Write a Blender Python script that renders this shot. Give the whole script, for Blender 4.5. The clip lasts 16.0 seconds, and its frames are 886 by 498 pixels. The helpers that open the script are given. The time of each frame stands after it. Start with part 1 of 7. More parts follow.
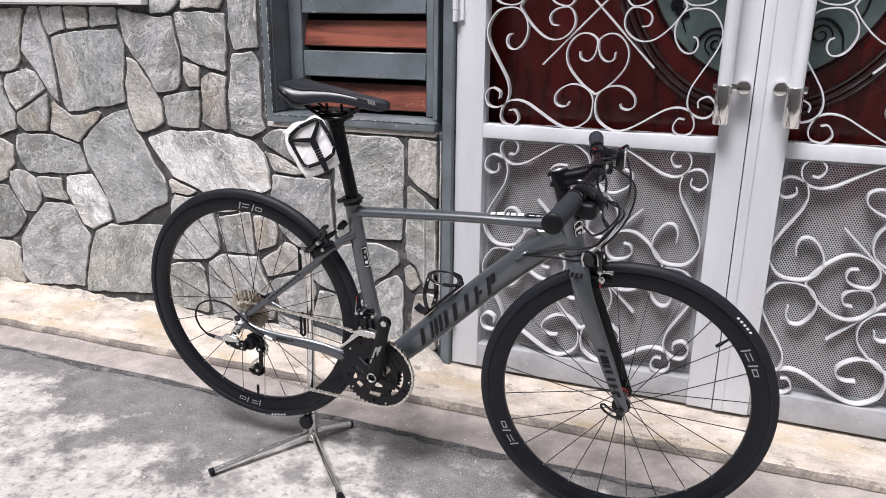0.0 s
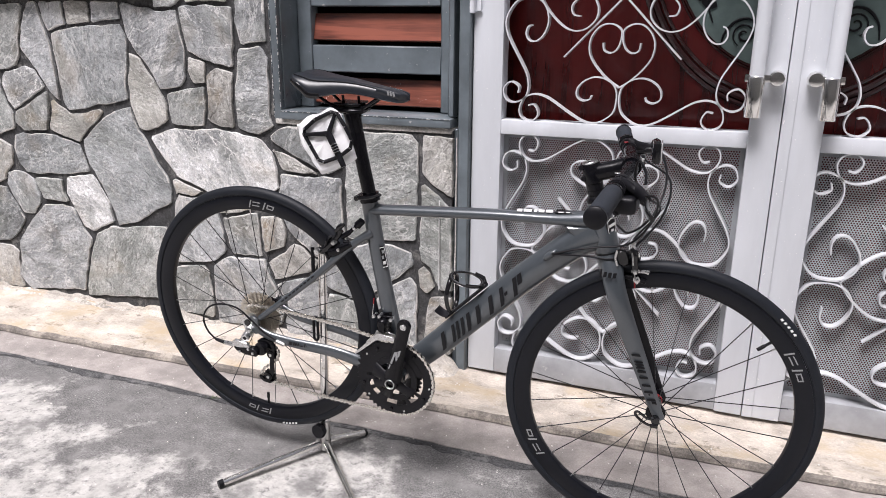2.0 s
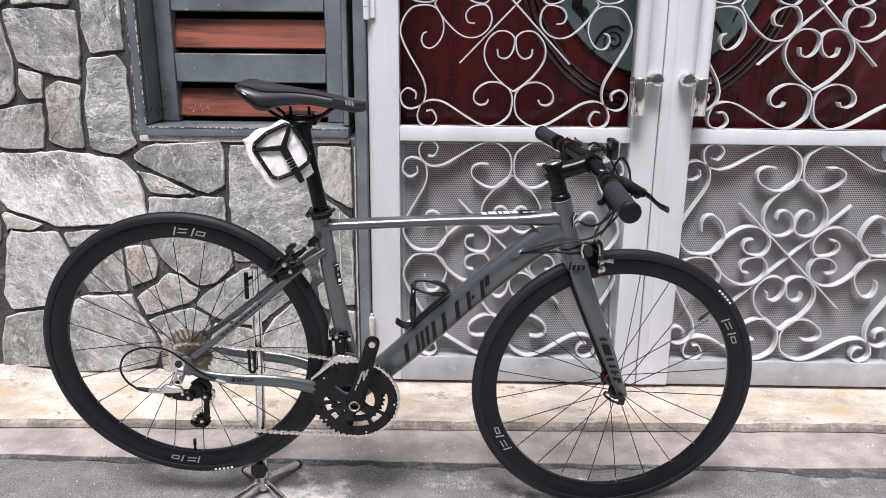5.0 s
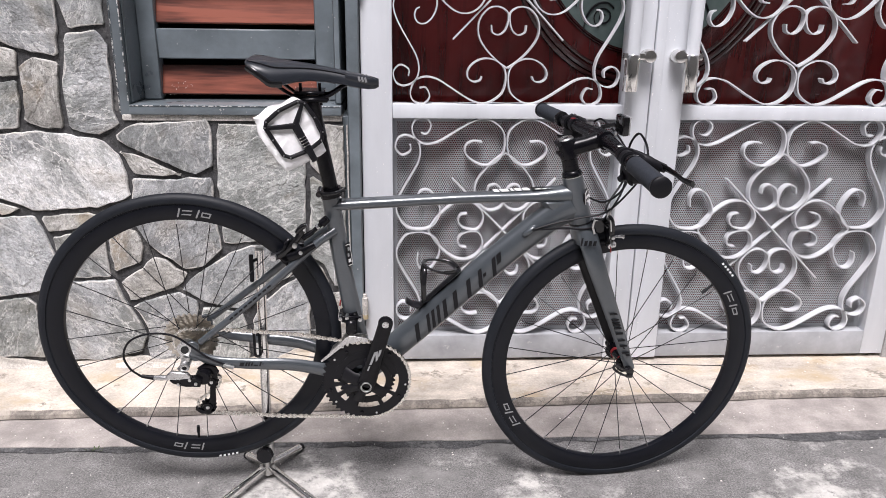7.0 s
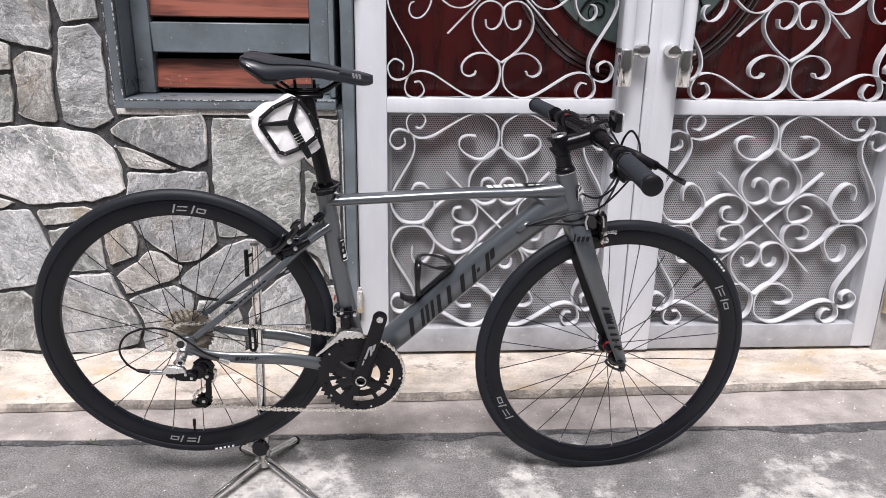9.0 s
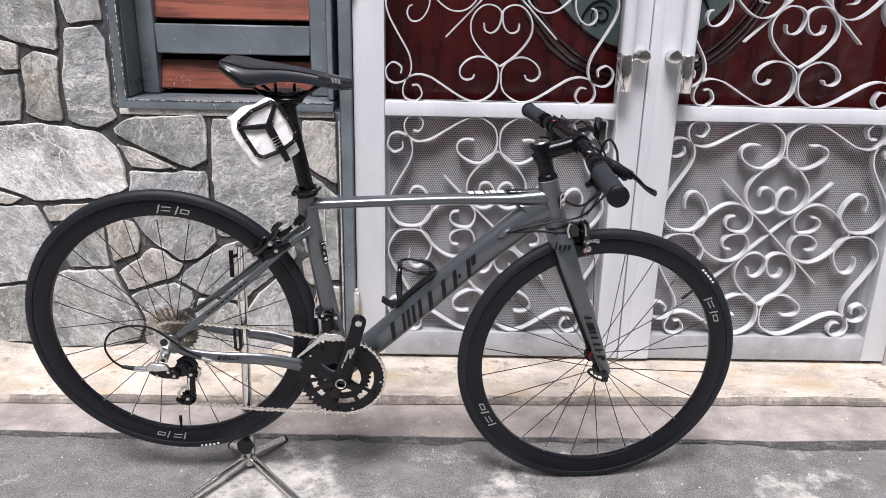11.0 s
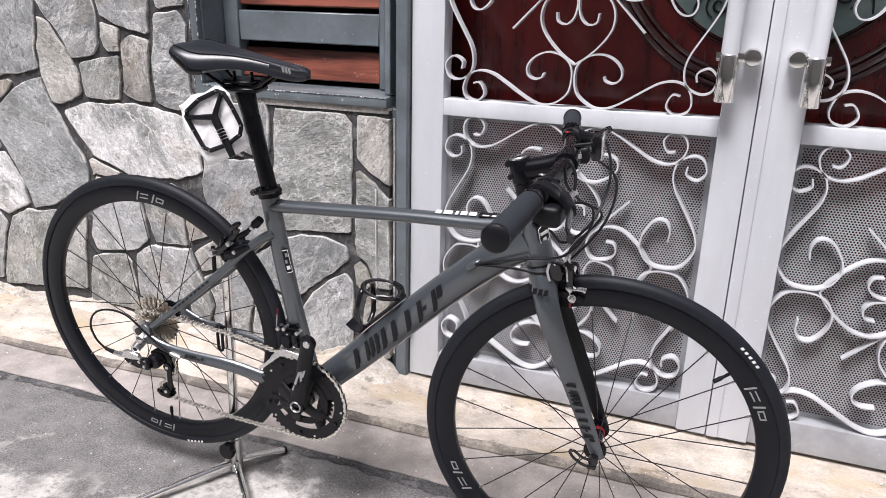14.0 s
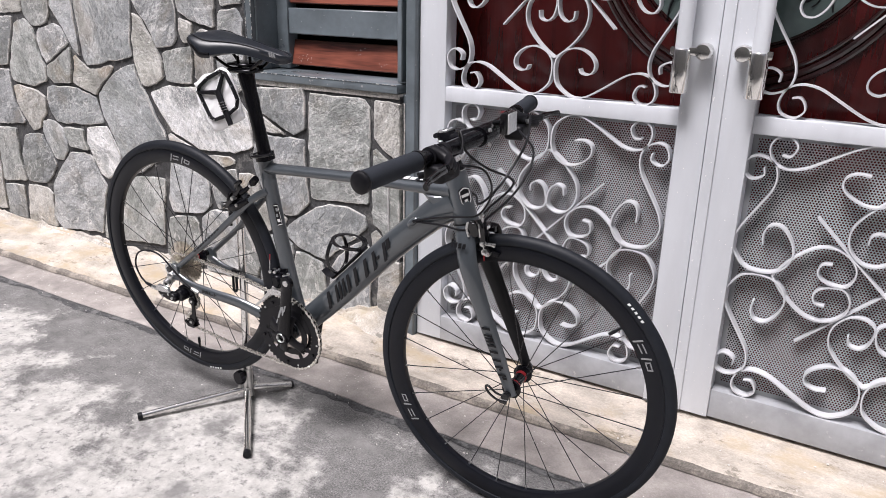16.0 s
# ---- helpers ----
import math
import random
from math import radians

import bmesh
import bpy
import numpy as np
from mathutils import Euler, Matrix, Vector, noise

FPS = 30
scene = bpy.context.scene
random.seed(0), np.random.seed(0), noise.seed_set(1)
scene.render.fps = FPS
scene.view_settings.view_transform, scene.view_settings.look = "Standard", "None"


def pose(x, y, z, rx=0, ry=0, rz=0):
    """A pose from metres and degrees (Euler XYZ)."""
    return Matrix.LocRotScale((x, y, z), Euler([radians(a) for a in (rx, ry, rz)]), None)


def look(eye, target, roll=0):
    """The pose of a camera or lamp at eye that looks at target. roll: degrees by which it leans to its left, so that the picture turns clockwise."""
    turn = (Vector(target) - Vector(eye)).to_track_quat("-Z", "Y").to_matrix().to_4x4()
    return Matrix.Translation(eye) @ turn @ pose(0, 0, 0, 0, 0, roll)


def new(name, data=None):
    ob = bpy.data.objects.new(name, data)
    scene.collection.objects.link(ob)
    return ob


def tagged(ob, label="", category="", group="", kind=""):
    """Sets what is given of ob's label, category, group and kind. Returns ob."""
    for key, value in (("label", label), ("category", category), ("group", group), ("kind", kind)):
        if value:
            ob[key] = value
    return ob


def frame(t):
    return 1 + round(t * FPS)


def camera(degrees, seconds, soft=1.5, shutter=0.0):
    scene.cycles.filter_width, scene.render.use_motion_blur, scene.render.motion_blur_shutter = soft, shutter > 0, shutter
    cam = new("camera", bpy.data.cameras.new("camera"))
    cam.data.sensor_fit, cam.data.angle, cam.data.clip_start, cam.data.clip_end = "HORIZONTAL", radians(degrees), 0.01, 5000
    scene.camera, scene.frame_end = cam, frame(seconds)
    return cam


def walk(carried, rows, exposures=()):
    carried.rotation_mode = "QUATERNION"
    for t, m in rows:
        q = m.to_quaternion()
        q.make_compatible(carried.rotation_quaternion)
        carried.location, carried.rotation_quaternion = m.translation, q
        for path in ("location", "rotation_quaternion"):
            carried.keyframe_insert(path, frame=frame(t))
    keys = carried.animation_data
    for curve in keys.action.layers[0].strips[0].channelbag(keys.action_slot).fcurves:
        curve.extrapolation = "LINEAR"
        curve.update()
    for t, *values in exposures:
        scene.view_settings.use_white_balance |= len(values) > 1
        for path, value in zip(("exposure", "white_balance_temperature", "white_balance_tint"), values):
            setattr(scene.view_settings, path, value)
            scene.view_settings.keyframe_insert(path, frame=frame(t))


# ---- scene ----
cam = camera(61.8, 16.0, soft=0.65)
METRES, EYE, TILT, LEAN, TURN = 2.3, 1.17, 0.0, 0.0, 21.0
ROWS = [
    (0.0, 0.0, 0.0, 0.0, 0.19, -17.21, -0.63),
    (0.5, 0.0038, -0.0034, -0.0014, 0.45, -17.04, -0.62),
    (1.0, 0.0, -0.0016, -0.0004, 0.6, -16.84, -0.6),
    (1.5, -0.0029, -0.0008, -0.0046, 0.53, -16.82, -0.56),
    (2.0, -0.024, 0.0356, -0.0171, -0.01, -16.82, -0.46),
    (2.5, -0.0532, 0.0901, -0.0205, -1.61, -16.72, -0.36),
    (3.0, -0.088, 0.1179, -0.0203, -4.64, -16.48, -0.3),
    (3.5, -0.15, 0.1204, -0.0147, -8.72, -16.25, -0.33),
    (4.0, -0.1979, 0.1108, -0.0116, -13.19, -15.97, -0.34),
    (4.5, -0.2148, 0.0749, -0.0168, -17.12, -15.96, -0.43),
    (7.0, -0.2787, 0.1054, -0.0221, -24.18, -17.7, -0.77),
    (7.5, -0.2802, 0.1043, -0.0199, -24.46, -18.08, -0.8),
    (8.0, -0.2802, 0.1043, -0.0189, -24.58, -18.32, -0.84),
    (8.5, -0.2799, 0.1025, -0.0172, -24.56, -18.44, -0.89),
    (11.0, -0.2268, 0.0841, -0.0083, -21.34, -18.68, -1.15),
    (11.5, -0.175, 0.0762, -0.0084, -17.79, -18.67, -1.14),
    (12.0, -0.1216, 0.0953, -0.0075, -13.97, -18.78, -1.21),
    (12.5, -0.0793, 0.1375, -0.0076, -10.91, -18.99, -1.2),
    (13.0, -0.0202, 0.1764, -0.009, -7.77, -19.17, -1.2),
    (13.5, 0.0257, 0.1807, -0.0214, -3.65, -19.26, -1.16),
    (14.0, 0.0483, 0.1468, -0.018, -0.04, -19.17, -1.25),
    (14.5, 0.087, 0.0908, -0.0139, 3.26, -19.08, -1.25),
    (15.0, 0.1351, 0.063, -0.0122, 6.01, -19.06, -1.23),
    (15.5, 0.1906, 0.0519, -0.0123, 8.25, -19.14, -1.22),
    (16.0, 0.2162, 0.049, -0.0169, 10.2, -19.24, -1.22),
]
EXPOSURES = [(t, e, 6300, 17) for t, e in ((0.0, 0.17), (3.0, 0.19), (7.0, 0.22), (11.0, 0.21), (13.5, 0.27), (15.0, 0.20), (16.0, 0.17))]
walk(cam, [(t, pose(0, 0, EYE, TILT, LEAN, TURN) @ pose(METRES * x, METRES * y, METRES * z, 90 + pitch, roll, yaw)) for t, x, y, z, yaw, pitch, roll in ROWS], EXPOSURES)

# ---- world and light ----
world = bpy.data.worlds.new("overcast_sky")
scene.world = world
world.use_nodes = True
wn, wl = world.node_tree.nodes, world.node_tree.links
sky = wn.new("ShaderNodeTexSky")
sky.sky_type = "NISHITA"
sky.sun_disc = False
sky.sun_elevation = radians(66)
sky.sun_rotation = radians(200)
sky.air_density, sky.dust_density, sky.ozone_density = 1.0, 4.0, 1.0
grey_sky = wn.new("ShaderNodeHueSaturation")
grey_sky.inputs["Saturation"].default_value = 0.22
wl.new(sky.outputs["Color"], grey_sky.inputs["Color"])
wl.new(grey_sky.outputs["Color"], wn["Background"].inputs["Color"])
wn["Background"].inputs["Strength"].default_value = 0.085

sun = new("sun", bpy.data.lights.new("sun", "SUN"))
sun.data.energy, sun.data.angle, sun.data.color = 4.4, radians(24), (1.0, 0.97, 0.93)
sun.matrix_basis = look((-0.9, -1.8, 7.0), (0, 1.6, 0))


# ---- materials ----
def nodes(name):
    m = bpy.data.materials.new(name)
    m.use_nodes = True
    return m, m.node_tree.nodes, m.node_tree.links, m.node_tree.nodes["Principled BSDF"]


def plain(name, base, rough=0.5, metal=0.0, coat=0.0, vary=0.12, scale=25.0, bump=0.0, bump_scale=300.0, spec=0.5):
    """A surface of one colour with slight wear at two scales and fine relief."""
    m, n, l, b = nodes(name)
    co = n.new("ShaderNodeTexCoord")
    big, fine, mix, ramp = n.new("ShaderNodeTexNoise"), n.new("ShaderNodeTexNoise"), n.new("ShaderNodeMix"), n.new("ShaderNodeMapRange")
    big.inputs["Scale"].default_value, fine.inputs["Scale"].default_value = scale, scale * 7
    big.inputs["Detail"].default_value = fine.inputs["Detail"].default_value = 5
    l.new(co.outputs["Object"], big.inputs["Vector"]), l.new(co.outputs["Object"], fine.inputs["Vector"])
    add = n.new("ShaderNodeMath")
    l.new(big.outputs["Fac"], add.inputs[0]), l.new(fine.outputs["Fac"], add.inputs[1])
    l.new(add.outputs[0], ramp.inputs["Value"])
    ramp.inputs["From Min"].default_value, ramp.inputs["From Max"].default_value = 0.7, 1.3
    mix.data_type = "RGBA"
    mix.inputs["A"].default_value = (*[c * (1 - vary) for c in base], 1)
    mix.inputs["B"].default_value = (*[min(1, c * (1 + vary)) for c in base], 1)
    l.new(ramp.outputs["Result"], mix.inputs["Factor"])
    l.new(mix.outputs["Result"], b.inputs["Base Color"])
    rr = n.new("ShaderNodeMapRange")
    l.new(fine.outputs["Fac"], rr.inputs["Value"])
    rr.inputs["To Min"].default_value, rr.inputs["To Max"].default_value = max(0.03, rough * 0.82), min(1, rough * 1.18)
    l.new(rr.outputs["Result"], b.inputs["Roughness"])
    b.inputs["Metallic"].default_value, b.inputs["Coat Weight"].default_value = metal, coat
    b.inputs["Coat Roughness"].default_value = 0.07
    b.inputs["Specular IOR Level"].default_value = spec
    if bump:
        t, bp = n.new("ShaderNodeTexNoise"), n.new("ShaderNodeBump")
        t.inputs["Scale"].default_value, t.inputs["Detail"].default_value = bump_scale, 4
        l.new(co.outputs["Object"], t.inputs["Vector"])
        bp.inputs["Strength"].default_value, bp.inputs["Distance"].default_value = 0.6, bump
        l.new(t.outputs["Fac"], bp.inputs["Height"]), l.new(bp.outputs["Normal"], b.inputs["Normal"])
    return m


def ramp_node(n, stops):
    r = n.new("ShaderNodeValToRGB")
    while len(r.color_ramp.elements) < len(stops):
        r.color_ramp.elements.new(0.5)
    for e, (pos, col) in zip(r.color_ramp.elements, stops):
        e.position, e.color = pos, (*col, 1)
    return r


def slate(name, low, mid, high, vein=0.5, tan=0.25, mottle=0.52):
    """Split stone: cloudy grey, pale veins, patches of rust, a chipped and layered relief."""
    m, n, l, b = nodes(name)
    co, info = n.new("ShaderNodeTexCoord"), n.new("ShaderNodeObjectInfo")
    shift, where = n.new("ShaderNodeMath"), n.new("ShaderNodeVectorMath")
    shift.operation, shift.inputs[1].default_value = "MULTIPLY", 37.0
    l.new(info.outputs["Random"], shift.inputs[0])
    l.new(co.outputs["Object"], where.inputs[0]), l.new(shift.outputs[0], where.inputs[1])
    turn, ang, squash = n.new("ShaderNodeVectorRotate"), n.new("ShaderNodeMath"), n.new("ShaderNodeMapping")
    turn.rotation_type = "Y_AXIS"
    ang.operation, ang.inputs[1].default_value = "MULTIPLY", 6.0
    l.new(info.outputs["Random"], ang.inputs[0]), l.new(ang.outputs[0], turn.inputs["Angle"])
    l.new(where.outputs[0], turn.inputs["Vector"])
    squash.inputs["Scale"].default_value = (1.0, 1.0, 1.35)
    l.new(turn.outputs[0], squash.inputs["Vector"])

    def noise_tex(scale, detail, rough=0.6, dist=0.0, kind="FBM"):
        t = n.new("ShaderNodeTexNoise")
        t.noise_type = kind
        t.inputs["Scale"].default_value, t.inputs["Detail"].default_value = scale, detail
        t.inputs["Roughness"].default_value, t.inputs["Distortion"].default_value = rough, dist
        l.new(squash.outputs[0], t.inputs["Vector"])
        return t

    def math_node(op, a, c, d=None):
        x = n.new("ShaderNodeMath")
        x.operation = op
        for i, v in enumerate((a, c, d)):
            if v is not None:
                if isinstance(v, (int, float)):
                    x.inputs[i].default_value = v
                else:
                    l.new(v, x.inputs[i])
        return x.outputs[0]

    def remap(v, a, c, d, e):
        x = n.new("ShaderNodeMapRange")
        l.new(v, x.inputs["Value"])
        for k, q in zip(("From Min", "From Max", "To Min", "To Max"), (a, c, d, e)):
            x.inputs[k].default_value = q
        return x.outputs["Result"]

    def blend(fac, a, col):
        x = n.new("ShaderNodeMix")
        x.data_type = "RGBA"
        l.new(fac, x.inputs["Factor"]), l.new(a, x.inputs["A"])
        x.inputs["B"].default_value = (*col, 1)
        return x.outputs["Result"]

    fold = n.new("ShaderNodeMapping")
    fold.inputs["Scale"].default_value = (1.0, 1.0, 2.0)
    l.new(turn.outputs[0], fold.inputs["Vector"])

    def folded(scale, detail, rough=0.6, dist=0.0):
        t = noise_tex(scale, detail, rough, dist)
        l.new(fold.outputs[0], t.inputs["Vector"])
        return t.outputs["Fac"]

    def line(v, width, power):
        """1 along the middle level of a noise, 0 away from it."""
        return remap(math_node("ABSOLUTE", math_node("SUBTRACT", v, 0.5), 0.0), 0.0, width, power, 0.0)

    cloud = noise_tex(6.5, 9, 0.66, 0.6).outputs["Fac"]
    ground_col = ramp_node(n, [(0.40, low), (0.49, mid), (0.60, high)])
    l.new(cloud, ground_col.inputs["Fac"])
    tone = remap(info.outputs["Random"], 0, 1, 0.84, 1.26)
    streak = remap(folded(11, 5, 0.55, 0.8), 0.38, 0.62, 0.94, 1.06)
    grain_v = remap(math_node("MULTIPLY_ADD", noise_tex(260, 3, 0.8).outputs["Fac"], 0.8, noise_tex(85, 6, 0.8, 0.3).outputs["Fac"]), 0.70, 1.10, 0.58, 1.42)
    val = n.new("ShaderNodeHueSaturation")
    l.new(math_node("MULTIPLY", math_node("MULTIPLY", tone, grain_v), streak), val.inputs["Value"]), l.new(ground_col.outputs["Color"], val.inputs["Color"])
    col = blend(math_node("MULTIPLY", remap(noise_tex(4.5, 6, 0.6, 0.3).outputs["Fac"], 0.54, 0.70, 0, 1), tan), val.outputs["Color"], (0.46, 0.36, 0.24))
    # olive tints in patches
    col = blend(math_node("MULTIPLY", remap(noise_tex(3.3, 5, 0.6).outputs["Fac"], 0.50, 0.36, 0, 1), 0.30), col, (0.25, 0.265, 0.225))
    # dark hairline cracks along the layers, then thin pale veins in some places only
    crack = math_node("MULTIPLY", line(folded(4.0, 5, 0.6, 0.4), 0.012, 0.60), remap(noise_tex(5.5, 3).outputs["Fac"], 0.54, 0.60, 0, 1))
    col = blend(crack, col, (0.07, 0.07, 0.07))
    v1 = math_node("MULTIPLY", line(noise_tex(3.6, 6, 0.60, 0.3).outputs["Fac"], 0.011, vein), remap(noise_tex(4.2, 3).outputs["Fac"], 0.40, 0.50, 0, 1))
    v2 = math_node("MULTIPLY", line(folded(8, 8, 0.66, 0.25), 0.018, vein), remap(noise_tex(7.5, 4).outputs["Fac"], 0.43, 0.53, 0, 1))
    v3 = math_node("MULTIPLY", remap(folded(16, 10, 0.74, 0.35), 0.53, 0.60, 0, vein), remap(noise_tex(3.1, 4).outputs["Fac"], mottle, mottle + 0.10, 0, 1))
    col = blend(math_node("MAXIMUM", math_node("MAXIMUM", v1, v2), v3), col, (0.90, 0.89, 0.87))
    # fine saw scratches that run one way on each stone
    long = n.new("ShaderNodeMapping")
    long.inputs["Scale"].default_value = (3.0, 3.0, 60.0)
    l.new(turn.outputs[0], long.inputs["Vector"])
    hair = noise_tex(1.0, 4, 0.7, 0.3)
    l.new(long.outputs[0], hair.inputs["Vector"])
    hair_v = math_node("MULTIPLY", remap(hair.outputs["Fac"], 0.58, 0.68, 0, 0.42), remap(noise_tex(6.0, 4).outputs["Fac"], 0.46, 0.58, 0, 1))
    col = blend(hair_v, col, (0.72, 0.72, 0.70))
    l.new(col, b.inputs["Base Color"])
    b.inputs["Roughness"].default_value = 0.62
    # relief: cleft layers that run with the stone, broken ledges and grain
    split = math_node("ABSOLUTE", math_node("SUBTRACT", noise_tex(19, 8, 0.66, 0.5).outputs["Fac"], 0.5), 0.0)
    cleft = math_node("MULTIPLY_ADD", split, 0.7, math_node("MULTIPLY_ADD", folded(6, 5, 0.52, 0.4), 0.9, math_node("MULTIPLY", crack, -0.10)))
    rough_h = math_node("MULTIPLY_ADD", noise_tex(40, 7, 0.75, 0.2).outputs["Fac"], 0.46, cleft)
    ledge = math_node("MULTIPLY", remap(noise_tex(5.0, 8, 0.62, 0.4).outputs["Fac"], 0.49, 0.508, 0, 1), 0.20)
    height = math_node("MULTIPLY_ADD", noise_tex(170, 4, 0.75).outputs["Fac"], 0.07, math_node("ADD", rough_h, ledge))
    bp = n.new("ShaderNodeBump")
    bp.inputs["Strength"].default_value, bp.inputs["Distance"].default_value = 1.0, 0.013
    l.new(height, bp.inputs["Height"]), l.new(bp.outputs["Normal"], b.inputs["Normal"])
    return m


STONE = {
    "grey": slate("slate_grey", (0.233, 0.243, 0.247), (0.336, 0.347, 0.354), (0.465, 0.475, 0.484), 0.60, 0.25, 0.58),
    "dark": slate("slate_dark", (0.207, 0.218, 0.220), (0.279, 0.292, 0.295), (0.372, 0.384, 0.389), 0.45, 0.25, 0.61),
    "slate": slate("slate_olive", (0.227, 0.239, 0.228), (0.310, 0.322, 0.310), (0.424, 0.433, 0.421), 0.55, 0.32, 0.60),
    "tan": slate("slate_tan", (0.279, 0.271, 0.252), (0.387, 0.377, 0.353), (0.527, 0.511, 0.478), 0.5, 0.75, 0.58),
    "white": slate("slate_white", (0.310, 0.318, 0.323), (0.516, 0.522, 0.522), (0.846, 0.845, 0.849), 1.0, 0.38, 0.43),
}


CHIP = plain("pale_chipped_edge", (0.50, 0.49, 0.47), 0.85, vary=0.45, scale=30, bump=0.004, bump_scale=90)


def patchy(name, base, patch, cover=(0.5, 0.6), scale=2.5, detail=8, grain=0.35, grain_scale=420, rough=0.85, bump=0.004, third=None, third_cover=(0.6, 0.7), third_scale=1.2, stretch=(1, 1, 1), drift=None, cloudy=0.34, holes=(0.40, 0.50), ragged=0.74, shift=0.0, wear=0.0):
    """Cement and asphalt: a grainy base with ragged patches of a second and a third colour."""
    m, n, l, b = nodes(name)
    co, mp = n.new("ShaderNodeTexCoord"), n.new("ShaderNodeMapping")
    mp.inputs["Scale"].default_value, mp.inputs["Location"].default_value = stretch, (shift, 0, 0)
    l.new(co.outputs["Object"], mp.inputs["Vector"])

    def noise_tex(scale, detail, rough=0.6):
        t = n.new("ShaderNodeTexNoise")
        t.inputs["Scale"].default_value, t.inputs["Detail"].default_value, t.inputs["Roughness"].default_value = scale, detail, rough
        l.new(mp.outputs[0], t.inputs["Vector"])
        return t

    def blend(fac, a, col):
        x = n.new("ShaderNodeMix")
        x.data_type = "RGBA"
        l.new(fac, x.inputs["Factor"]), l.new(a, x.inputs["A"])
        x.inputs["B"].default_value = (*col, 1)
        return x.outputs["Result"]

    g, mid = noise_tex(grain_scale, 5, 0.85), noise_tex(9, 7)
    gr = ramp_node(n, [(0.36, [c * (1 - grain * 0.9) for c in base]), (0.50, base), (0.62, [min(1, c * (1 + grain * 1.2)) for c in base])])
    l.new(g.outputs["Fac"], gr.inputs["Fac"])
    cloud, mr = n.new("ShaderNodeHueSaturation"), n.new("ShaderNodeMapRange")
    l.new(mid.outputs["Fac"], mr.inputs["Value"])
    mr.inputs["From Min"].default_value, mr.inputs["From Max"].default_value = 0.3, 0.7
    mr.inputs["To Min"].default_value, mr.inputs["To Max"].default_value = 1 - cloudy, 1 + cloudy
    l.new(mr.outputs["Result"], cloud.inputs["Value"]), l.new(gr.outputs["Color"], cloud.inputs["Color"])
    col = cloud.outputs["Color"]
    p, pr = noise_tex(scale, detail, ragged), ramp_node(n, [(cover[0], (0, 0, 0)), (cover[1], (1, 1, 1))])
    if drift:
        sep, mr2, sm = n.new("ShaderNodeSeparateXYZ"), n.new("ShaderNodeMapRange"), n.new("ShaderNodeMath")
        l.new(co.outputs["Object"], sep.inputs[0]), l.new(sep.outputs["Y"], mr2.inputs["Value"])
        mr2.inputs["From Min"].default_value, mr2.inputs["From Max"].default_value = drift[0], drift[1]
        mr2.inputs["To Min"].default_value, mr2.inputs["To Max"].default_value = drift[2], drift[3]
        l.new(p.outputs["Fac"], sm.inputs[0]), l.new(mr2.outputs["Result"], sm.inputs[1])
        l.new(sm.outputs[0], pr.inputs["Fac"])
    else:
        l.new(p.outputs["Fac"], pr.inputs["Fac"])
    fleck, fm = noise_tex(38, 6, 0.75), n.new("ShaderNodeMath")
    fr = ramp_node(n, [(holes[0], (0.05, 0.05, 0.05)), (holes[1], (1, 1, 1))])
    fm.operation = "MULTIPLY"
    l.new(fleck.outputs["Fac"], fr.inputs["Fac"])
    l.new(pr.outputs["Color"], fm.inputs[0]), l.new(fr.outputs["Color"], fm.inputs[1])
    col = blend(fm.outputs[0], col, patch)
    if third:
        q, qr = noise_tex(third_scale, 7, 0.6), ramp_node(n, [(third_cover[0], (0, 0, 0)), (third_cover[1], (1, 1, 1))])
        l.new(q.outputs["Fac"], qr.inputs["Fac"])
        col = blend(qr.outputs["Color"], col, third)
    if wear:
        rub, rr, hs = noise_tex(17, 9, 0.78), n.new("ShaderNodeMapRange"), n.new("ShaderNodeHueSaturation")
        l.new(rub.outputs["Fac"], rr.inputs["Value"])
        for k, v in zip(("From Min", "From Max", "To Min", "To Max"), (0.36, 0.64, 1 - wear, 1 + wear)):
            rr.inputs[k].default_value = v
        l.new(rr.outputs["Result"], hs.inputs["Value"]), l.new(col, hs.inputs["Color"])
        col = hs.outputs["Color"]
    l.new(col, b.inputs["Base Color"])
    b.inputs["Roughness"].default_value = rough
    ba, bp = n.new("ShaderNodeMath"), n.new("ShaderNodeBump")
    ba.operation, ba.inputs[1].default_value = "MULTIPLY_ADD", 0.5
    l.new(g.outputs["Fac"], ba.inputs[0]), l.new(mid.outputs["Fac"], ba.inputs[2])
    bp.inputs["Strength"].default_value, bp.inputs["Distance"].default_value = 0.7, bump
    l.new(ba.outputs[0], bp.inputs["Height"]), l.new(bp.outputs["Normal"], b.inputs["Normal"])
    return m


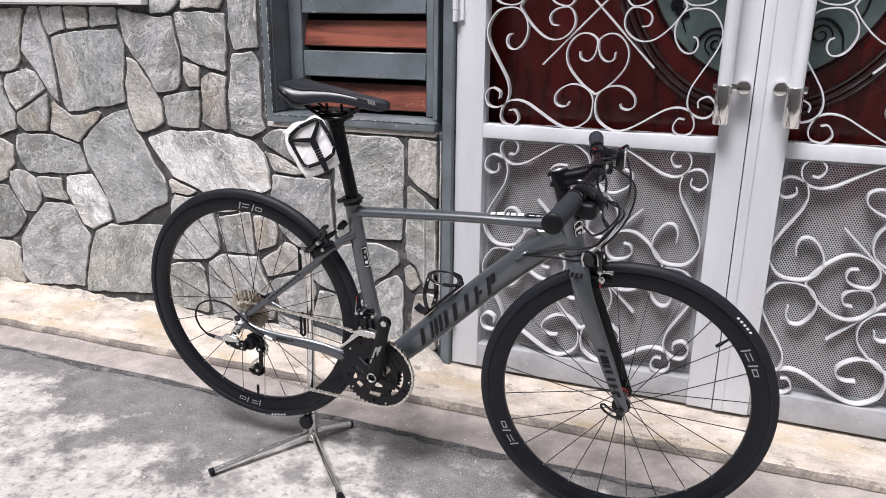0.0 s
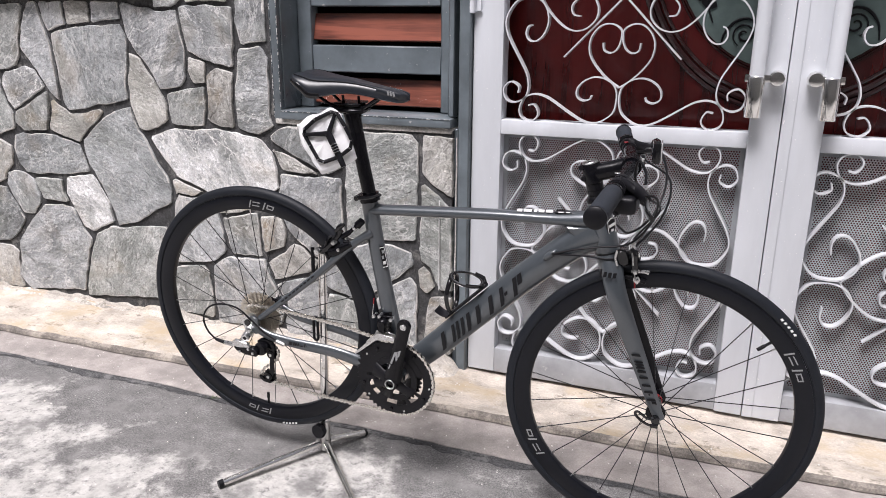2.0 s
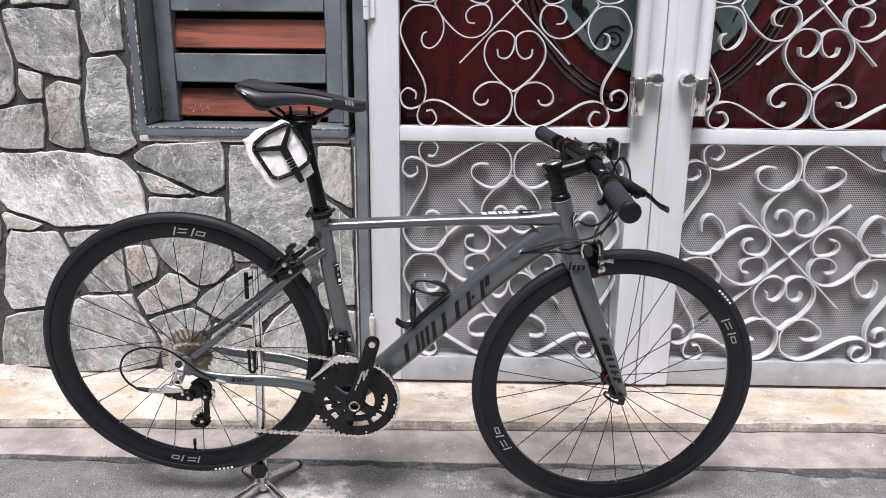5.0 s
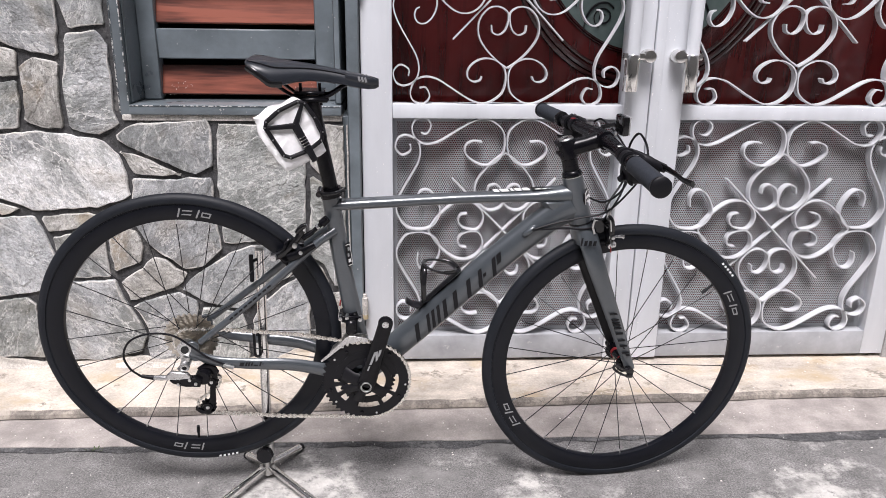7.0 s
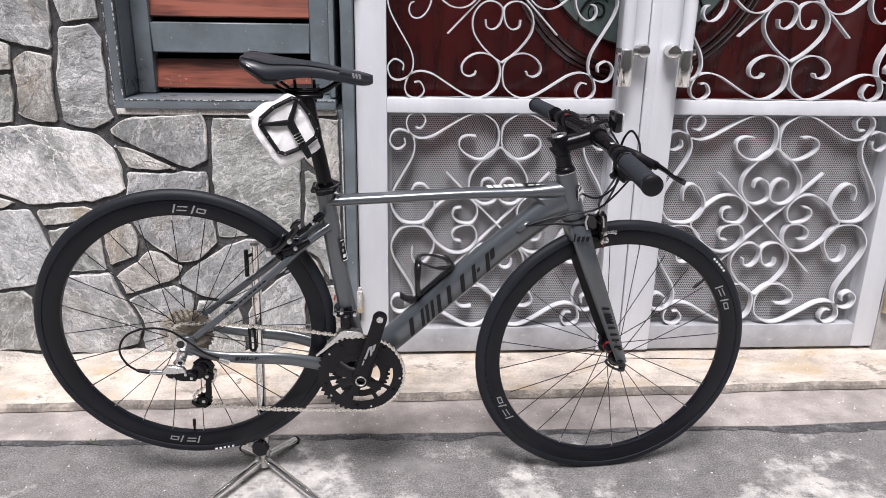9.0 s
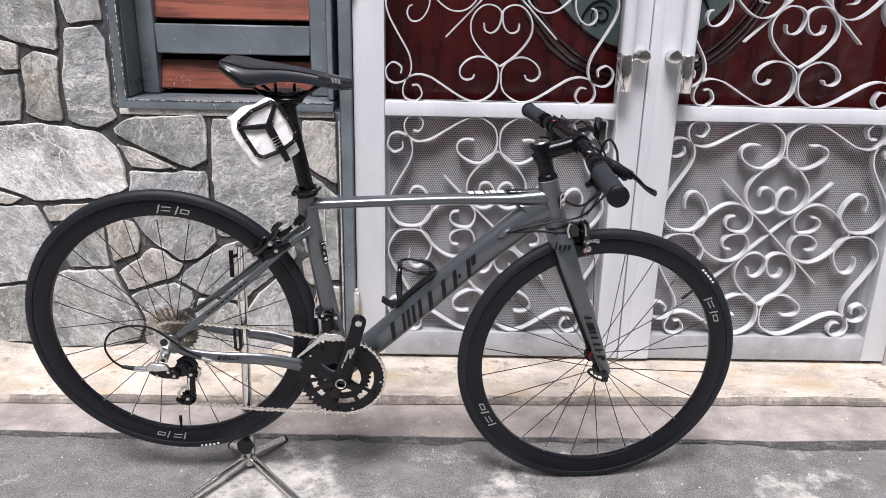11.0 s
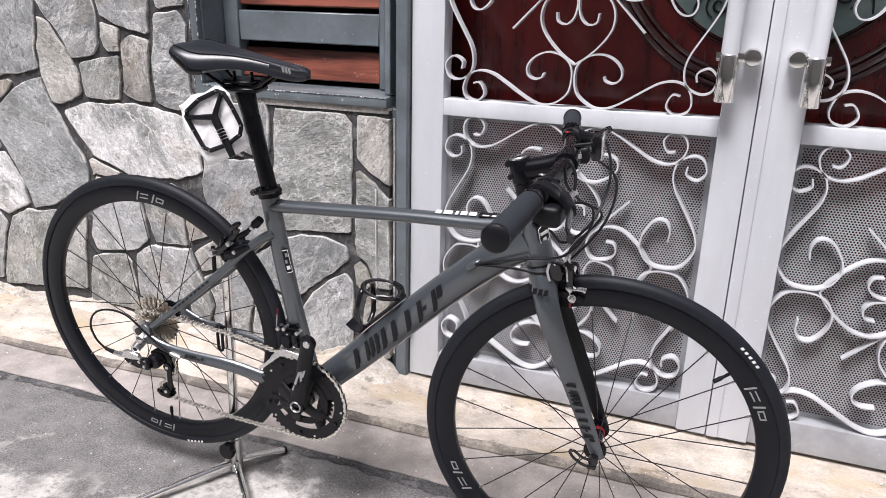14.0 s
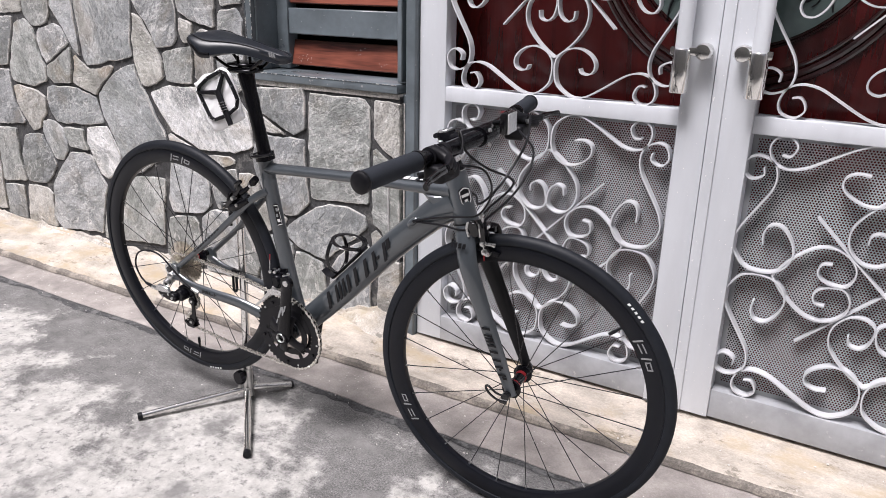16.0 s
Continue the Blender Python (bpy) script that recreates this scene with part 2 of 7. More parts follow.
def timber(name, dark, light, gloss=0.35, coat=0.3, along="X", scale=1.0, figure=(0.62, 0.98)):
    """Varnished wood with grain along one axis."""
    m, n, l, b = nodes(name)
    co, mp = n.new("ShaderNodeTexCoord"), n.new("ShaderNodeMapping")
    mp.inputs["Scale"].default_value = {"X": (2.2 * scale, 30 * scale, 30 * scale), "Z": (30 * scale, 30 * scale, 2.2 * scale)}[along]
    info = n.new("ShaderNodeObjectInfo")
    ad = n.new("ShaderNodeVectorMath")
    l.new(co.outputs["Object"], ad.inputs[0]), l.new(info.outputs["Random"], ad.inputs[1])
    l.new(ad.outputs[0], mp.inputs["Vector"])
    t, f, cl = n.new("ShaderNodeTexNoise"), n.new("ShaderNodeTexNoise"), n.new("ShaderNodeTexNoise")
    t.inputs["Scale"].default_value, t.inputs["Detail"].default_value, t.inputs["Distortion"].default_value = 1.0, 7, 0.6
    f.inputs["Scale"].default_value, f.inputs["Detail"].default_value = 6.0, 4
    cl.inputs["Scale"].default_value = 4.5
    l.new(mp.outputs[0], t.inputs["Vector"]), l.new(mp.outputs[0], f.inputs["Vector"]), l.new(co.outputs["Object"], cl.inputs["Vector"])
    mixv = n.new("ShaderNodeMath")
    mixv.operation, mixv.inputs[1].default_value = "MULTIPLY_ADD", 0.3
    l.new(f.outputs["Fac"], mixv.inputs[0]), l.new(t.outputs["Fac"], mixv.inputs[2])
    ad2 = n.new("ShaderNodeMath")
    ad2.operation, ad2.inputs[1].default_value = "MULTIPLY_ADD", 0.55
    l.new(cl.outputs["Fac"], ad2.inputs[0]), l.new(mixv.outputs[0], ad2.inputs[2])
    r = ramp_node(n, [(figure[0], dark), (figure[1], light)])
    l.new(ad2.outputs[0], r.inputs["Fac"])
    col = r.outputs["Color"]
    l.new(col, b.inputs["Base Color"])
    b.inputs["Roughness"].default_value, b.inputs["Coat Weight"].default_value, b.inputs["Coat Roughness"].default_value = gloss, coat, 0.15
    bp = n.new("ShaderNodeBump")
    bp.inputs["Strength"].default_value, bp.inputs["Distance"].default_value = 0.3, 0.0015
    l.new(mixv.outputs[0], bp.inputs["Height"]), l.new(bp.outputs["Normal"], b.inputs["Normal"])
    return m


def chipped(name, paint, under, rough=0.4, cover=(0.66, 0.68), streak=0.15, chip=26, run=1.0):
    """Old paint on metal: a cloudy coat with small chips."""
    m, n, l, b = nodes(name)
    co = n.new("ShaderNodeTexCoord")

    def noise_tex(scale, detail, rough=0.6):
        t = n.new("ShaderNodeTexNoise")
        t.inputs["Scale"].default_value, t.inputs["Detail"].default_value, t.inputs["Roughness"].default_value = scale, detail, rough
        l.new(co.outputs["Object"], t.inputs["Vector"])
        return t
    drip = n.new("ShaderNodeMapping")
    drip.inputs["Scale"].default_value = (1, 1, run)
    l.new(co.outputs["Object"], drip.inputs["Vector"])
    c, r = noise_tex(7, 7), ramp_node(n, [(0.3, [x * (1 - streak) for x in paint]), (0.7, [min(1, x * (1 + streak)) for x in paint])])
    l.new(drip.outputs[0], c.inputs["Vector"]), l.new(c.outputs["Fac"], r.inputs["Fac"])
    k, kr, mx = noise_tex(chip, 4, 0.5), ramp_node(n, [(cover[0], (0, 0, 0)), (cover[1], (1, 1, 1))]), n.new("ShaderNodeMix")
    l.new(k.outputs["Fac"], kr.inputs["Fac"])
    mx.data_type = "RGBA"
    l.new(kr.outputs["Color"], mx.inputs["Factor"]), l.new(r.outputs["Color"], mx.inputs["A"])
    mx.inputs["B"].default_value = (*under, 1)
    l.new(mx.outputs["Result"], b.inputs["Base Color"])
    rr = n.new("ShaderNodeMapRange")
    l.new(c.outputs["Fac"], rr.inputs["Value"])
    rr.inputs["To Min"].default_value, rr.inputs["To Max"].default_value = rough * 0.7, rough * 1.3
    l.new(rr.outputs["Result"], b.inputs["Roughness"])
    f, bp = noise_tex(90, 3), n.new("ShaderNodeBump")
    bp.inputs["Strength"].default_value, bp.inputs["Distance"].default_value = 0.25, 0.001
    l.new(f.outputs["Fac"], bp.inputs["Height"]), l.new(bp.outputs["Normal"], b.inputs["Normal"])
    return m


ASPHALT = patchy("worn_asphalt", (0.172, 0.168, 0.165), (0.495, 0.482, 0.46), (0.480, 0.540), 2.3, 12, 0.60, 200, 0.9, 0.007, (0.215, 0.21, 0.205), (0.53, 0.66), 7.0, drift=(1.70, 1.05, -0.090, 0.130), cloudy=0.22, holes=(0.34, 0.48), ragged=0.69, shift=0.24, wear=0.24)
DAMP = patchy("damp_joint", (0.060, 0.060, 0.062), (0.17, 0.168, 0.168), (0.50, 0.58), 14, 10, 0.7, 120, 0.8, 0.008)
APRON = patchy("smoothed_cement", (0.325, 0.295, 0.277), (0.42, 0.385, 0.36), (0.54, 0.66), 5, 9, 0.14, 180, 0.75, 0.0025, (0.20, 0.182, 0.172), (0.56, 0.70), 3.2)
SLAB = patchy("pale_concrete", (0.475, 0.425, 0.368), (0.23, 0.205, 0.17), (0.57, 0.62), 10, 12, 0.17, 120, 0.85, 0.003, (0.43, 0.345, 0.235), (0.51, 0.64), 3.4, (1, 1.6, 1))
# far darker than the slab: stains, plus painted shade on the kerb's face
LIP = patchy("stained_shaded_kerb_edge", (0.19, 0.17, 0.15), (0.42, 0.375, 0.32), (0.50, 0.62), 9, 11, 0.35, 140, 0.9, 0.008)
MORTAR = patchy("dark_mortar", (0.055, 0.055, 0.057), (0.17, 0.166, 0.158), (0.55, 0.62), 16, 11, 0.5, 120, 0.9, 0.01)
RENDERED = patchy("grey_cement_render", (0.34, 0.335, 0.33), (0.42, 0.41, 0.40), (0.5, 0.7), 4, 7, 0.15, 200, 0.9, 0.003)
SMEAR = patchy("pale_smeared_cement", (0.52, 0.50, 0.47), (0.30, 0.285, 0.26), (0.54, 0.60), 22, 11, 0.35, 160, 0.9, 0.006)
FILLET = patchy("pale_smeared_fillet", (0.50, 0.465, 0.42), (0.27, 0.25, 0.22), (0.54, 0.60), 12, 12, 0.3, 180, 0.9, 0.006, (0.42, 0.36, 0.27), (0.54, 0.68), 4.0)
WHITE_BOARD = plain("white_board", (0.88, 0.88, 0.88), 0.5, vary=0.03, scale=4)
TEAL = chipped("blue_grey_paint", (0.138, 0.163, 0.180), (0.42, 0.41, 0.41), 0.30, (0.70, 0.715), 0.35, 70)
WORN = chipped("worn_paint_edge", (0.060, 0.076, 0.086), (0.55, 0.55, 0.54), 0.5, (0.52, 0.57), 0.35, 130)
SCROLL = chipped("wrought_bar_paint", (0.575, 0.585, 0.61), (0.66, 0.66, 0.66), 0.36, (0.70, 0.73), 0.14, 40)
DUSTY = chipped("dusty_grey_paint", (0.36, 0.37, 0.39), (0.50, 0.50, 0.50), 0.5, (0.66, 0.74), 0.30, 60)
GATE = chipped("silver_grey_paint", (0.625, 0.648, 0.685), (0.86, 0.86, 0.86), 0.42, (0.70, 0.712), 0.11, 120, run=0.22)
SHEET = chipped("perforated_sheet_paint", (0.345, 0.355, 0.372), (0.42, 0.46, 0.46), 0.45, (0.72, 0.74), 0.08)
# near-black colour in place of the shade inside the house
BLACKGAP = plain("unlit_inside_black", (0.008, 0.008, 0.009), 0.8)
LOUVRE = timber("red_brown_louvre_wood", (0.045, 0.012, 0.009), (0.27, 0.085, 0.055), 0.34, 0.5, figure=(0.68, 1.0))
MAHOGANY = timber("mahogany", (0.012, 0.0015, 0.0018), (0.075, 0.008, 0.008), 0.22, 0.5, "Z", 0.7)
MOULD = timber("dark_moulding_wood", (0.008, 0.002, 0.002), (0.030, 0.006, 0.006), 0.2, 0.6, "X", 0.7)
GLASS = plain("dark_green_glass", (0.10, 0.135, 0.13), 0.12, 0.0, 0.4, 0.25, 3.0)
CHROME = plain("polished_chrome", (0.80, 0.79, 0.77), 0.15, 1.0, vary=0.05)
STEEL = plain("dull_steel", (0.50, 0.50, 0.49), 0.32, 1.0, vary=0.2, scale=60)
PAINT = plain("gunmetal_paint", (0.060, 0.070, 0.080), 0.34, 0.2, 1.0, 0.05, 30)
PAINT_DARK = plain("black_lettering_and_inner_fork", (0.006, 0.006, 0.008), 0.4, 0.0, 0.0, spec=0.25)
RUBBER = plain("tyre_rubber", (0.0085, 0.0105, 0.0150), 0.55, vary=0.2, scale=40, bump=0.0004, spec=0.28)
CARBON = plain("black_rim_finish", (0.0032, 0.0040, 0.0072), 0.36, 0.0, 0.0, 0.15, 18, spec=0.28)
BLACK = plain("black_anodised", (0.0045, 0.0045, 0.006), 0.22, 0.0, 0.0, spec=0.22)
MATT = plain("black_plastic", (0.006, 0.006, 0.008), 0.45, spec=0.25)
GRIP = plain("grip_foam", (0.022, 0.026, 0.034), 0.78, bump=0.0006, bump_scale=500, spec=0.3)
SADDLE = plain("saddle_leatherette", (0.013, 0.016, 0.022), 0.36, vary=0.10, spec=0.6)
GLOSSBLACK = plain("gloss_black", (0.008, 0.008, 0.009), 0.12, 0.0, 0.3, spec=0.35)
SPOKE = plain("black_spoke", (0.012, 0.012, 0.014), 0.35, 0.0, spec=0.4)
SILVER = plain("silver_alloy", (0.62, 0.62, 0.62), 0.28, 1.0, vary=0.08)
CHAINM = plain("chain_steel", (0.74, 0.71, 0.66), 0.27, 1.0, vary=0.25, scale=80)
COG = plain("bronze_tinted_steel", (0.56, 0.52, 0.46), 0.30, 1.0, vary=0.25, scale=60)
WHITE = plain("white_print", (0.78, 0.78, 0.78), 0.5, vary=0.03)
GREYP = plain("grey_print", (0.25, 0.255, 0.26), 0.45, vary=0.05)
WRAP = plain("white_plastic_wrap", (0.88, 0.88, 0.89), 0.25, vary=0.03, bump=0.006, bump_scale=18)
WRAP.node_tree.nodes["Principled BSDF"].inputs["Subsurface Weight"].default_value = 0.5
WRAP.node_tree.nodes["Principled BSDF"].inputs["Subsurface Radius"].default_value = (0.03, 0.03, 0.03)
LENS = plain("reflector_lens", (0.72, 0.73, 0.74), 0.22, 0.6, vary=0.15, scale=120)
RED = plain("red_anodised", (0.28, 0.015, 0.02), 0.35, 0.4)
YELLOWED = plain("tarnished_brass_paint", (0.46, 0.38, 0.24), 0.5, vary=0.2)
LEAF = plain("weed_leaf", (0.07, 0.095, 0.04), 0.6)
GRIT = plain("pale_grit", (0.60, 0.58, 0.55), 0.8, vary=0.4, scale=2.0)


# ---- building helpers ----
def finish(bm, name, material, smooth=40):
    """A mesh from a bmesh; faces that meet at less than so many degrees are shaded smooth."""
    bmesh.ops.recalc_face_normals(bm, faces=bm.faces)
    for fc in bm.faces:
        fc.smooth = smooth > 0
    for e in bm.edges:
        if len(e.link_faces) == 2 and e.calc_face_angle(0) > radians(smooth):
            e.smooth = False
    me = bpy.data.meshes.new(name)
    bm.to_mesh(me)
    bm.free()
    for m in material if isinstance(material, (list, tuple)) else [material]:
        me.materials.append(m)
    return me


def part(name, bm, material, parent, label="", smooth=40):
    ob = new(name, finish(bm, name, material, smooth))
    ob.parent = parent
    return tagged(ob, label)


def thing(name, bm, material, label, category, kind="", group="", smooth=40):
    return tagged(new(name, finish(bm, name, material, smooth)), label, category, group, kind)


def base(name, m, label, category, kind="", group=""):
    ob = new(name)
    ob.matrix_basis = m
    return tagged(ob, label, category, group, kind)


def join(*bms):
    out = bmesh.new()
    for b in bms:
        me = bpy.data.meshes.new("tmp")
        b.to_mesh(me)
        out.from_mesh(me)
        b.free()
        bpy.data.meshes.remove(me)
    return out


def box(x0, x1, y0, y1, z0, z1, bevel=0.0, cuts=1):
    bm = bmesh.new()
    bmesh.ops.create_cube(bm, size=1)
    for v in bm.verts:
        v.co = ((x0 + x1) / 2 + v.co.x * (x1 - x0), (y0 + y1) / 2 + v.co.y * (y1 - y0), (z0 + z1) / 2 + v.co.z * (z1 - z0))
    if bevel:
        bmesh.ops.bevel(bm, geom=bm.edges[:], offset=bevel, segments=cuts, affect="EDGES", profile=0.6)
    return bm


def smooth_path(points, steps=6):
    """Catmull-Rom through the points."""
    p = [Vector(q) for q in points]
    p = [2 * p[0] - p[1], *p, 2 * p[-1] - p[-2]]
    out = []
    for i in range(1, len(p) - 2):
        for k in range(steps):
            t = k / steps
            a, b, c, d = p[i - 1:i + 3]
            out.append(0.5 * (2 * b + (c - a) * t + (2 * a - 5 * b + 4 * c - d) * t * t + (3 * b - a - 3 * c + d) * t ** 3))
    return [*out, p[-2]]


def tube(points, radii, seg=12, flat=1.0, side=(0, 1, 0), caps=True, closed=False):
    """A round or oval tube along a path. radii: one, or one for each point, or pairs (across, along side)."""
    pts = [Vector(p) for p in points]
    n = len(pts)
    if not isinstance(radii, (list, tuple)):
        radii = [radii] * n
    if n > 8 and not closed:                      # no sudden steps in the girth
        pair = [r if isinstance(r, tuple) else (r, r * flat) for r in radii]
        span = [pair[max(0, i - 2):i + 3] for i in range(n)]
        radii = [(sum(a for a, _ in q) / len(q), sum(b for _, b in q) / len(q)) for q in span]
    bm, rings, prev = bmesh.new(), [], Vector(side)
    for i, p in enumerate(pts):
        a, b = (pts[i - 1], pts[(i + 1) % n]) if closed else (pts[max(i - 1, 0)], pts[min(i + 1, n - 1)])
        d = (b - a).normalized()
        s = prev - d * prev.dot(d)
        if s.length < 1e-4:
            s = d.orthogonal()
        s.normalize()
        prev, u, r = s, d.cross(s), radii[i]
        ru, rs = r if isinstance(r, tuple) else (r, r * flat)
        rings.append([bm.verts.new(p + u * (ru * math.cos(2 * math.pi * k / seg)) + s * (rs * math.sin(2 * math.pi * k / seg))) for k in range(seg)])
    for i in range(n if closed else n - 1):
        a, b = rings[i], rings[(i + 1) % n]
        for k in range(seg):
            bm.faces.new((a[k], a[(k + 1) % seg], b[(k + 1) % seg], b[k]))
    if caps and not closed:
        bm.faces.new(rings[0])
        bm.faces.new(rings[-1])
    return bm


def lathe(profile, seg=32, centre=(0, 0, 0), closed=False, axis="y"):
    """Turns (radius, height) pairs about an axis through centre."""
    bm, c = bmesh.new(), Vector(centre)
    place = {"y": lambda r, h, a: Vector((r * math.cos(a), h, r * math.sin(a))), "z": lambda r, h, a: Vector((r * math.cos(a), r * math.sin(a), h)), "x": lambda r, h, a: Vector((h, r * math.cos(a), r * math.sin(a)))}[axis]
    rings = [[bm.verts.new(c + place(r, h, 2 * math.pi * k / seg)) for k in range(seg)] for r, h in profile]
    for i in range(len(rings) if closed else len(rings) - 1):
        a, b = rings[i], rings[(i + 1) % len(rings)]
        for k in range(seg):
            bm.faces.new((a[k], a[(k + 1) % seg], b[(k + 1) % seg], b[k]))
    if not closed:
        for ring in (rings[0], rings[-1]):
            bm.faces.new(ring)
    return bm


def plate(outline, y0, y1, bevel=0.0):
    """A flat piece: an outline of (x, z) with a thickness along y."""
    bm = bmesh.new()
    front = [bm.verts.new((x, y0, z)) for x, z in outline]
    back = [bm.verts.new((x, y1, z)) for x, z in outline]
    bm.faces.new(front)
    bm.faces.new(back)
    n = len(outline)
    for i in range(n):
        bm.faces.new((front[i], front[(i + 1) % n], back[(i + 1) % n], back[i]))
    if bevel:
        bmesh.ops.bevel(bm, geom=bm.edges[:], offset=bevel, segments=1, affect="EDGES")
    return bm


def ribbon(path, wide, y0, y1):
    """A flat bar on edge: (x, z) along a path, so wide in the plane, from y0 to y1 in depth."""
    bm, rings, n = bmesh.new(), [], len(path)
    for i, (x, z) in enumerate(path):
        ax, az = path[max(i - 1, 0)]
        bx, bz = path[min(i + 1, n - 1)]
        d = math.hypot(bx - ax, bz - az) or 1
        nx, nz = -(bz - az) / d * wide / 2, (bx - ax) / d * wide / 2
        rings.append([bm.verts.new(c) for c in ((x + nx, y0, z + nz), (x - nx, y0, z - nz), (x - nx, y1, z - nz), (x + nx, y1, z + nz))])
    for a, b in zip(rings, rings[1:]):
        for k in range(4):
            bm.faces.new((a[k], a[(k + 1) % 4], b[(k + 1) % 4], b[k]))
    bm.faces.new(rings[0])
    bm.faces.new(rings[-1])
    return bm


def turned(bm, m):
    bmesh.ops.transform(bm, matrix=m, verts=bm.verts)
    return bm


# ---- ground and kerb ----
def wobble(x, k, a):
    return a * noise.noise(Vector((x * k, 3.7 * k, 0.5)))


def strip(name, rows, xs, material, label, category):
    """A lengthwise sheet: for every x the (y, z) rows across it."""
    bm = bmesh.new()
    grid = [[bm.verts.new((x, *r)) for r in rows(x)] for x in xs]
    for a, b in zip(grid, grid[1:]):
        for k in range(len(a) - 1):
            bm.faces.new((a[k], b[k], b[k + 1], a[k + 1]))
    return thing(name, bm, material, label, category, "structure", smooth=30)


NEAR = [-8.98, -6.5, *[-4 + 0.02 * i for i in range(326)], 4.5, 8.98]
ALONG = [-60, -20, *NEAR, 20, 60]


def road_edge(x):
    return 1.772 + 0.006 * max(-3, min(2, x)) + wobble(x, 2.3, 0.012) + wobble(x, 9, 0.005) + wobble(x, 31, 0.003)


def kerb_line(x):
    return 1.945 + 0.022 * max(-3, min(1, x + 0.3)) + wobble(x, 4, 0.006) + wobble(x, 17, 0.004)


strip("ground", lambda x: [(-60, 0), (-12, 0), (-3, 0), (-1, 0), (0.3, 0), (0.8, 0), (1.2, 0), (1.6, 0), (road_edge(x) - 0.03, 0), (road_edge(x), -0.003), (road_edge(x) + 0.012, -0.014), (2.2, -0.03), (60, -0.03)], ALONG, ASPHALT, "worn grey asphalt alley with pale cement patches", "road")
strip("road_joint", lambda x: [(road_edge(x) - 0.008 - abs(wobble(x + 9, 4, 0.05)) - abs(wobble(x + 3, 22, 0.02)), 0.0012), (road_edge(x), 0.0015), (road_edge(x) + 0.006, -0.004), (road_edge(x) + 0.03, -0.012)], NEAR, DAMP, "dark damp ragged edge of the asphalt", "road edge")
strip("gutter", lambda x: [(road_edge(x) + 0.010, -0.03), (road_edge(x) + 0.012, -0.004), (road_edge(x) + 0.02, 0.0), (1.85, 0.001), (kerb_line(x) + 0.02, 0.003), (2.2, 0.003)], NEAR, APRON, "smooth brownish cement strip along the kerb", "gutter")
strip("kerb_edge", lambda x: [(kerb_line(x) + 0.01, 0.0), (kerb_line(x) - 0.004 + wobble(x + 5, 23, 0.003), 0.006), (kerb_line(x), 0.017), (kerb_line(x) + 0.012, 0.0235 + wobble(x, 19, 0.002)), (kerb_line(x) + 0.03, 0.024)], NEAR, LIP, "broken kerb edge, dark from stains and from shade put into its colour", "kerb")


def slab_rise(x):
    return 0.036 + 0.032 * max(0.0, min(1.0, (-0.75 - x) / 0.25))


strip("pavement", lambda x: [(kerb_line(x) + 0.006 + abs(wobble(x + 2, 13, 0.008)), 0.018), (kerb_line(x) + 0.014 + abs(wobble(x + 2, 13, 0.008)), 0.025), (2.05, 0.7 * slab_rise(x)), (2.12, 0.85 * slab_rise(x) + wobble(x, 12, 0.003)), (2.155, slab_rise(x) + (wobble(x, 16, 0.012) + wobble(x, 6, 0.012)) * (x < -0.85)), (2.75, slab_rise(x))], NEAR, SLAB, "pale cream concrete step with brown and grey stains", "pavement")

# ---- house front ----
wall = thing("wall_front", join(box(-9, -1.468, 2.1535, 2.42, -0.03, 6.0), box(-1.468, -0.852, 2.1535, 2.42, -0.03, 0.825), box(-1.468, -0.852, 2.1535, 2.42, 2.3, 6.0), box(-0.852, 0.93, 2.24, 2.42, 2.45, 6.0)), MORTAR, "house wall faced with irregular grey stones in dark mortar", "wall", "structure", smooth=0)
thing("wall_right", box(0.925, 9, 2.17, 2.42, -0.03, 6.0), RENDERED, "plain grey cement wall beside the gate", "wall", "structure", smooth=0)
# added out of view: keeps low sky out of reflections, so light falls from above
thing("unseen_wall_opposite", box(-9, 9, -3.6, -3.4, -0.03, 5.2), RENDERED, "added unseen grey wall across the alley that blocks low sky light", "wall", "structure", smooth=0)
# two more unseen walls, added to cut sideways sky light
for x in (-9.2, 9.0):
    thing("unseen_wall_end", box(x, x + 0.2, -3.6, 2.42, -0.03, 4.5), RENDERED, "added unseen grey wall at the alley's end that blocks low sky light", "wall", "structure", smooth=0)
# black sheet: the darkness of the unlit inside is put into its colour
thing("inside_black_sheet", box(-2.2, 1.6, 2.9, 3.0, -0.03, 3.2), BLACKGAP, "black sheet that stands for the unlit inside behind the window and gate", "wall", "structure", smooth=0)

# ---- slatted window ----
window = base("window_1", pose(0, 0, 0), "blue-grey metal window frame with slanted wooden slats", "window", "structure")
part("window_frame", join(
    box(-1.474, -1.446, 2.150, 2.34, 0.832, 2.3, 0.004, 2), box(-1.446, -1.440, 2.166, 2.34, 0.866, 2.3, 0.002),
    box(-0.872, -0.853, 2.165, 2.34, 0.866, 2.3, 0.003)), TEAL, window)
for x0, x1 in ((-1.440, -1.388), (-0.934, -0.872)):
    part("stile", box(x0, x1, 2.262, 2.31, 0.864, 2.3, 0.003), TEAL, window)
part("post", join(box(-0.837, -0.8005, 2.158, 2.34, 0.02, 2.4, 0.004), box(-0.862, -0.837, 2.172, 2.30, 0.04, 0.83, 0.002)), TEAL, window)
part("window_sill", join(box(-1.446, -0.853, 2.138, 2.34, 0.834, 0.8625, 0.006, 2)), TEAL, window, "blue-grey sill with a scuffed pale edge")
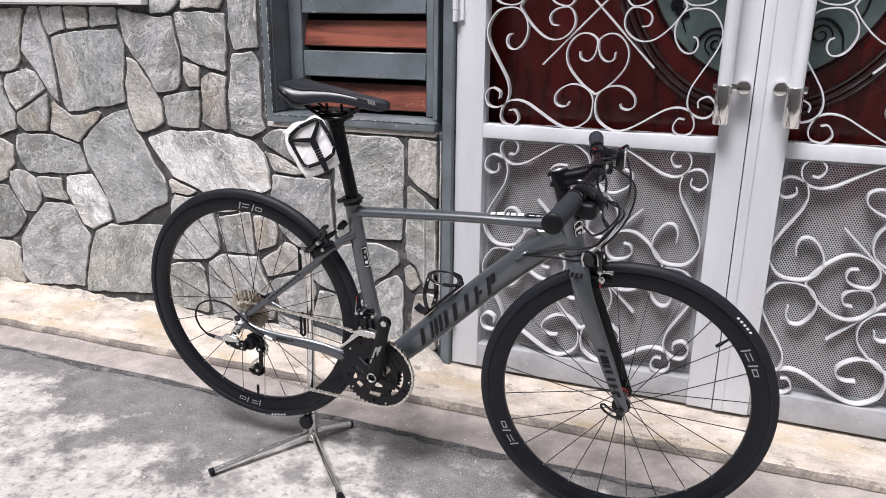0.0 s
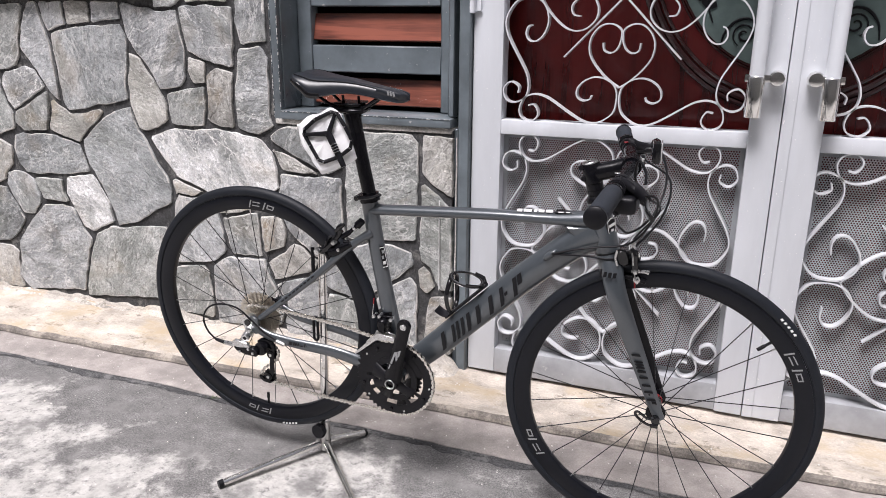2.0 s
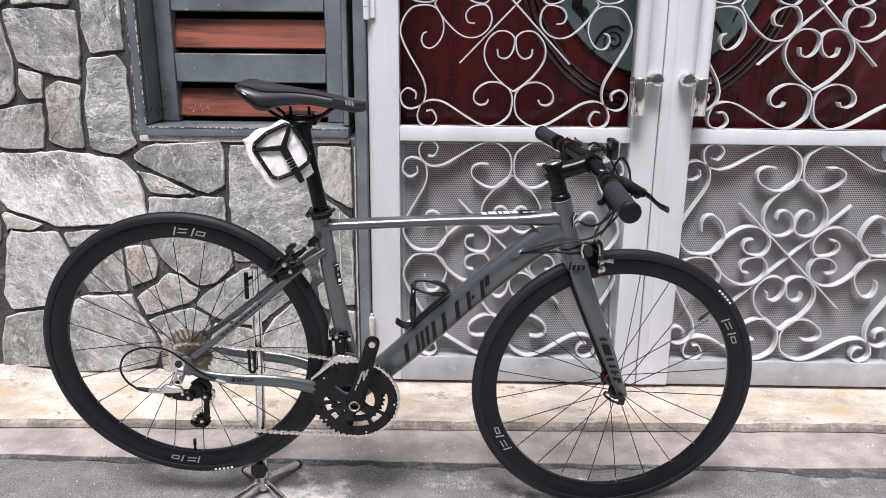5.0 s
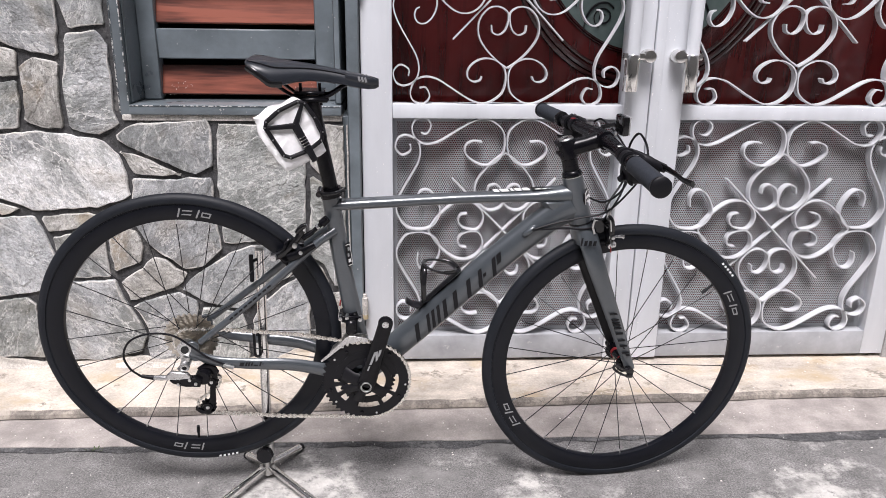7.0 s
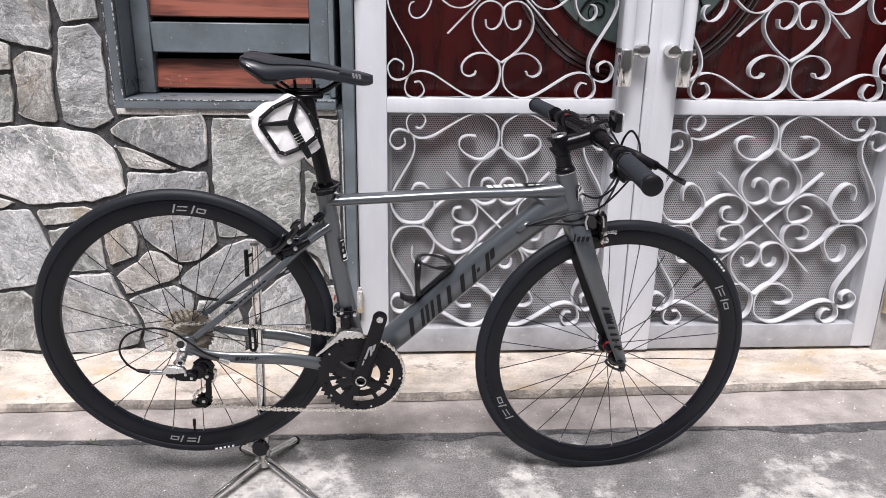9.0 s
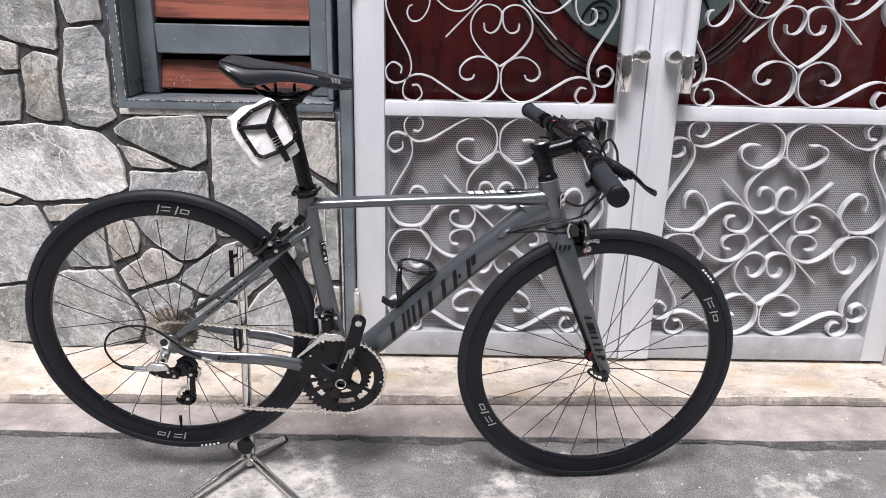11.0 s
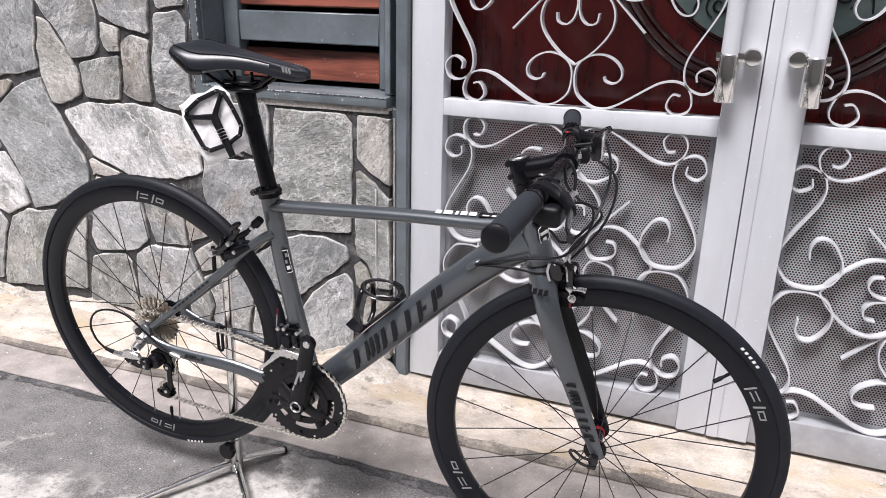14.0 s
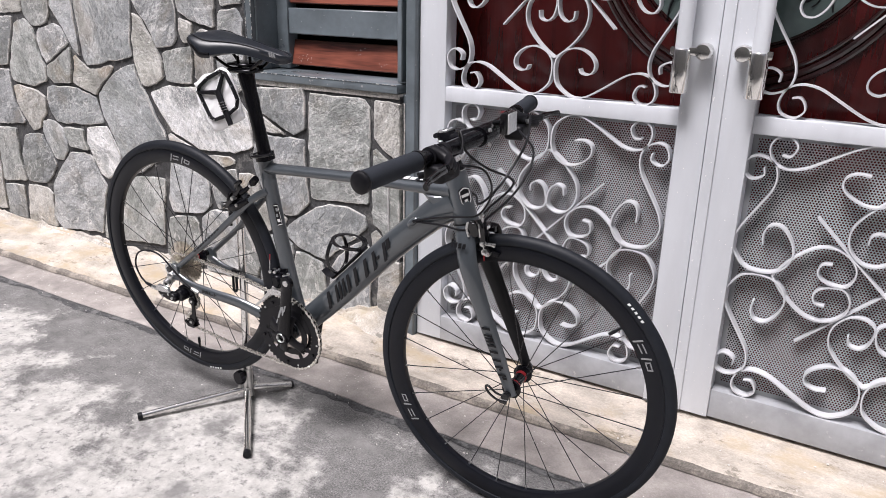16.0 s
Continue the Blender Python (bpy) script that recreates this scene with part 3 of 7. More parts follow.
for lo, hi in (((-1.443, 2.1368, 0.8580), (-0.856, 2.1395, 0.8612)), ((-1.4752, 2.1488, 0.84), (-1.4715, 2.1512, 2.3)), ((-1.4500, 2.1488, 0.87), (-1.4460, 2.1512, 2.3))):
    part("worn_edge", box(lo[0], hi[0], lo[1], hi[1], lo[2], hi[2], 0.0005), WORN, window, "paint rubbed pale along the edge")
for z0, z1 in ((0.981, 1.066), (1.186, 1.270), (1.390, 1.474), (1.594, 1.678), (1.798, 1.882)):
    part("rail", box(-1.388, -0.934, 2.264, 2.31, z0, z1, 0.003), TEAL, window)
for z0 in (0.878, 1.081, 1.285, 1.489, 1.693):
    slat = part("slat", turned(box(-0.228, 0.228, -0.009, 0.009, -0.043, 0.043, 0.002), pose(0, 0, 0, -14, 0, 0)), LOUVRE, window, "red-brown varnished wooden slat")
    slat.matrix_basis = pose(-1.161, 2.292, z0 + 0.041)
bead = [(-0.8400 + 0.0022 * noise.noise(Vector((0, z * 9, 3))), 2.1590, z) for z in [0.11 + 0.0145 * k for k in range(49)]]
part("cement_bead", tube(bead, [(0.0020 + 0.0022 * abs(noise.noise(Vector((4, z * 31, 1)))), 0.0025) for _, _, z in bead], 6), SMEAR, window, "thin rough bead of pale cement along the post")
part("sill_bed", box(-1.470, -0.853, 2.1475, 2.30, 0.817, 0.8335, 0.003, 2), SMEAR, window, "rough grey cement bed under the sill")
# black sheet close behind the slats, painted shade for the gaps
part("shade_backing", box(-1.45, -0.86, 2.36, 2.38, 0.85, 2.3), BLACKGAP, window)

rng = random.Random(3)
for cx, cz, count, spread in ((-1.345, 0.898, 16, 0.022), (-0.985, 0.905, 9, 0.03), (-1.10, 0.93, 6, 0.05)):
    for k in range(count):
        x, z, w = cx + rng.gauss(0, spread), cz + rng.gauss(0, 0.010), rng.uniform(0.0006, 0.0018)
        h = rng.uniform(0.0003, 0.0007)
        y = 2.292 - 0.0096 + (z - 0.919) * 0.25
        part("paint_fleck", turned(plate([(-w, -h), (w * 0.6, -h * 1.4), (w, h * 0.3), (-w * 0.3, h)], -0.0006, 0.0006), pose(x, y, z, -14, rng.uniform(0, 180), 0)), WHITE, window)

# ---- iron gate ----
SEAM = 0.060
S_BAR = [(-0.266, 0.300), (-0.249, 0.298), (-0.238, 0.312), (-0.236, 0.328), (-0.250, 0.343), (-0.266, 0.345), (-0.286, 0.336), (-0.294, 0.316), (-0.288, 0.292), (-0.274, 0.275), (-0.245, 0.268), (-0.212, 0.275), (-0.178, 0.294), (-0.139, 0.318), (-0.105, 0.336), (-0.073, 0.344), (-0.043, 0.336), (-0.013, 0.312), (-0.004, 0.280), (-0.007, 0.247), (-0.023, 0.221), (-0.050, 0.206), (-0.080, 0.207), (-0.112, 0.224), (-0.128, 0.244), (-0.125, 0.266), (-0.104, 0.277), (-0.076, 0.275)]
HEART = [(0.0, 0.242), (-0.032, 0.221), (-0.065, 0.190), (-0.089, 0.155), (-0.094, 0.120), (-0.083, 0.090), (-0.058, 0.068), (-0.028, 0.066), (-0.004, 0.082), (-0.003, 0.109), (-0.012, 0.133), (-0.030, 0.145), (-0.050, 0.138), (-0.054, 0.117)]

# the upper panels have slightly tighter curls and hearts
S_UPPER = S_BAR[:19] + [(-0.006, 0.250), (-0.020, 0.230), (-0.046, 0.217), (-0.076, 0.216), (-0.104, 0.229), (-0.120, 0.249), (-0.119, 0.270), (-0.102, 0.281), (-0.083, 0.277), (-0.077, 0.266)]
HEART_TALL = [(x * 1.02, z * 0.962) for x, z in HEART]
HEART_UPPER = [(x * 0.975, 0.242 + (z - 0.242) * 0.958) for x, z in HEART]


def grille(parent, cx, cz, y0, y1, sx=1.0, bars=(S_BAR, HEART)):
    """Wrought scrolls in a square: eight S bars, four hearts and a diagonal cross."""
    for quarter in range(4):
        for mirror in (1, -1):
            for name, line in zip(("scroll_bar", "heart_bar"), bars):
                c, s = (1, 0, -1, 0)[quarter], (0, 1, 0, -1)[quarter]
                pts = [((x * mirror) * c - z * s, (x * mirror) * s + z * c) for x, z in line]
                path = [(cx + p.x * sx, cz + p.y) for p in smooth_path([(x, z, 0) for x, z in pts], 4)]
                part(name, ribbon(path, 0.0038, y0 + 0.0015 * (name == "heart_bar"), y1), SCROLL, parent)
    for s in (1, -1):
        part("cross_bar", ribbon([(cx - 0.166 * s * sx, cz - 0.163), (cx, cz), (cx + 0.166 * s * sx, cz + 0.163)], 0.0040, y0 + 0.005 + 0.002 * s, y1), SCROLL, parent)


def holed_sheet(x0, x1, z0, z1, y, pitch=0.0070, hole=0.00245):
    """A thin sheet with staggered round holes: a honeycomb of cells, each with a hexagonal opening."""
    verts, faces, row, r = [], [], 0, pitch / math.sqrt(3)
    z = z0 + r
    while z < z1 - r * 0.5:
        x = x0 + pitch / 2 + (pitch / 2 if row % 2 else 0)
        while x < x1 - pitch * 0.45:
            k = len(verts)
            for rad in (r, hole):
                for a in range(6):
                    t = math.pi / 6 + a * math.pi / 3
                    verts.append((x + rad * math.cos(t), y, z + rad * math.sin(t)))
            faces += [(k + a, k + (a + 1) % 6, k + 6 + (a + 1) % 6, k + 6 + a) for a in range(6)]
            x += pitch
        z += 1.5 * r
        row += 1
    me = bpy.data.meshes.new("perforated_sheet")
    me.from_pydata(verts, [], faces)
    me.materials.append(SHEET)
    return me


def gate_leaf(side, label):
    """One leaf; side -1 hinges on the post by the window, +1 on the far wall."""
    leaf = base("gate_leaf", pose(0, 0, 0), label, "gate", group="leaves of the gate")
    lo, hi = (SEAM - 0.088, SEAM - 0.0135) if side < 0 else (SEAM + 0.0150, SEAM + 0.088)
    inner, outer = (0.768, 0.858) if side < 0 else (0.791, 0.871)
    a, b = sorted((SEAM + side * 0.088, SEAM + side * inner))
    c, d = sorted((SEAM + side * inner, SEAM + side * outer))
    part("stile", box(lo, hi, 2.168, 2.235, 0.048, 2.40, 0.004, 2), GATE, leaf)
    if side > 0:
        part("cover_strip", box(SEAM - 0.0115, SEAM + 0.0160, 2.1625, 2.230, 0.050, 2.399, 0.0025, 2), GATE, leaf, "thin flat strip over the joint of the leaves")
    part("stile", box(c, d, 2.176, 2.235, 0.048, 2.40, 0.004, 2), GATE, leaf)
    for z0, z1 in ((0.048, 0.1305), (0.8235, 0.866), (1.553, 1.60), (2.30, 2.398)):
        part("gate_rail", box(a, b, 2.176, 2.232, z0, z1, 0.003, 2), DUSTY if z1 < 0.2 else GATE, leaf)
    cx = -0.370 if side < 0 else 0.491
    grille(leaf, cx, 0.479, 2.180, 2.2055, 0.955 if side < 0 else 1.01)
    grille(leaf, cx - 0.005 * (side < 0), 1.2105 + 0.003 * (side > 0), 2.180, 2.2055, 0.955 if side < 0 else 1.01, (S_UPPER, HEART_UPPER if side < 0 else HEART_TALL))
    sheet = new("perforated_sheet", holed_sheet(a, b, 0.130, 0.823, 2.2160))
    sheet.parent = leaf
    tagged(sheet, "grey perforated metal sheet behind the scrolls")
    part("sheet_border", join(box(a - 0.02, a + 0.013, 2.2175, 2.2205, 0.125, 0.823), box(b - 0.013, b + 0.02, 2.2175, 2.2205, 0.125, 0.823), box(a, b, 2.2210, 2.2240, 0.120, 0.140), box(a, b, 2.2210, 2.2240, 0.810, 0.833)), SHEET, leaf)
    # pull bar on a standoff, with a bright sleeve at its foot
    px, kx = SEAM + side * 0.086, SEAM + side * (0.038 if side < 0 else 0.050)
    pull = part("pull_bar", tube([(px, 2.128, 0.995), (px, 2.128, 1.95)], 0.0185, 20), GATE, leaf, "grey painted pull bar")
    part("sleeve", lathe([(0.012, 0.912), (0.0200, 0.911), (0.0212, 0.913), (0.0212, 1.011), (0.0195, 1.014)], 24, (px, 2.128, 0), axis="z"), CHROME, pull, "chrome sleeve")
    part("arm", box(*sorted((px + side * 0.0285, kx)), 2.1195, 2.1365, 0.9990, 1.0180, 0.004, 2), CHROME, pull, "flat polished arm through the sleeve")
    part("knob", join(lathe([(0.010, 2.116), (0.0165, 2.1175), (0.0195, 2.123), (0.0195, 2.150), (0.0175, 2.155), (0.0165, 2.170)], 28, (kx, 0, 1.009))), CHROME, pull, "polished steel knob")
    return leaf


gate_left = gate_leaf(-1, "silver-grey iron gate leaf with scrollwork, hinged beside the window")
gate_right = gate_leaf(1, "silver-grey iron gate leaf with scrollwork, hinged on the cement wall")
for z in (0.235, 1.20):
    hinge = part("hinge", join(lathe([(0.004, z - 0.036), (0.0085, z - 0.034), (0.0085, z - 0.001), (0.0095, z), (0.0095, z + 0.034), (0.004, z + 0.037)], 14, (-0.7975, 2.160, 0), axis="z"), box(-0.7975, -0.775 if z > 1 else -0.790, 2.1665, 2.178, z - 0.03, z + 0.03)), SMEAR if z < 1 else GATE, gate_left, "paint-smeared barrel hinge")
    if z < 1:
        part("hinge_foot", lathe([(0.004, z - 0.0365), (0.0094, z - 0.036), (0.0094, z - 0.022), (0.004, z - 0.0215)], 14, (-0.7975, 2.160, 0), axis="z"), YELLOWED, hinge, "brass-coloured lower knuckle")
        part("hinge_neck", lathe([(0.003, z + 0.034), (0.0062, z + 0.035), (0.0062, z + 0.046), (0.003, z + 0.047)], 12, (-0.7975, 2.160, 0), axis="z"), SMEAR, hinge)

part("hinge", join(lathe([(0.004, 0.176), (0.0150, 0.178), (0.0150, 0.222), (0.0165, 0.224), (0.0165, 0.268), (0.006, 0.272)], 16, (0.944, 2.160, 0), axis="z"), box(0.925, 0.944, 2.1725, 2.1755, 0.19, 0.26)), YELLOWED, gate_right, "paint-smeared barrel hinge")

# ---- wooden double door behind the gate ----
door = base("door_1", pose(0, 0, 0), "dark mahogany double door with oval green glass behind the gate", "door", "structure")


def oval(a, b, cz, n=72):
    return [(SEAM + a * math.cos(2 * math.pi * k / n), 0, cz + b * math.sin(2 * math.pi * k / n)) for k in range(n)]


for side in (-1, 1):
    a, b = sorted((SEAM + side * 0.002, SEAM + side * 0.84))
    part("door_panel", box(a, b, 2.335, 2.375, 0.05, 2.3, 0.003), MAHOGANY, door)
part("moulding", turned(join(tube(oval(0.428, 0.498, 1.405), 0.008, 8, closed=True), tube(oval(0.411, 0.481, 1.405), 0.0105, 8, closed=True), tube(oval(0.393, 0.463, 1.405), 0.006, 8, closed=True)), pose(0, 2.334, 0)), MOULD, door, "raised oval wooden moulding in three ridges")
part("moulding", turned(join(tube(oval(0.351, 0.421, 1.425), 0.0035, 6, closed=True), tube(oval(0.344, 0.414, 1.425), 0.0035, 6, closed=True)), pose(0, 2.333, 0)), MOULD, door)
bm = bmesh.new()
bm.faces.new([bm.verts.new((x, 2.331, z)) for x, _, z in oval(0.34, 0.41, 1.425)])
ext = bmesh.ops.extrude_face_region(bm, geom=bm.faces[:])
bmesh.ops.translate(bm, vec=(0, 0.003, 0), verts=[v for v in ext["geom"] if isinstance(v, bmesh.types.BMVert)])
part("pane", bm, GLASS, door, "dark green oval glass")
for s, (gx, gz) in ((-1, (-0.066, 1.113)), (1, (0.202, 1.142))):
    curl = [(gx - s * (0.006 + 0.0030 * t) * math.cos(1.15 * t + 0.6), 2.328, gz + (0.006 + 0.0030 * t) * math.sin(1.15 * t + 0.6)) for t in [i * 0.3 for i in range(30)]]
    part("glass_scroll", tube(curl, [0.0014 + 0.0016 * math.sin(i / 29 * math.pi) for i in range(30)], 6), MATT, door)
    sweep = smooth_path([(gx - s * 0.030, 2.328, gz + 0.028), (gx - s * 0.006, 2.328, gz + 0.042), (gx + s * 0.026, 2.328, gz + 0.034), (gx + s * 0.052, 2.328, gz + 0.002), (gx + s * 0.060, 2.328, gz - 0.040)], 5)
    part("glass_scroll", tube(sweep, [0.0014 + 0.0026 * math.sin(i / 20 * math.pi) for i in range(21)], 6), MATT, door)
    sweep = smooth_path([(gx + s * 0.085, 2.328, gz + 0.030), (gx + s * 0.105, 2.328, gz + 0.090), (gx + s * 0.095, 2.328, gz + 0.160), (gx + s * 0.060, 2.328, gz + 0.215)], 5)
    part("glass_scroll", tube(sweep, [0.0014 + 0.0024 * math.sin(i / 15 * math.pi) for i in range(16)], 6), MATT, door)
for lx, lz, turn in ((-0.185, 1.222, 20), (-0.165, 1.195, -65)):
    leaf_line = [(0.0, -0.024), (0.013, -0.012), (0.016, 0.004), (0.008, 0.020), (0.0, 0.026), (-0.010, 0.016), (-0.014, 0.0), (-0.010, -0.014)]
    part("glass_leaf", turned(plate(leaf_line, -0.0015, 0.0015), pose(lx, 2.3285, lz, 0, turn, 0)), MATT, door)

# ---- white board on the wall ----
board = thing("sign_board", box(-2.75, -1.928, 2.115, 2.150, 1.208, 1.52, 0.004, 2), WHITE_BOARD, "plain white board fixed on the stone wall", "board")
part("ledger_line", box(-2.70, -2.03, 2.1135, 2.1145, 1.2115, 1.2135), MATT, board)

# ---- bicycle ----
LEAN_BIKE = pose(-0.66, 1.607, 0, 3.7, 0, 0.6)
bike = base("road_bicycle", LEAN_BIKE, "gunmetal-grey flat-bar road bicycle with deep black wheels and no pedals", "bicycle")
REAR, FRONT, BB = Vector((-0.500, 0, 0.413)), Vector((0.499, 0, 0.3345)), Vector((-0.106, 0, 0.316))
HEAD_TOP, HEAD_LOW = Vector((0.3470, 0, 0.7875)), Vector((0.3735, 0, 0.684))
AXIS = (HEAD_TOP - HEAD_LOW).normalized()
STEER = Matrix.Translation(HEAD_LOW) @ Matrix.Rotation(radians(4.5), 4, AXIS) @ Matrix.Translation(-HEAD_LOW)


def steered(ob):
    ob.matrix_basis = STEER
    return ob


def at(p, dx=0, dy=0, dz=0):
    return Vector(p) + Vector((dx, dy, dz))


# frame
frame_body = part("bike_frame", join(
    tube(smooth_path([(-0.108, 0, 0.325), (-0.128, 0, 0.42), (-0.152, 0, 0.56), (-0.166, 0, 0.66), (-0.177, 0, 0.752)], 4), [(0.022, 0.017)] * 5 + [(0.020, 0.016)] * 6 + [(0.0195, 0.017)] * 6, 18),
    tube(smooth_path([(-0.172, 0, 0.722), (-0.05, 0, 0.729), (0.12, 0, 0.738), (0.25, 0, 0.742), (0.345, 0, 0.748)], 5), [(0.0125, 0.017)] * 14 + [(0.0135, 0.019)] * 3 + [(0.016, 0.022)] * 2 + [(0.020, 0.0242), (0.023, 0.0235)], 18),
    tube(smooth_path([(-0.112, 0, 0.312), (-0.02, 0, 0.394), (0.075, 0, 0.485), (0.19, 0, 0.594), (0.30, 0, 0.688), (0.352, 0, 0.722)], 4), [(0.030, 0.022)] * 5 + [(0.032, 0.023)] * 6 + [(0.0315, 0.024)] * 6 + [(0.035, 0.0245)] * 2 + [(0.038, 0.0248), (0.038, 0.0235)], 20),
    tube([HEAD_LOW, at(HEAD_LOW) + AXIS * 0.02, HEAD_LOW + AXIS * 0.06, HEAD_TOP], [0.0258, 0.0252, 0.0238, 0.0228], 24),
    lathe([(0.018, -0.042), (0.0225, -0.041), (0.0235, 0), (0.0225, 0.041), (0.018, 0.042)], 24, BB),
    plate([(0.272, 0.737), (0.345, 0.742), (0.352, 0.690), (0.318, 0.690)], -0.0205, 0.0205, 0.009),
    tube([(-0.172, 0, 0.71), (-0.160, 0, 0.728), (-0.14, 0, 0.7255)], [0.012, 0.012, 0.011], 12)), PAINT, bike, "gunmetal-grey painted alloy frame")
for s in (-1, 1):
    part("seat_stay", tube(smooth_path([(-0.168, s * 0.012, 0.668), (-0.212, s * 0.030, 0.640), (-0.33, s * 0.050, 0.536), (-0.468, s * 0.062, 0.426)], 5), [(0.0105, 0.009)] * 4 + [(0.0085, 0.0075)] * 8 + [(0.0075, 0.007)] * 4, 12), PAINT, frame_body)
    part("chain_stay", tube(smooth_path([(-0.118, s * 0.024, 0.322), (-0.185, s * 0.040, 0.336), (-0.27, s * 0.052, 0.360), (-0.37, s * 0.060, 0.370), (-0.44, s * 0.063, 0.380), (-0.482, s * 0.064, 0.398)], 4), [(0.0170, 0.011)] * 6 + [(0.0150, 0.009)] * 6 + [(0.0125, 0.008)] * 6 + [(0.0105, 0.007)] * 3, 12), PAINT, frame_body)
    part("dropout", plate([(-0.470, 0.424), (-0.484, 0.432), (-0.500, 0.426), (-0.509, 0.410), (-0.503, 0.392), (-0.482, 0.382), (-0.466, 0.386), (-0.472, 0.402)], s * 0.062, s * 0.070, 0.0015), PAINT, frame_body)
part("stay_bridge", tube([(-0.262, -0.036, 0.603), (-0.262, 0.036, 0.603)], 0.008, 10), PAINT, frame_body)
BADGE = pose(0.3795, -0.0135, 0.738, 0, -14, 56)
part("head_badge", turned(plate([(-0.012, 0.020), (0.0, 0.025), (0.012, 0.020), (0.012, -0.006), (0.0, -0.026), (-0.012, -0.006)], -0.0012, 0.003), BADGE), PAINT_DARK, frame_body, "black shield badge with white marks")
rim_line = [(-0.0108, 0.0185), (0.0, 0.0232), (0.0108, 0.0185), (0.0108, -0.0055), (0.0, -0.0238), (-0.0108, -0.0055)]
part("badge_rim", turned(tube([(x, -0.0014, z) for x, z in rim_line], [(0.0009, 0.0006)] * 6, 6, closed=True), BADGE), WHITE, frame_body)
for z0, z1, w in ((0.004, 0.010, 0.008), (-0.013, -0.002, 0.0035)):
    part("badge_mark", turned(box(-w, w, -0.0022, -0.0014, z0, z1), BADGE), WHITE, frame_body)


# slanted blocks that stand for the word along the down tube
def along_down(s, h):
    """A point on the side of the down tube: s metres up from the bottom bracket, h metres above its middle line."""
    a, b = Vector((-0.112, 0.3065)), Vector((0.1895, 0.593))
    d = (b - a).normalized()
    p = a + d * s + Vector((-d.y, d.x)) * h
    return p.x, p.y


def word_bars(parent, bars, place, height, y, material, slant):
    """A word shown as plain slanted bars: (start, width, bottom, top) along a line, in metres and shares of the height."""
    for u, w, lo, hi in bars:
        part("marking", plate([place(u + slant * v, v * height) for u, v in ((u, lo), (u + w, lo), (u + w, hi), (u, hi))], y, y + 0.0008), material, parent)


LONG_WORD = ((0.010, 0.012, -1, 1), (0.046, 0.009, -1, 1), (0.061, 0.009, -1, 1), (0.077, 0.009, -1, 1), (0.096, 0.011, -1, 1), (0.127, 0.012, -1, 1), (0.168, 0.012, -1, 1), (0.203, 0.011, -1, 1), (0.217, 0.009, -0.2, 0.2), (0.244, 0.011, -1, 1), (0.258, 0.013, -0.1, 1))
word_bars(frame_body, LONG_WORD, lambda s, h: along_down(0.155 + s, h), 0.0180, -0.0262, PAINT_DARK, 0.013)
word_bars(frame_body, ((0.0, 0.009, -1, 1), (0.012, 0.004, -1, 1), (0.0175, 0.004, -1, 1), (0.024, 0.0035, -1, 1), (0.030, 0.009, -1, -0.4), (0.0415, 0.0035, -1, 1), (0.046, 0.004, -0.2, 0.2)), lambda s, h: (-0.385 + s * 1.05, 0.3733 + h), 0.0046, -0.0700, PAINT_DARK, 0.0015)
for k in range(9):
    x, z = -0.398 + 0.0105 * k, 0.483 + 0.0088 * k
    part("marking", plate([(x, z - 0.003), (x + 0.0075, z + 0.0030), (x + 0.0062, z + 0.0068), (x - 0.0013, z + 0.0008)], -0.0648 + 0.0012 * k, -0.0640 + 0.0012 * k), PAINT_DARK, frame_body)


def on_top(x, half, lift=0.0):
    return pose(x, 0, 0.7515 + (x - 0.15) * 0.055 + lift, 0, -2, 0), half


for x, half in ((0.180, 0.0055), (0.198, 0.0085), (0.215, 0.003), (0.228, 0.006), (0.245, 0.007)):
    m, h = on_top(x, half)
    part("marking", turned(plate([(-h, -0.009), (h, -0.009), (h + 0.003, 0.009), (-h + 0.003, 0.009)], 0, 0.0008), m @ pose(0, 0, 0, 90, 0, 0)), WHITE, frame_body)
m, h = on_top(0.286, 0.027, -0.0004)
part("marking", turned(box(-h, h, -0.0115, 0.0115, 0, 0.0008), m), PAINT_DARK, frame_body)
for x, half in ((0.272, 0.006), (0.287, 0.004), (0.302, 0.006)):
    m, h = on_top(x, half)
    part("marking", turned(box(-h, h, -0.008, -0.002, 0, 0.0008), m), WHITE, frame_body)
part("sticker", turned(plate([(-0.009, -0.028), (0.009, -0.028), (0.010, 0.028), (-0.008, 0.028)], -0.0005, 0.0005), pose(-0.1400, -0.0140, 0.612, 0, -8, 36) @ Matrix.Diagonal((0.68, 1, 1, 1))), PAINT_DARK, frame_body, "small black and white sticker")
STICK = pose(-0.1398, -0.0142, 0.612, 0, -8, 36) @ Matrix.Diagonal((0.68, 1, 1, 1))
part("sticker_print", turned(join(box(-0.0075, 0.0085, -0.0012, -0.0008, 0.024, 0.0255), box(-0.0080, 0.0080, -0.0012, -0.0008, -0.0255, -0.024), box(0.0075, 0.0088, -0.0012, -0.0008, -0.025, 0.025), box(-0.0055, 0.0045, -0.0012, -0.0008, -0.018, -0.010)), STICK), WHITE, frame_body)
part("sticker_print", turned(join(box(-0.0055, 0.001, -0.0012, -0.0008, -0.004, 0.004), box(-0.002, 0.0055, -0.0012, -0.0008, 0.010, 0.018)), STICK), GREYP, frame_body)
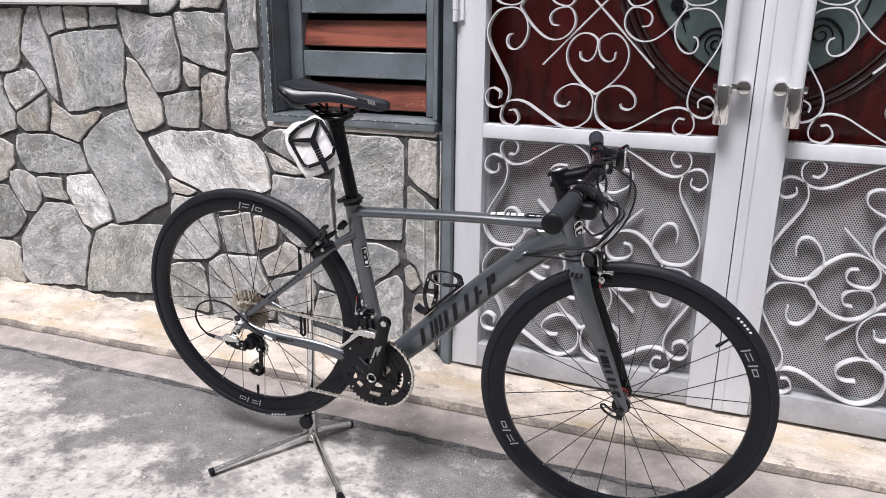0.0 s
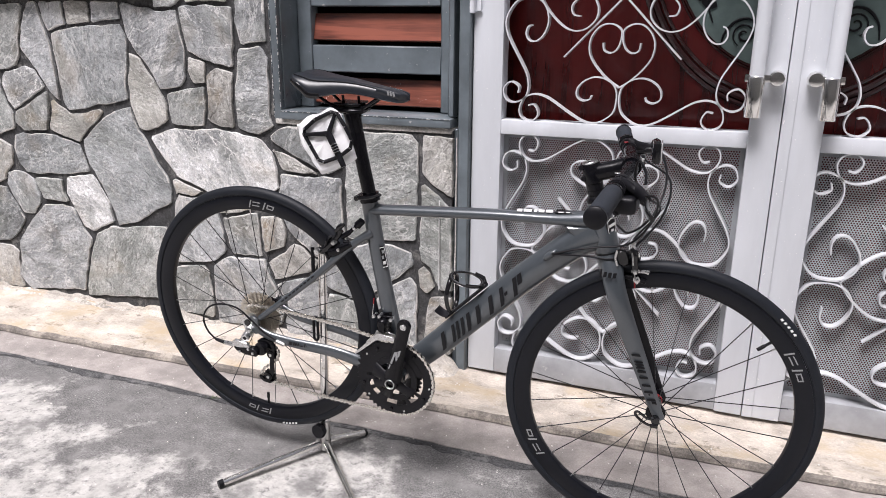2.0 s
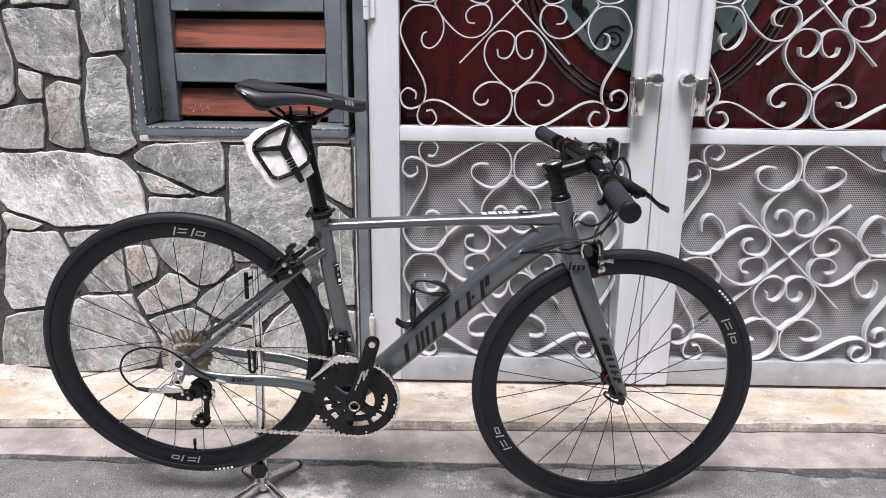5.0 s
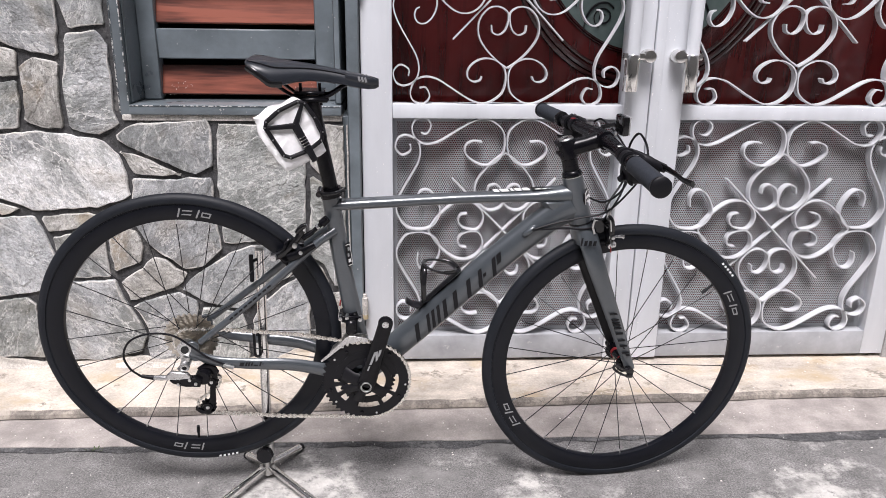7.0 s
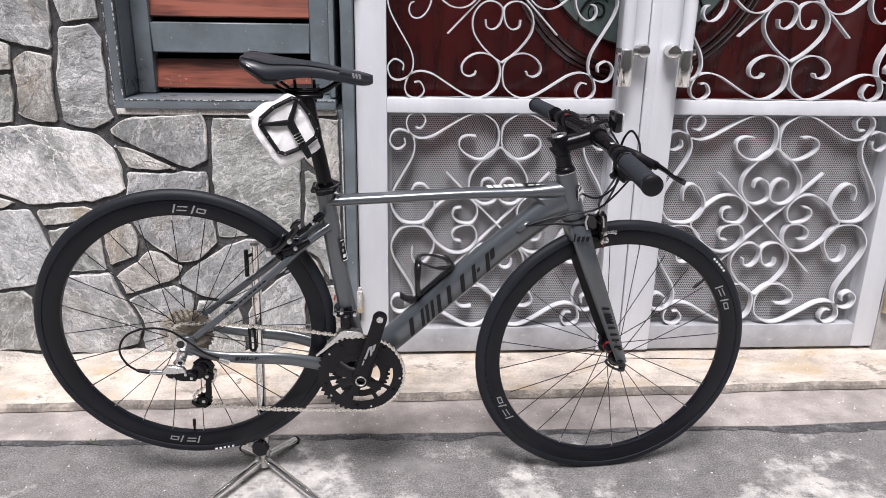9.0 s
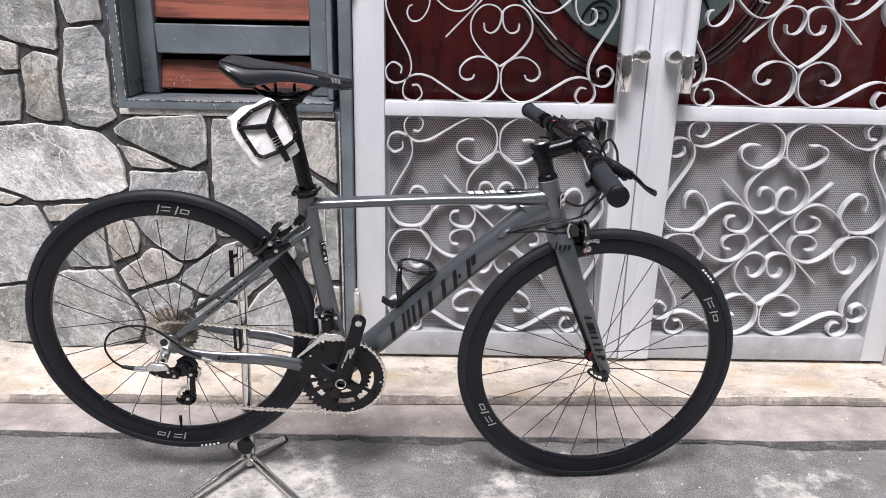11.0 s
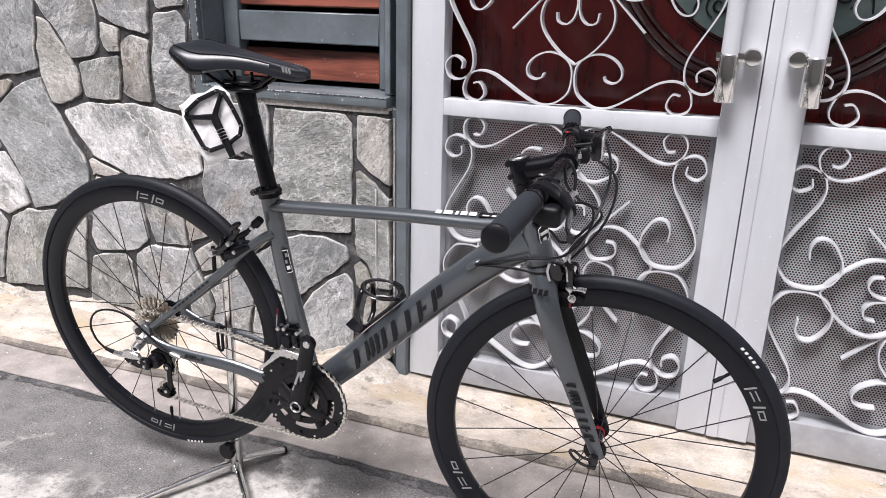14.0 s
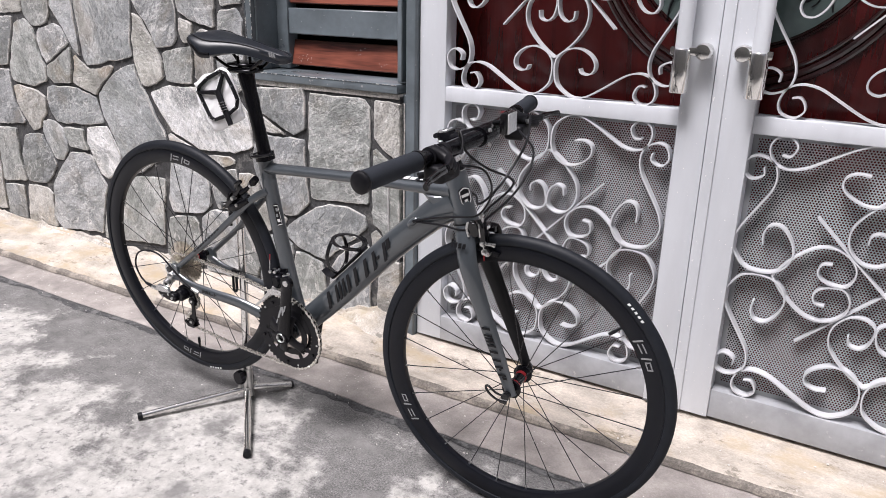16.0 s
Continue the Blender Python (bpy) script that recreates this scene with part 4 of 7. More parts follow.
boss = part("cable_port", turned(lathe([(0.001, -0.0075), (0.0045, -0.0066), (0.0075, -0.0040), (0.0092, 0.0), (0.0092, 0.003)], 16), Matrix.Translation((0.256, -0.0235, 0.668)) @ pose(0, 0, 0, 0, -40, 0) @ Matrix.Diagonal((2.0, 1.0, 0.8, 1.0))), PAINT, frame_body)
part("port_hole", lathe([(0.001, -0.0312), (0.0036, -0.0308), (0.0036, -0.026), (0.001, -0.0255)], 12, (0.264, 0, 0.673)), MATT, boss)

# seat post and saddle
part("seat_post", join(tube([(-0.1715, 0, 0.74), (-0.2075, 0, 0.938)], 0.0160, 20), tube([(-0.195, 0, 0.868), (-0.200, 0, 0.898)], 0.0172, 20), tube([(-0.2005, 0, 0.900), (-0.2085, 0, 0.945)], [0.0165, 0.020], 16),
    box(-0.246, -0.170, -0.024, 0.024, 0.946, 0.957, 0.004), box(-0.240, -0.178, -0.026, 0.026, 0.963, 0.969, 0.002)), BLACK, bike, "black seat post with a clamp head")
clamp = part("seat_clamp", tube([(-0.1735, 0, 0.742), (-0.177, 0, 0.760)], 0.0235, 22), BLACK, bike, "black quick-release seat clamp")
part("clamp_lever", join(tube(smooth_path([(-0.198, -0.020, 0.756), (-0.184, -0.031, 0.756), (-0.164, -0.030, 0.758), (-0.150, -0.019, 0.760), (-0.145, -0.006, 0.761)], 4), (0.0042), 8), tube([(-0.199, -0.022, 0.752), (-0.199, 0.022, 0.752)], 0.0062, 12)), GLOSSBLACK, clamp)


SADDLE_ROWS = ((-0.341, 0.046, 1.0345, 1.029, 1.026), (-0.336, 0.057, 1.0355, 1.025, 1.021), (-0.322, 0.0645, 1.0355, 1.017, 1.012), (-0.305, 0.068, 1.0345, 1.005, 0.999), (-0.288, 0.068, 1.032, 0.992, 0.986), (-0.268, 0.062, 1.029, 0.990, 0.986), (-0.240, 0.049, 1.026, 0.9945, 0.991), (-0.208, 0.037, 1.0225, 0.996, 0.993), (-0.175, 0.029, 1.0175, 0.993, 0.990), (-0.142, 0.0245, 1.0115, 0.987, 0.984), (-0.110, 0.0215, 1.005, 0.981, 0.978), (-0.084, 0.019, 0.999, 0.977, 0.975), (-0.070, 0.0155, 0.994, 0.977, 0.976), (-0.062, 0.008, 0.989, 0.980, 0.979))


def saddle_mesh():
    bm, rings = bmesh.new(), []
    # x, half width, top, edge, belly
    for x, w, top, edge, low in SADDLE_ROWS:
        ring = []
        for k in range(17):
            a = math.pi * k / 16
            c, s = math.cos(a), math.sin(a)
            y = w * math.copysign(abs(c) ** 0.72, c)
            z = edge + (top - edge) * (abs(s) ** 0.70)
            if abs(y) < 0.010 and x < -0.12:
                z -= 0.0022
            ring.append(bm.verts.new((x, y, z)))
        for k in range(1, 8):
            u = k / 8
            ring.append(bm.verts.new((x, -w * 0.96 + 2 * w * 0.96 * u, low if 0.1 < u < 0.9 else (low + edge) / 2)))
        rings.append(ring)
    n = len(rings[0])
    for a, b in zip(rings, rings[1:]):
        for k in range(n):
            bm.faces.new((a[k], a[(k + 1) % n], b[(k + 1) % n], b[k]))
    bm.faces.new(rings[0]), bm.faces.new(rings[-1])
    return bm


saddle = part("saddle", saddle_mesh(), SADDLE, bike, "black narrow sport saddle with glossy edge trim", 60)
for s in (-1, 1):
    part("saddle_rail", tube(smooth_path([(-0.300, s * 0.032, 0.996), (-0.281, s * 0.030, 0.984), (-0.252, s * 0.022, 0.965), (-0.235, s * 0.020, 0.960), (-0.185, s * 0.020, 0.960), (-0.165, s * 0.020, 0.965), (-0.135, s * 0.015, 0.983), (-0.115, s * 0.010, 0.985)], 4), 0.0036, 8), BLACK, saddle)
    part("trim", tube(smooth_path([(-0.337, s * 0.0565, 1.0235), (-0.320, s * 0.0655, 1.0145), (-0.303, s * 0.0685, 1.0035), (-0.287, s * 0.0685, 0.9925), (-0.264, s * 0.0605, 0.991)], 4), [(0.0062, 0.0022)] * 17, 8), GLOSSBLACK, saddle)
    part("trim", tube(smooth_path([(-0.135, s * 0.0215, 1.000), (-0.105, s * 0.0195, 0.995), (-0.078, s * 0.0185, 0.990), (-0.064, s * 0.009, 0.987)], 4), [(0.0065, 0.0016)] * 13, 8), SADDLE, saddle)
    part("seam", tube(smooth_path([(x, s * 0.80 * w, edge + 0.80 * (top - edge) + 0.0004) for x, w, top, edge, low in SADDLE_ROWS[1:-2]], 3), 0.0011, 6), PAINT_DARK, saddle)
    for k in range(3):
        part("nose_mark", turned(box(-0.0022, 0.0022, -0.0006, 0.0006, -0.005, 0.005), pose(-0.104 + 0.007 * k, s * 0.0218, 0.997 - 0.001 * k, 0, -15, 0)), GREYP, saddle)
saddle.matrix_basis = Matrix.Translation((-0.012, 0, -0.003)) @ Matrix.Diagonal((0.925, 0.97, 1.0, 1.0))
for x in (-0.232, -0.19):
    part("clamp_bolt", tube([(x, 0, 0.94), (x - 0.002, 0, 0.985)], 0.0035, 8), BLACK, saddle)

# fork and steering
bm = join(
    tube([HEAD_LOW - AXIS * 0.002, HEAD_LOW - AXIS * 0.018, HEAD_LOW - AXIS * 0.045], [(0.0256, 0.0262), (0.0262, 0.034), (0.0255, 0.046)], 22),
    *[tube(smooth_path([HEAD_LOW - AXIS * 0.020 + Vector((0.004, s * 0.022, 0)), (0.3985, s * 0.043, 0.606), (0.431, s * 0.048, 0.522), (0.467, s * 0.051, 0.432), (0.490, s * 0.052, 0.372), (0.507, s * 0.053, 0.330)], 4), [(0.0240 - 0.00066 * k, 0.0120 - 0.00030 * k) for k in range(21)], 16) for s in (-1, 1)])
bmesh.ops.recalc_face_normals(bm, faces=bm.faces)
# leg faces that point inward below the crown take the black material
for fc in bm.faces:
    c = fc.calc_center_median()
    fc.material_index = int(c.z < 0.615 and fc.normal.y * (1 if c.y > 0 else -1) < -0.30)
fork = steered(part("fork", bm, [PAINT, PAINT_DARK], bike, "grey bladed fork with straight legs, black on the inside"))
part("crown_ring", tube([HEAD_LOW - AXIS * 0.0035, HEAD_LOW + AXIS * 0.0005], 0.0266, 24), MATT, fork)
part("marking", plate([(0.362, 0.641), (0.366, 0.641), (0.3675, 0.659), (0.3635, 0.659)], -0.0480, -0.0472), PAINT_DARK, fork)
for k in range(3):
    x = 0.369 + 0.0098 * k
    part("marking", plate([(x, 0.6415), (x + 0.007, 0.6425), (x + 0.0085, 0.654), (x + 0.0015, 0.653)], -0.0500 - 0.0012 * k, -0.0492 - 0.0012 * k), PAINT_DARK, fork)


def along_fork(s, h):
    a, b = Vector((0.444, 0.490)), Vector((0.500, 0.345))
    d = (b - a).normalized()
    p = a + d * s - Vector((d.y, -d.x)) * h
    return p.x, p.y


word_bars(fork, [(u * 0.46, w * 0.46, lo, hi) for u, w, lo, hi in LONG_WORD], lambda s, h: along_fork(0.004 + s, h), 0.0085, -0.0622, PAINT_DARK, 0.003)

stem = steered(part("stem", join(
    turned(join(lathe([(0.0216, 0), (0.0222, 0.002), (0.0222, 0.006), (0.0205, 0.010), (0.0178, 0.013), (0.0178, 0.016)], 26, axis="z"),
    tube([(0, 0, 0.017), (0, 0, 0.0265)], 0.0176, 24), tube([(0, 0, 0.0272), (0, 0, 0.0405)], 0.0176, 24),
    lathe([(0.0180, 0.0412), (0.0192, 0.0425), (0.0192, 0.0800), (0.0175, 0.0825)], 26, axis="z")), PLACE_STEM := Matrix.Translation(HEAD_TOP) @ AXIS.to_track_quat("Z", "Y").to_matrix().to_4x4()),
    tube([HEAD_TOP + AXIS * 0.0605 + Vector((0.004, 0, 0)), (0.346, 0, 0.8500), (0.372, 0, 0.8565), (0.396, 0, 0.8640), (0.408, 0, 0.868)], [(0.0185, 0.0175), (0.0185, 0.0178), (0.0182, 0.0175), (0.0186, 0.0178), (0.0192, 0.0185)], 22),
    tube([(0.408, -0.024, 0.868), (0.408, 0.024, 0.868)], 0.0198, 24)), BLACK, bike, "black alloy stem above dark spacers"))
part("spacer_ring", tube([HEAD_TOP - AXIS * 0.0012, HEAD_TOP + AXIS * 0.0012], 0.0226, 26), CHROME, stem, "bright headset ring")
part("top_cap", turned(lathe([(0.0060, 0.0835), (0.0075, 0.0862), (0.0105, 0.0868), (0.0150, 0.0864), (0.0165, 0.0848), (0.0165, 0.0824)], 26, axis="z"), PLACE_STEM), SILVER, stem)
part("cap_bolt", turned(lathe([(0.001, 0.0840), (0.0045, 0.0845), (0.0050, 0.0862), (0.0020, 0.0866)], 14, axis="z"), PLACE_STEM), MATT, stem)
for k in (0.05, 0.073):
    part("stem_bolt", tube([HEAD_TOP + AXIS * k + Vector((-0.0195, -0.013, 0)), HEAD_TOP + AXIS * k + Vector((-0.0195, 0.013, 0))], 0.0050, 10), MATT, stem)
for dz in (-0.014, 0.014):
    part("stem_bolt", tube([(0.427, -0.016, 0.868 + dz), (0.432, -0.016, 0.868 + dz)], 0.004, 8), SILVER, stem)

bar = steered(part("handlebar", tube(smooth_path([(0.3735, -0.378, 0.868), (0.386, -0.24, 0.868), (0.402, -0.10, 0.868), (0.408, -0.03, 0.868), (0.408, 0.03, 0.868), (0.402, 0.10, 0.868), (0.386, 0.24, 0.868), (0.374, 0.355, 0.868)], 4), [0.0112] * 5 + [0.0120] * 2 + [0.0140] * 2 + [0.0158] * 11 + [0.0140] * 2 + [0.0120] * 2 + [0.0112] * 5, 18), BLACK, bike, "black flat handlebar, slightly turned"))
for s in (-1, 1):
    SWEEP = Matrix.Translation((0.386, s * 0.24, 0)) @ Matrix.Rotation(radians(s * 6.0), 4, "Z") @ Matrix.Translation((-0.400, -s * 0.24, 0))
    swept, end = [], 0.388 if s < 0 else 0.362
    swept.append(part("grip", join(lathe([(0.0160, s * 0.236), (0.0175, s * 0.240), (0.0175, s * (end - 0.007)), (0.0170, s * end)], 26, (0.400, 0, 0.868))), GRIP, bar, "dark grey foam grip"))
    swept.append(part("end_plug", lathe([(0.0182, s * (end - 0.003)), (0.0190, s * (end - 0.001)), (0.0186, s * (end + 0.004)), (0.0150, s * (end + 0.007)), (0.004, s * (end + 0.0075))], 26, (0.400, 0, 0.868)), MATT, bar))
    swept.append(part("grip_ring", lathe([(0.0150, s * 0.228), (0.0182, s * 0.229), (0.0182, s * 0.236), (0.0150, s * 0.237)], 24, (0.400, 0, 0.868)), GLOSSBLACK, bar))
    lever = part("brake_lever", join(
        lathe([(0.0125, s * 0.180), (0.0165, s * 0.181), (0.0165, s * 0.199), (0.0125, s * 0.200)], 20, (0.400, 0, 0.868)),
        tube(smooth_path([(0.412, s * 0.176, 0.872), (0.432, s * 0.186, 0.866), (0.447, s * 0.206, 0.862), (0.458, s * 0.232, 0.861)], 4), [(0.0125, 0.008)] * 5 + [(0.011, 0.0075)] * 4 + [(0.0085, 0.006)] * 4, 12),
        tube(smooth_path([(0.402, s * 0.190, 0.880), (0.425, s * 0.185, 0.868), (0.444, s * 0.192, 0.858), (0.452, s * 0.212, 0.852)], 4), [(0.010, 0.011)] * 8 + [(0.008, 0.009)] * 5, 10)), MATT, bar, "black brake lever")
    part("lever_blade", tube(smooth_path([(0.446, s * 0.196, 0.858), (0.456, s * 0.225, 0.862), (0.462, s * 0.262, 0.862), (0.468, s * 0.300, 0.858), (0.478, s * 0.326, 0.856)], 4), [(0.0075, 0.0035)] * 9 + [(0.006, 0.003)] * 6 + [(0.007, 0.005)] * 2, 10), GLOSSBLACK, lever)
    part("barrel_adjuster", tube([(0.440, s * 0.180, 0.862), (0.447, s * 0.162, 0.868)], [0.0055, 0.0042], 10), SILVER, lever)
    swept.append(part("shifter", join(box(0.396, 0.438, *sorted((s * 0.150, s * 0.214)), 0.824, 0.856, 0.010, 3), lathe([(0.0125, s * 0.148), (0.0160, s * 0.149), (0.0160, s * 0.162), (0.0125, s * 0.163)], 18, (0.402, 0, 0.868)), tube(smooth_path([(0.404, s * 0.160, 0.842), (0.395, s * 0.185, 0.834), (0.382, s * 0.205, 0.832)], 4), [(0.006, 0.003)] * 9, 8), tube(smooth_path([(0.418, s * 0.160, 0.842), (0.412, s * 0.190, 0.832), (0.402, s * 0.214, 0.826)], 4), [(0.006, 0.003)] * 9, 8)), MATT, bar, "black trigger shifter under the bar"))
    swept.append(part("shifter_window", box(0.388, 0.398, *sorted((s * 0.146, s * 0.154)), 0.8835, 0.8855, 0.001), RED if s > 0 else SILVER, bar))
    for ob in (*swept, lever):
        ob.matrix_basis = SWEEP
part("reflector_bracket", join(tube([(0.408, 0.028, 0.868), (0.408, 0.042, 0.868)], 0.019, 16), tube([(0.415, 0.035, 0.885), (0.445, 0.030, 0.892)], 0.005, 8), box(0.446, 0.462, -0.012, 0.036, 0.873, 0.916, 0.006, 2)), GLOSSBLACK, bar, "black front reflector on a bar clamp")
part("reflector_lens", box(0.4622, 0.4650, -0.010, 0.034, 0.875, 0.914, 0.001), LENS, bar, "clear silvery reflector lens")

# wheels
def wheel_profiles():
    rim = [(0.2785, -0.0035), (0.2796, -0.0072), (0.2850, -0.0102), (0.2970, -0.0120), (0.3095, -0.0114), (0.3140, -0.0105), (0.3140, 0.0105), (0.3095, 0.0114), (0.2970, 0.0120), (0.2850, 0.0102), (0.2796, 0.0072), (0.2785, 0.0035)]
    tyre = [(0.3142, -0.0096), (0.3165, -0.0100), (0.3172, -0.0122), (0.3222, -0.0130), (0.3275, -0.0121), (0.3328, -0.0088), (0.3360, -0.0045), (0.3370, 0.0), (0.3360, 0.0045), (0.3328, 0.0088), (0.3275, 0.0121), (0.3222, 0.0130), (0.3172, 0.0122), (0.3165, 0.0100), (0.3142, 0.0096)]
    return rim, tyre


def ring_point(c, r, deg, y):
    a = radians(deg)
    return Vector((c.x + r * math.cos(a), y, c.z + r * math.sin(a)))


def spoke_mesh(length):
    bm = join(tube([(0, 0, 0), (0, 0, length - 0.012)], 0.00105, 6), tube([(0, 0, length - 0.013), (0, 0, length)], 0.0019, 6))
    for fc in bm.faces:
        fc.material_index = int(fc.calc_center_median().z > length - 0.0128)
    return finish(bm, "spoke", [SPOKE, SILVER], 60)


def wheel(name, c, count, crossing, flange, offset, logos, brand, m, label):
    """Deep-section wheel: the rim with its tyre, hub, spokes, valve and printed marks."""
    rim_p, tyre_p = wheel_profiles()
    w = part(name, lathe(rim_p, 112, c, True), CARBON, bike, label)
    w.matrix_basis = m
    part("tyre", lathe(tyre_p, 112, c, True), RUBBER, w, "narrow black slick tyre")
    wide = 0.033
    part("hub", lathe([(0.006, -0.050), (0.0085, -0.049), (0.0100, -wide - 0.006), (flange, -wide - 0.004), (flange, -wide + 0.001), (0.0125, -wide + 0.004), (0.0115, 0), (0.0125, wide - 0.004), (flange, wide - 0.001), (flange, wide + 0.004), (0.0100, wide + 0.006), (0.0085, 0.049), (0.006, 0.050)], 28, c), BLACK, w, "black hub with red rings")
    for s in (-1, 1):
        part("hub_ring", lathe([(0.0125, s * 0.016), (0.0137, s * 0.017), (0.0137, s * 0.024), (0.0125, s * 0.025)], 24, c), RED, w)
    ends = []
    for k in range(count):
        side = -1 if k % 2 else 1
        a = 360.0 * (k + offset) / count
        lead = crossing * (1 if (k // 2) % 2 else -1)
        ends.append((ring_point(c, flange - 0.002, a + lead, side * wide), ring_point(c, 0.2805, a, 0.0)))
    shared = spoke_mesh((ends[0][1] - ends[0][0]).length)
    for p, q in ends:
        o = new("spoke", shared)
        o.parent = w
        o.matrix_basis = Matrix.Translation(p) @ (q - p).to_track_quat("Z", "Y").to_matrix().to_4x4()
    va = -93 if name == "rear_wheel" else 40
    part("valve", tube([ring_point(c, 0.279, va, 0), ring_point(c, 0.265, va, 0), ring_point(c, 0.262, va, 0), ring_point(c, 0.247, va, 0)], [0.003, 0.003, 0.0042, 0.0038], 10), MATT, w)
    for side in (-1, 1):
        y = side * 0.0126

        def mark(d0, d1, r0, r1, lean=0.0, material=GREYP, yy=y, wheel_=w):
            n = max(2, int(abs(d1 - d0) / 2) + 1)
            inner = [ring_point(c, r0, d0 + (d1 - d0) * k / n, yy) for k in range(n + 1)]
            outer = [ring_point(c, r1, d0 + lean + (d1 - d0) * k / n, yy) for k in range(n + 1)]
            poly = [(p.x, p.z) for p in inner] + [(p.x, p.z) for p in reversed(outer)]
            part("rim_mark", plate(poly, yy - side * 0.0006, yy), material, wheel_)

        for d in logos:
            # a leaning bar, two short lines, a leaning bar and an open box
            mark(d + 7.2, d + 6.5, 0.287, 0.3065, -1.1)
            mark(d + 4.9, d + 0.9, 0.3005, 0.3030, -0.2)
            mark(d + 5.3, d + 1.3, 0.2920, 0.2945, -0.2)
            mark(d - 0.5, d - 1.2, 0.287, 0.3065, -1.1)
            for r0, r1, lead in ((0.2998, 0.3022, -0.35), (0.2910, 0.2934, 0.0)):
                mark(d - 2.6 + lead, d - 6.4 + lead, r0, r1, -0.1)
            mark(d - 2.6, d - 3.2, 0.2910, 0.3022, -0.45)
            mark(d - 5.8, d - 6.4, 0.2910, 0.3022, -0.45)
        for k in range(5):
            d = brand + 3.6 - 1.8 * k
            bm = plate([(p.x, p.z) for p in (ring_point(c, 0.3240, d - 0.55, 0), ring_point(c, 0.3240, d + 0.40, 0), ring_point(c, 0.3288, d + 0.25, 0), ring_point(c, 0.3288, d - 0.70, 0))], 0, 0.0006)
            part("tyre_mark", turned(bm, Matrix.Translation((0, side * 0.0128 if side > 0 else -0.0133, 0))), WHITE, w)
    return w


rear_wheel = wheel("rear_wheel", REAR, 24, 28, 0.026, 0.1, (83, -97), -80, Matrix.Identity(4), "black deep-rim rear wheel lifted off the ground")
front_wheel = wheel("front_wheel", FRONT, 24, 0, 0.021, 0.43, (27, 207), 43, STEER, "black deep-rim front wheel standing on the asphalt")
for c, own, m in ((FRONT, front_wheel, STEER), (REAR, rear_wheel, None)):
    for s in (-1, 1):
        part("skewer_nut", lathe([(0.003, s * 0.0745), (0.0085, s * 0.074), (0.0095, s * 0.066), (0.0085, s * 0.057), (0.003, s * 0.056)], 18, c), GLOSSBLACK, own)
part("skewer_lever", join(tube(smooth_path([at(FRONT, 0.004, -0.072, -0.009), at(FRONT, -0.014, -0.078, -0.006), at(FRONT, -0.032, -0.078, 0.004), at(FRONT, -0.041, -0.075, 0.012), at(FRONT, -0.042, -0.075, 0.018), at(FRONT, -0.036, -0.076, 0.021), at(FRONT, -0.020, -0.077, 0.010), at(FRONT, -0.004, -0.074, 0.004)], 4), [(0.0030, 0.0020)] * 29, 8), tube([at(FRONT, 0.005, -0.073, -0.010), at(FRONT, -0.010, -0.077, -0.008)], [(0.0062, 0.0035), (0.0045, 0.003)], 10)), GLOSSBLACK, front_wheel, "black open loop of the wheel's quick release")

# drivetrain
def gear(teeth, r_out, r_root, r_in, y0, y1, centre, material=None):
    """A toothed ring."""
    bm, n = bmesh.new(), teeth * 4
    rows = []
    for y in (y0, y1):
        outer, inner = [], []
        for k in range(n):
            a = 2 * math.pi * k / n
            r = (r_root, r_out, r_out, r_root)[k % 4]
            outer.append(bm.verts.new((centre.x + r * math.cos(a), y, centre.z + r * math.sin(a))))
            inner.append(bm.verts.new((centre.x + r_in * math.cos(a), y, centre.z + r_in * math.sin(a))))
        rows.append((outer, inner))
    (o0, i0), (o1, i1) = rows
    for k in range(n):
        j = (k + 1) % n
        bm.faces.new((o0[k], o0[j], i0[j], i0[k])), bm.faces.new((o1[k], i1[k], i1[j], o1[j]))
        bm.faces.new((o0[k], o1[k], o1[j], o0[j])), bm.faces.new((i0[k], i0[j], i1[j], i1[k]))
    return bm


crank = part("crank_arm", join(
    tube(smooth_path([(-0.106, -0.072, 0.316), (-0.095, -0.076, 0.355), (-0.078, -0.083, 0.415), (-0.0605, -0.088, 0.477)], 4), [(0.021, 0.010)] * 4 + [(0.0185, 0.009)] * 4 + [(0.0160, 0.0070)] * 4 + [(0.0155, 0.0060)], 14),
    lathe([(0.0120, -0.0945), (0.0150, -0.0940), (0.0162, -0.0915), (0.0162, -0.084), (0.0140, -0.082)], 24, (-0.0605, 0, 0.479)),
    lathe([(0.0095, -0.070), (0.0100, -0.0825), (0.0175, -0.0825), (0.0195, -0.074), (0.0195, -0.045)], 26, BB)), BLACK, bike, "black hollow crank arm without a pedal")
part("pedal_thread", lathe([(0.0045, -0.0962), (0.0072, -0.0960), (0.0078, -0.0950), (0.0078, -0.080), (0.0045, -0.079)], 18, (-0.0605, 0, 0.479)), SILVER, crank, "bright empty pedal thread")
part("crank_bolt", join(lathe([(0.0098, -0.0838), (0.0108, -0.0850), (0.0122, -0.0850), (0.0130, -0.0835), (0.0130, -0.078), (0.0098, -0.078)], 26, BB, True)), SILVER, crank)
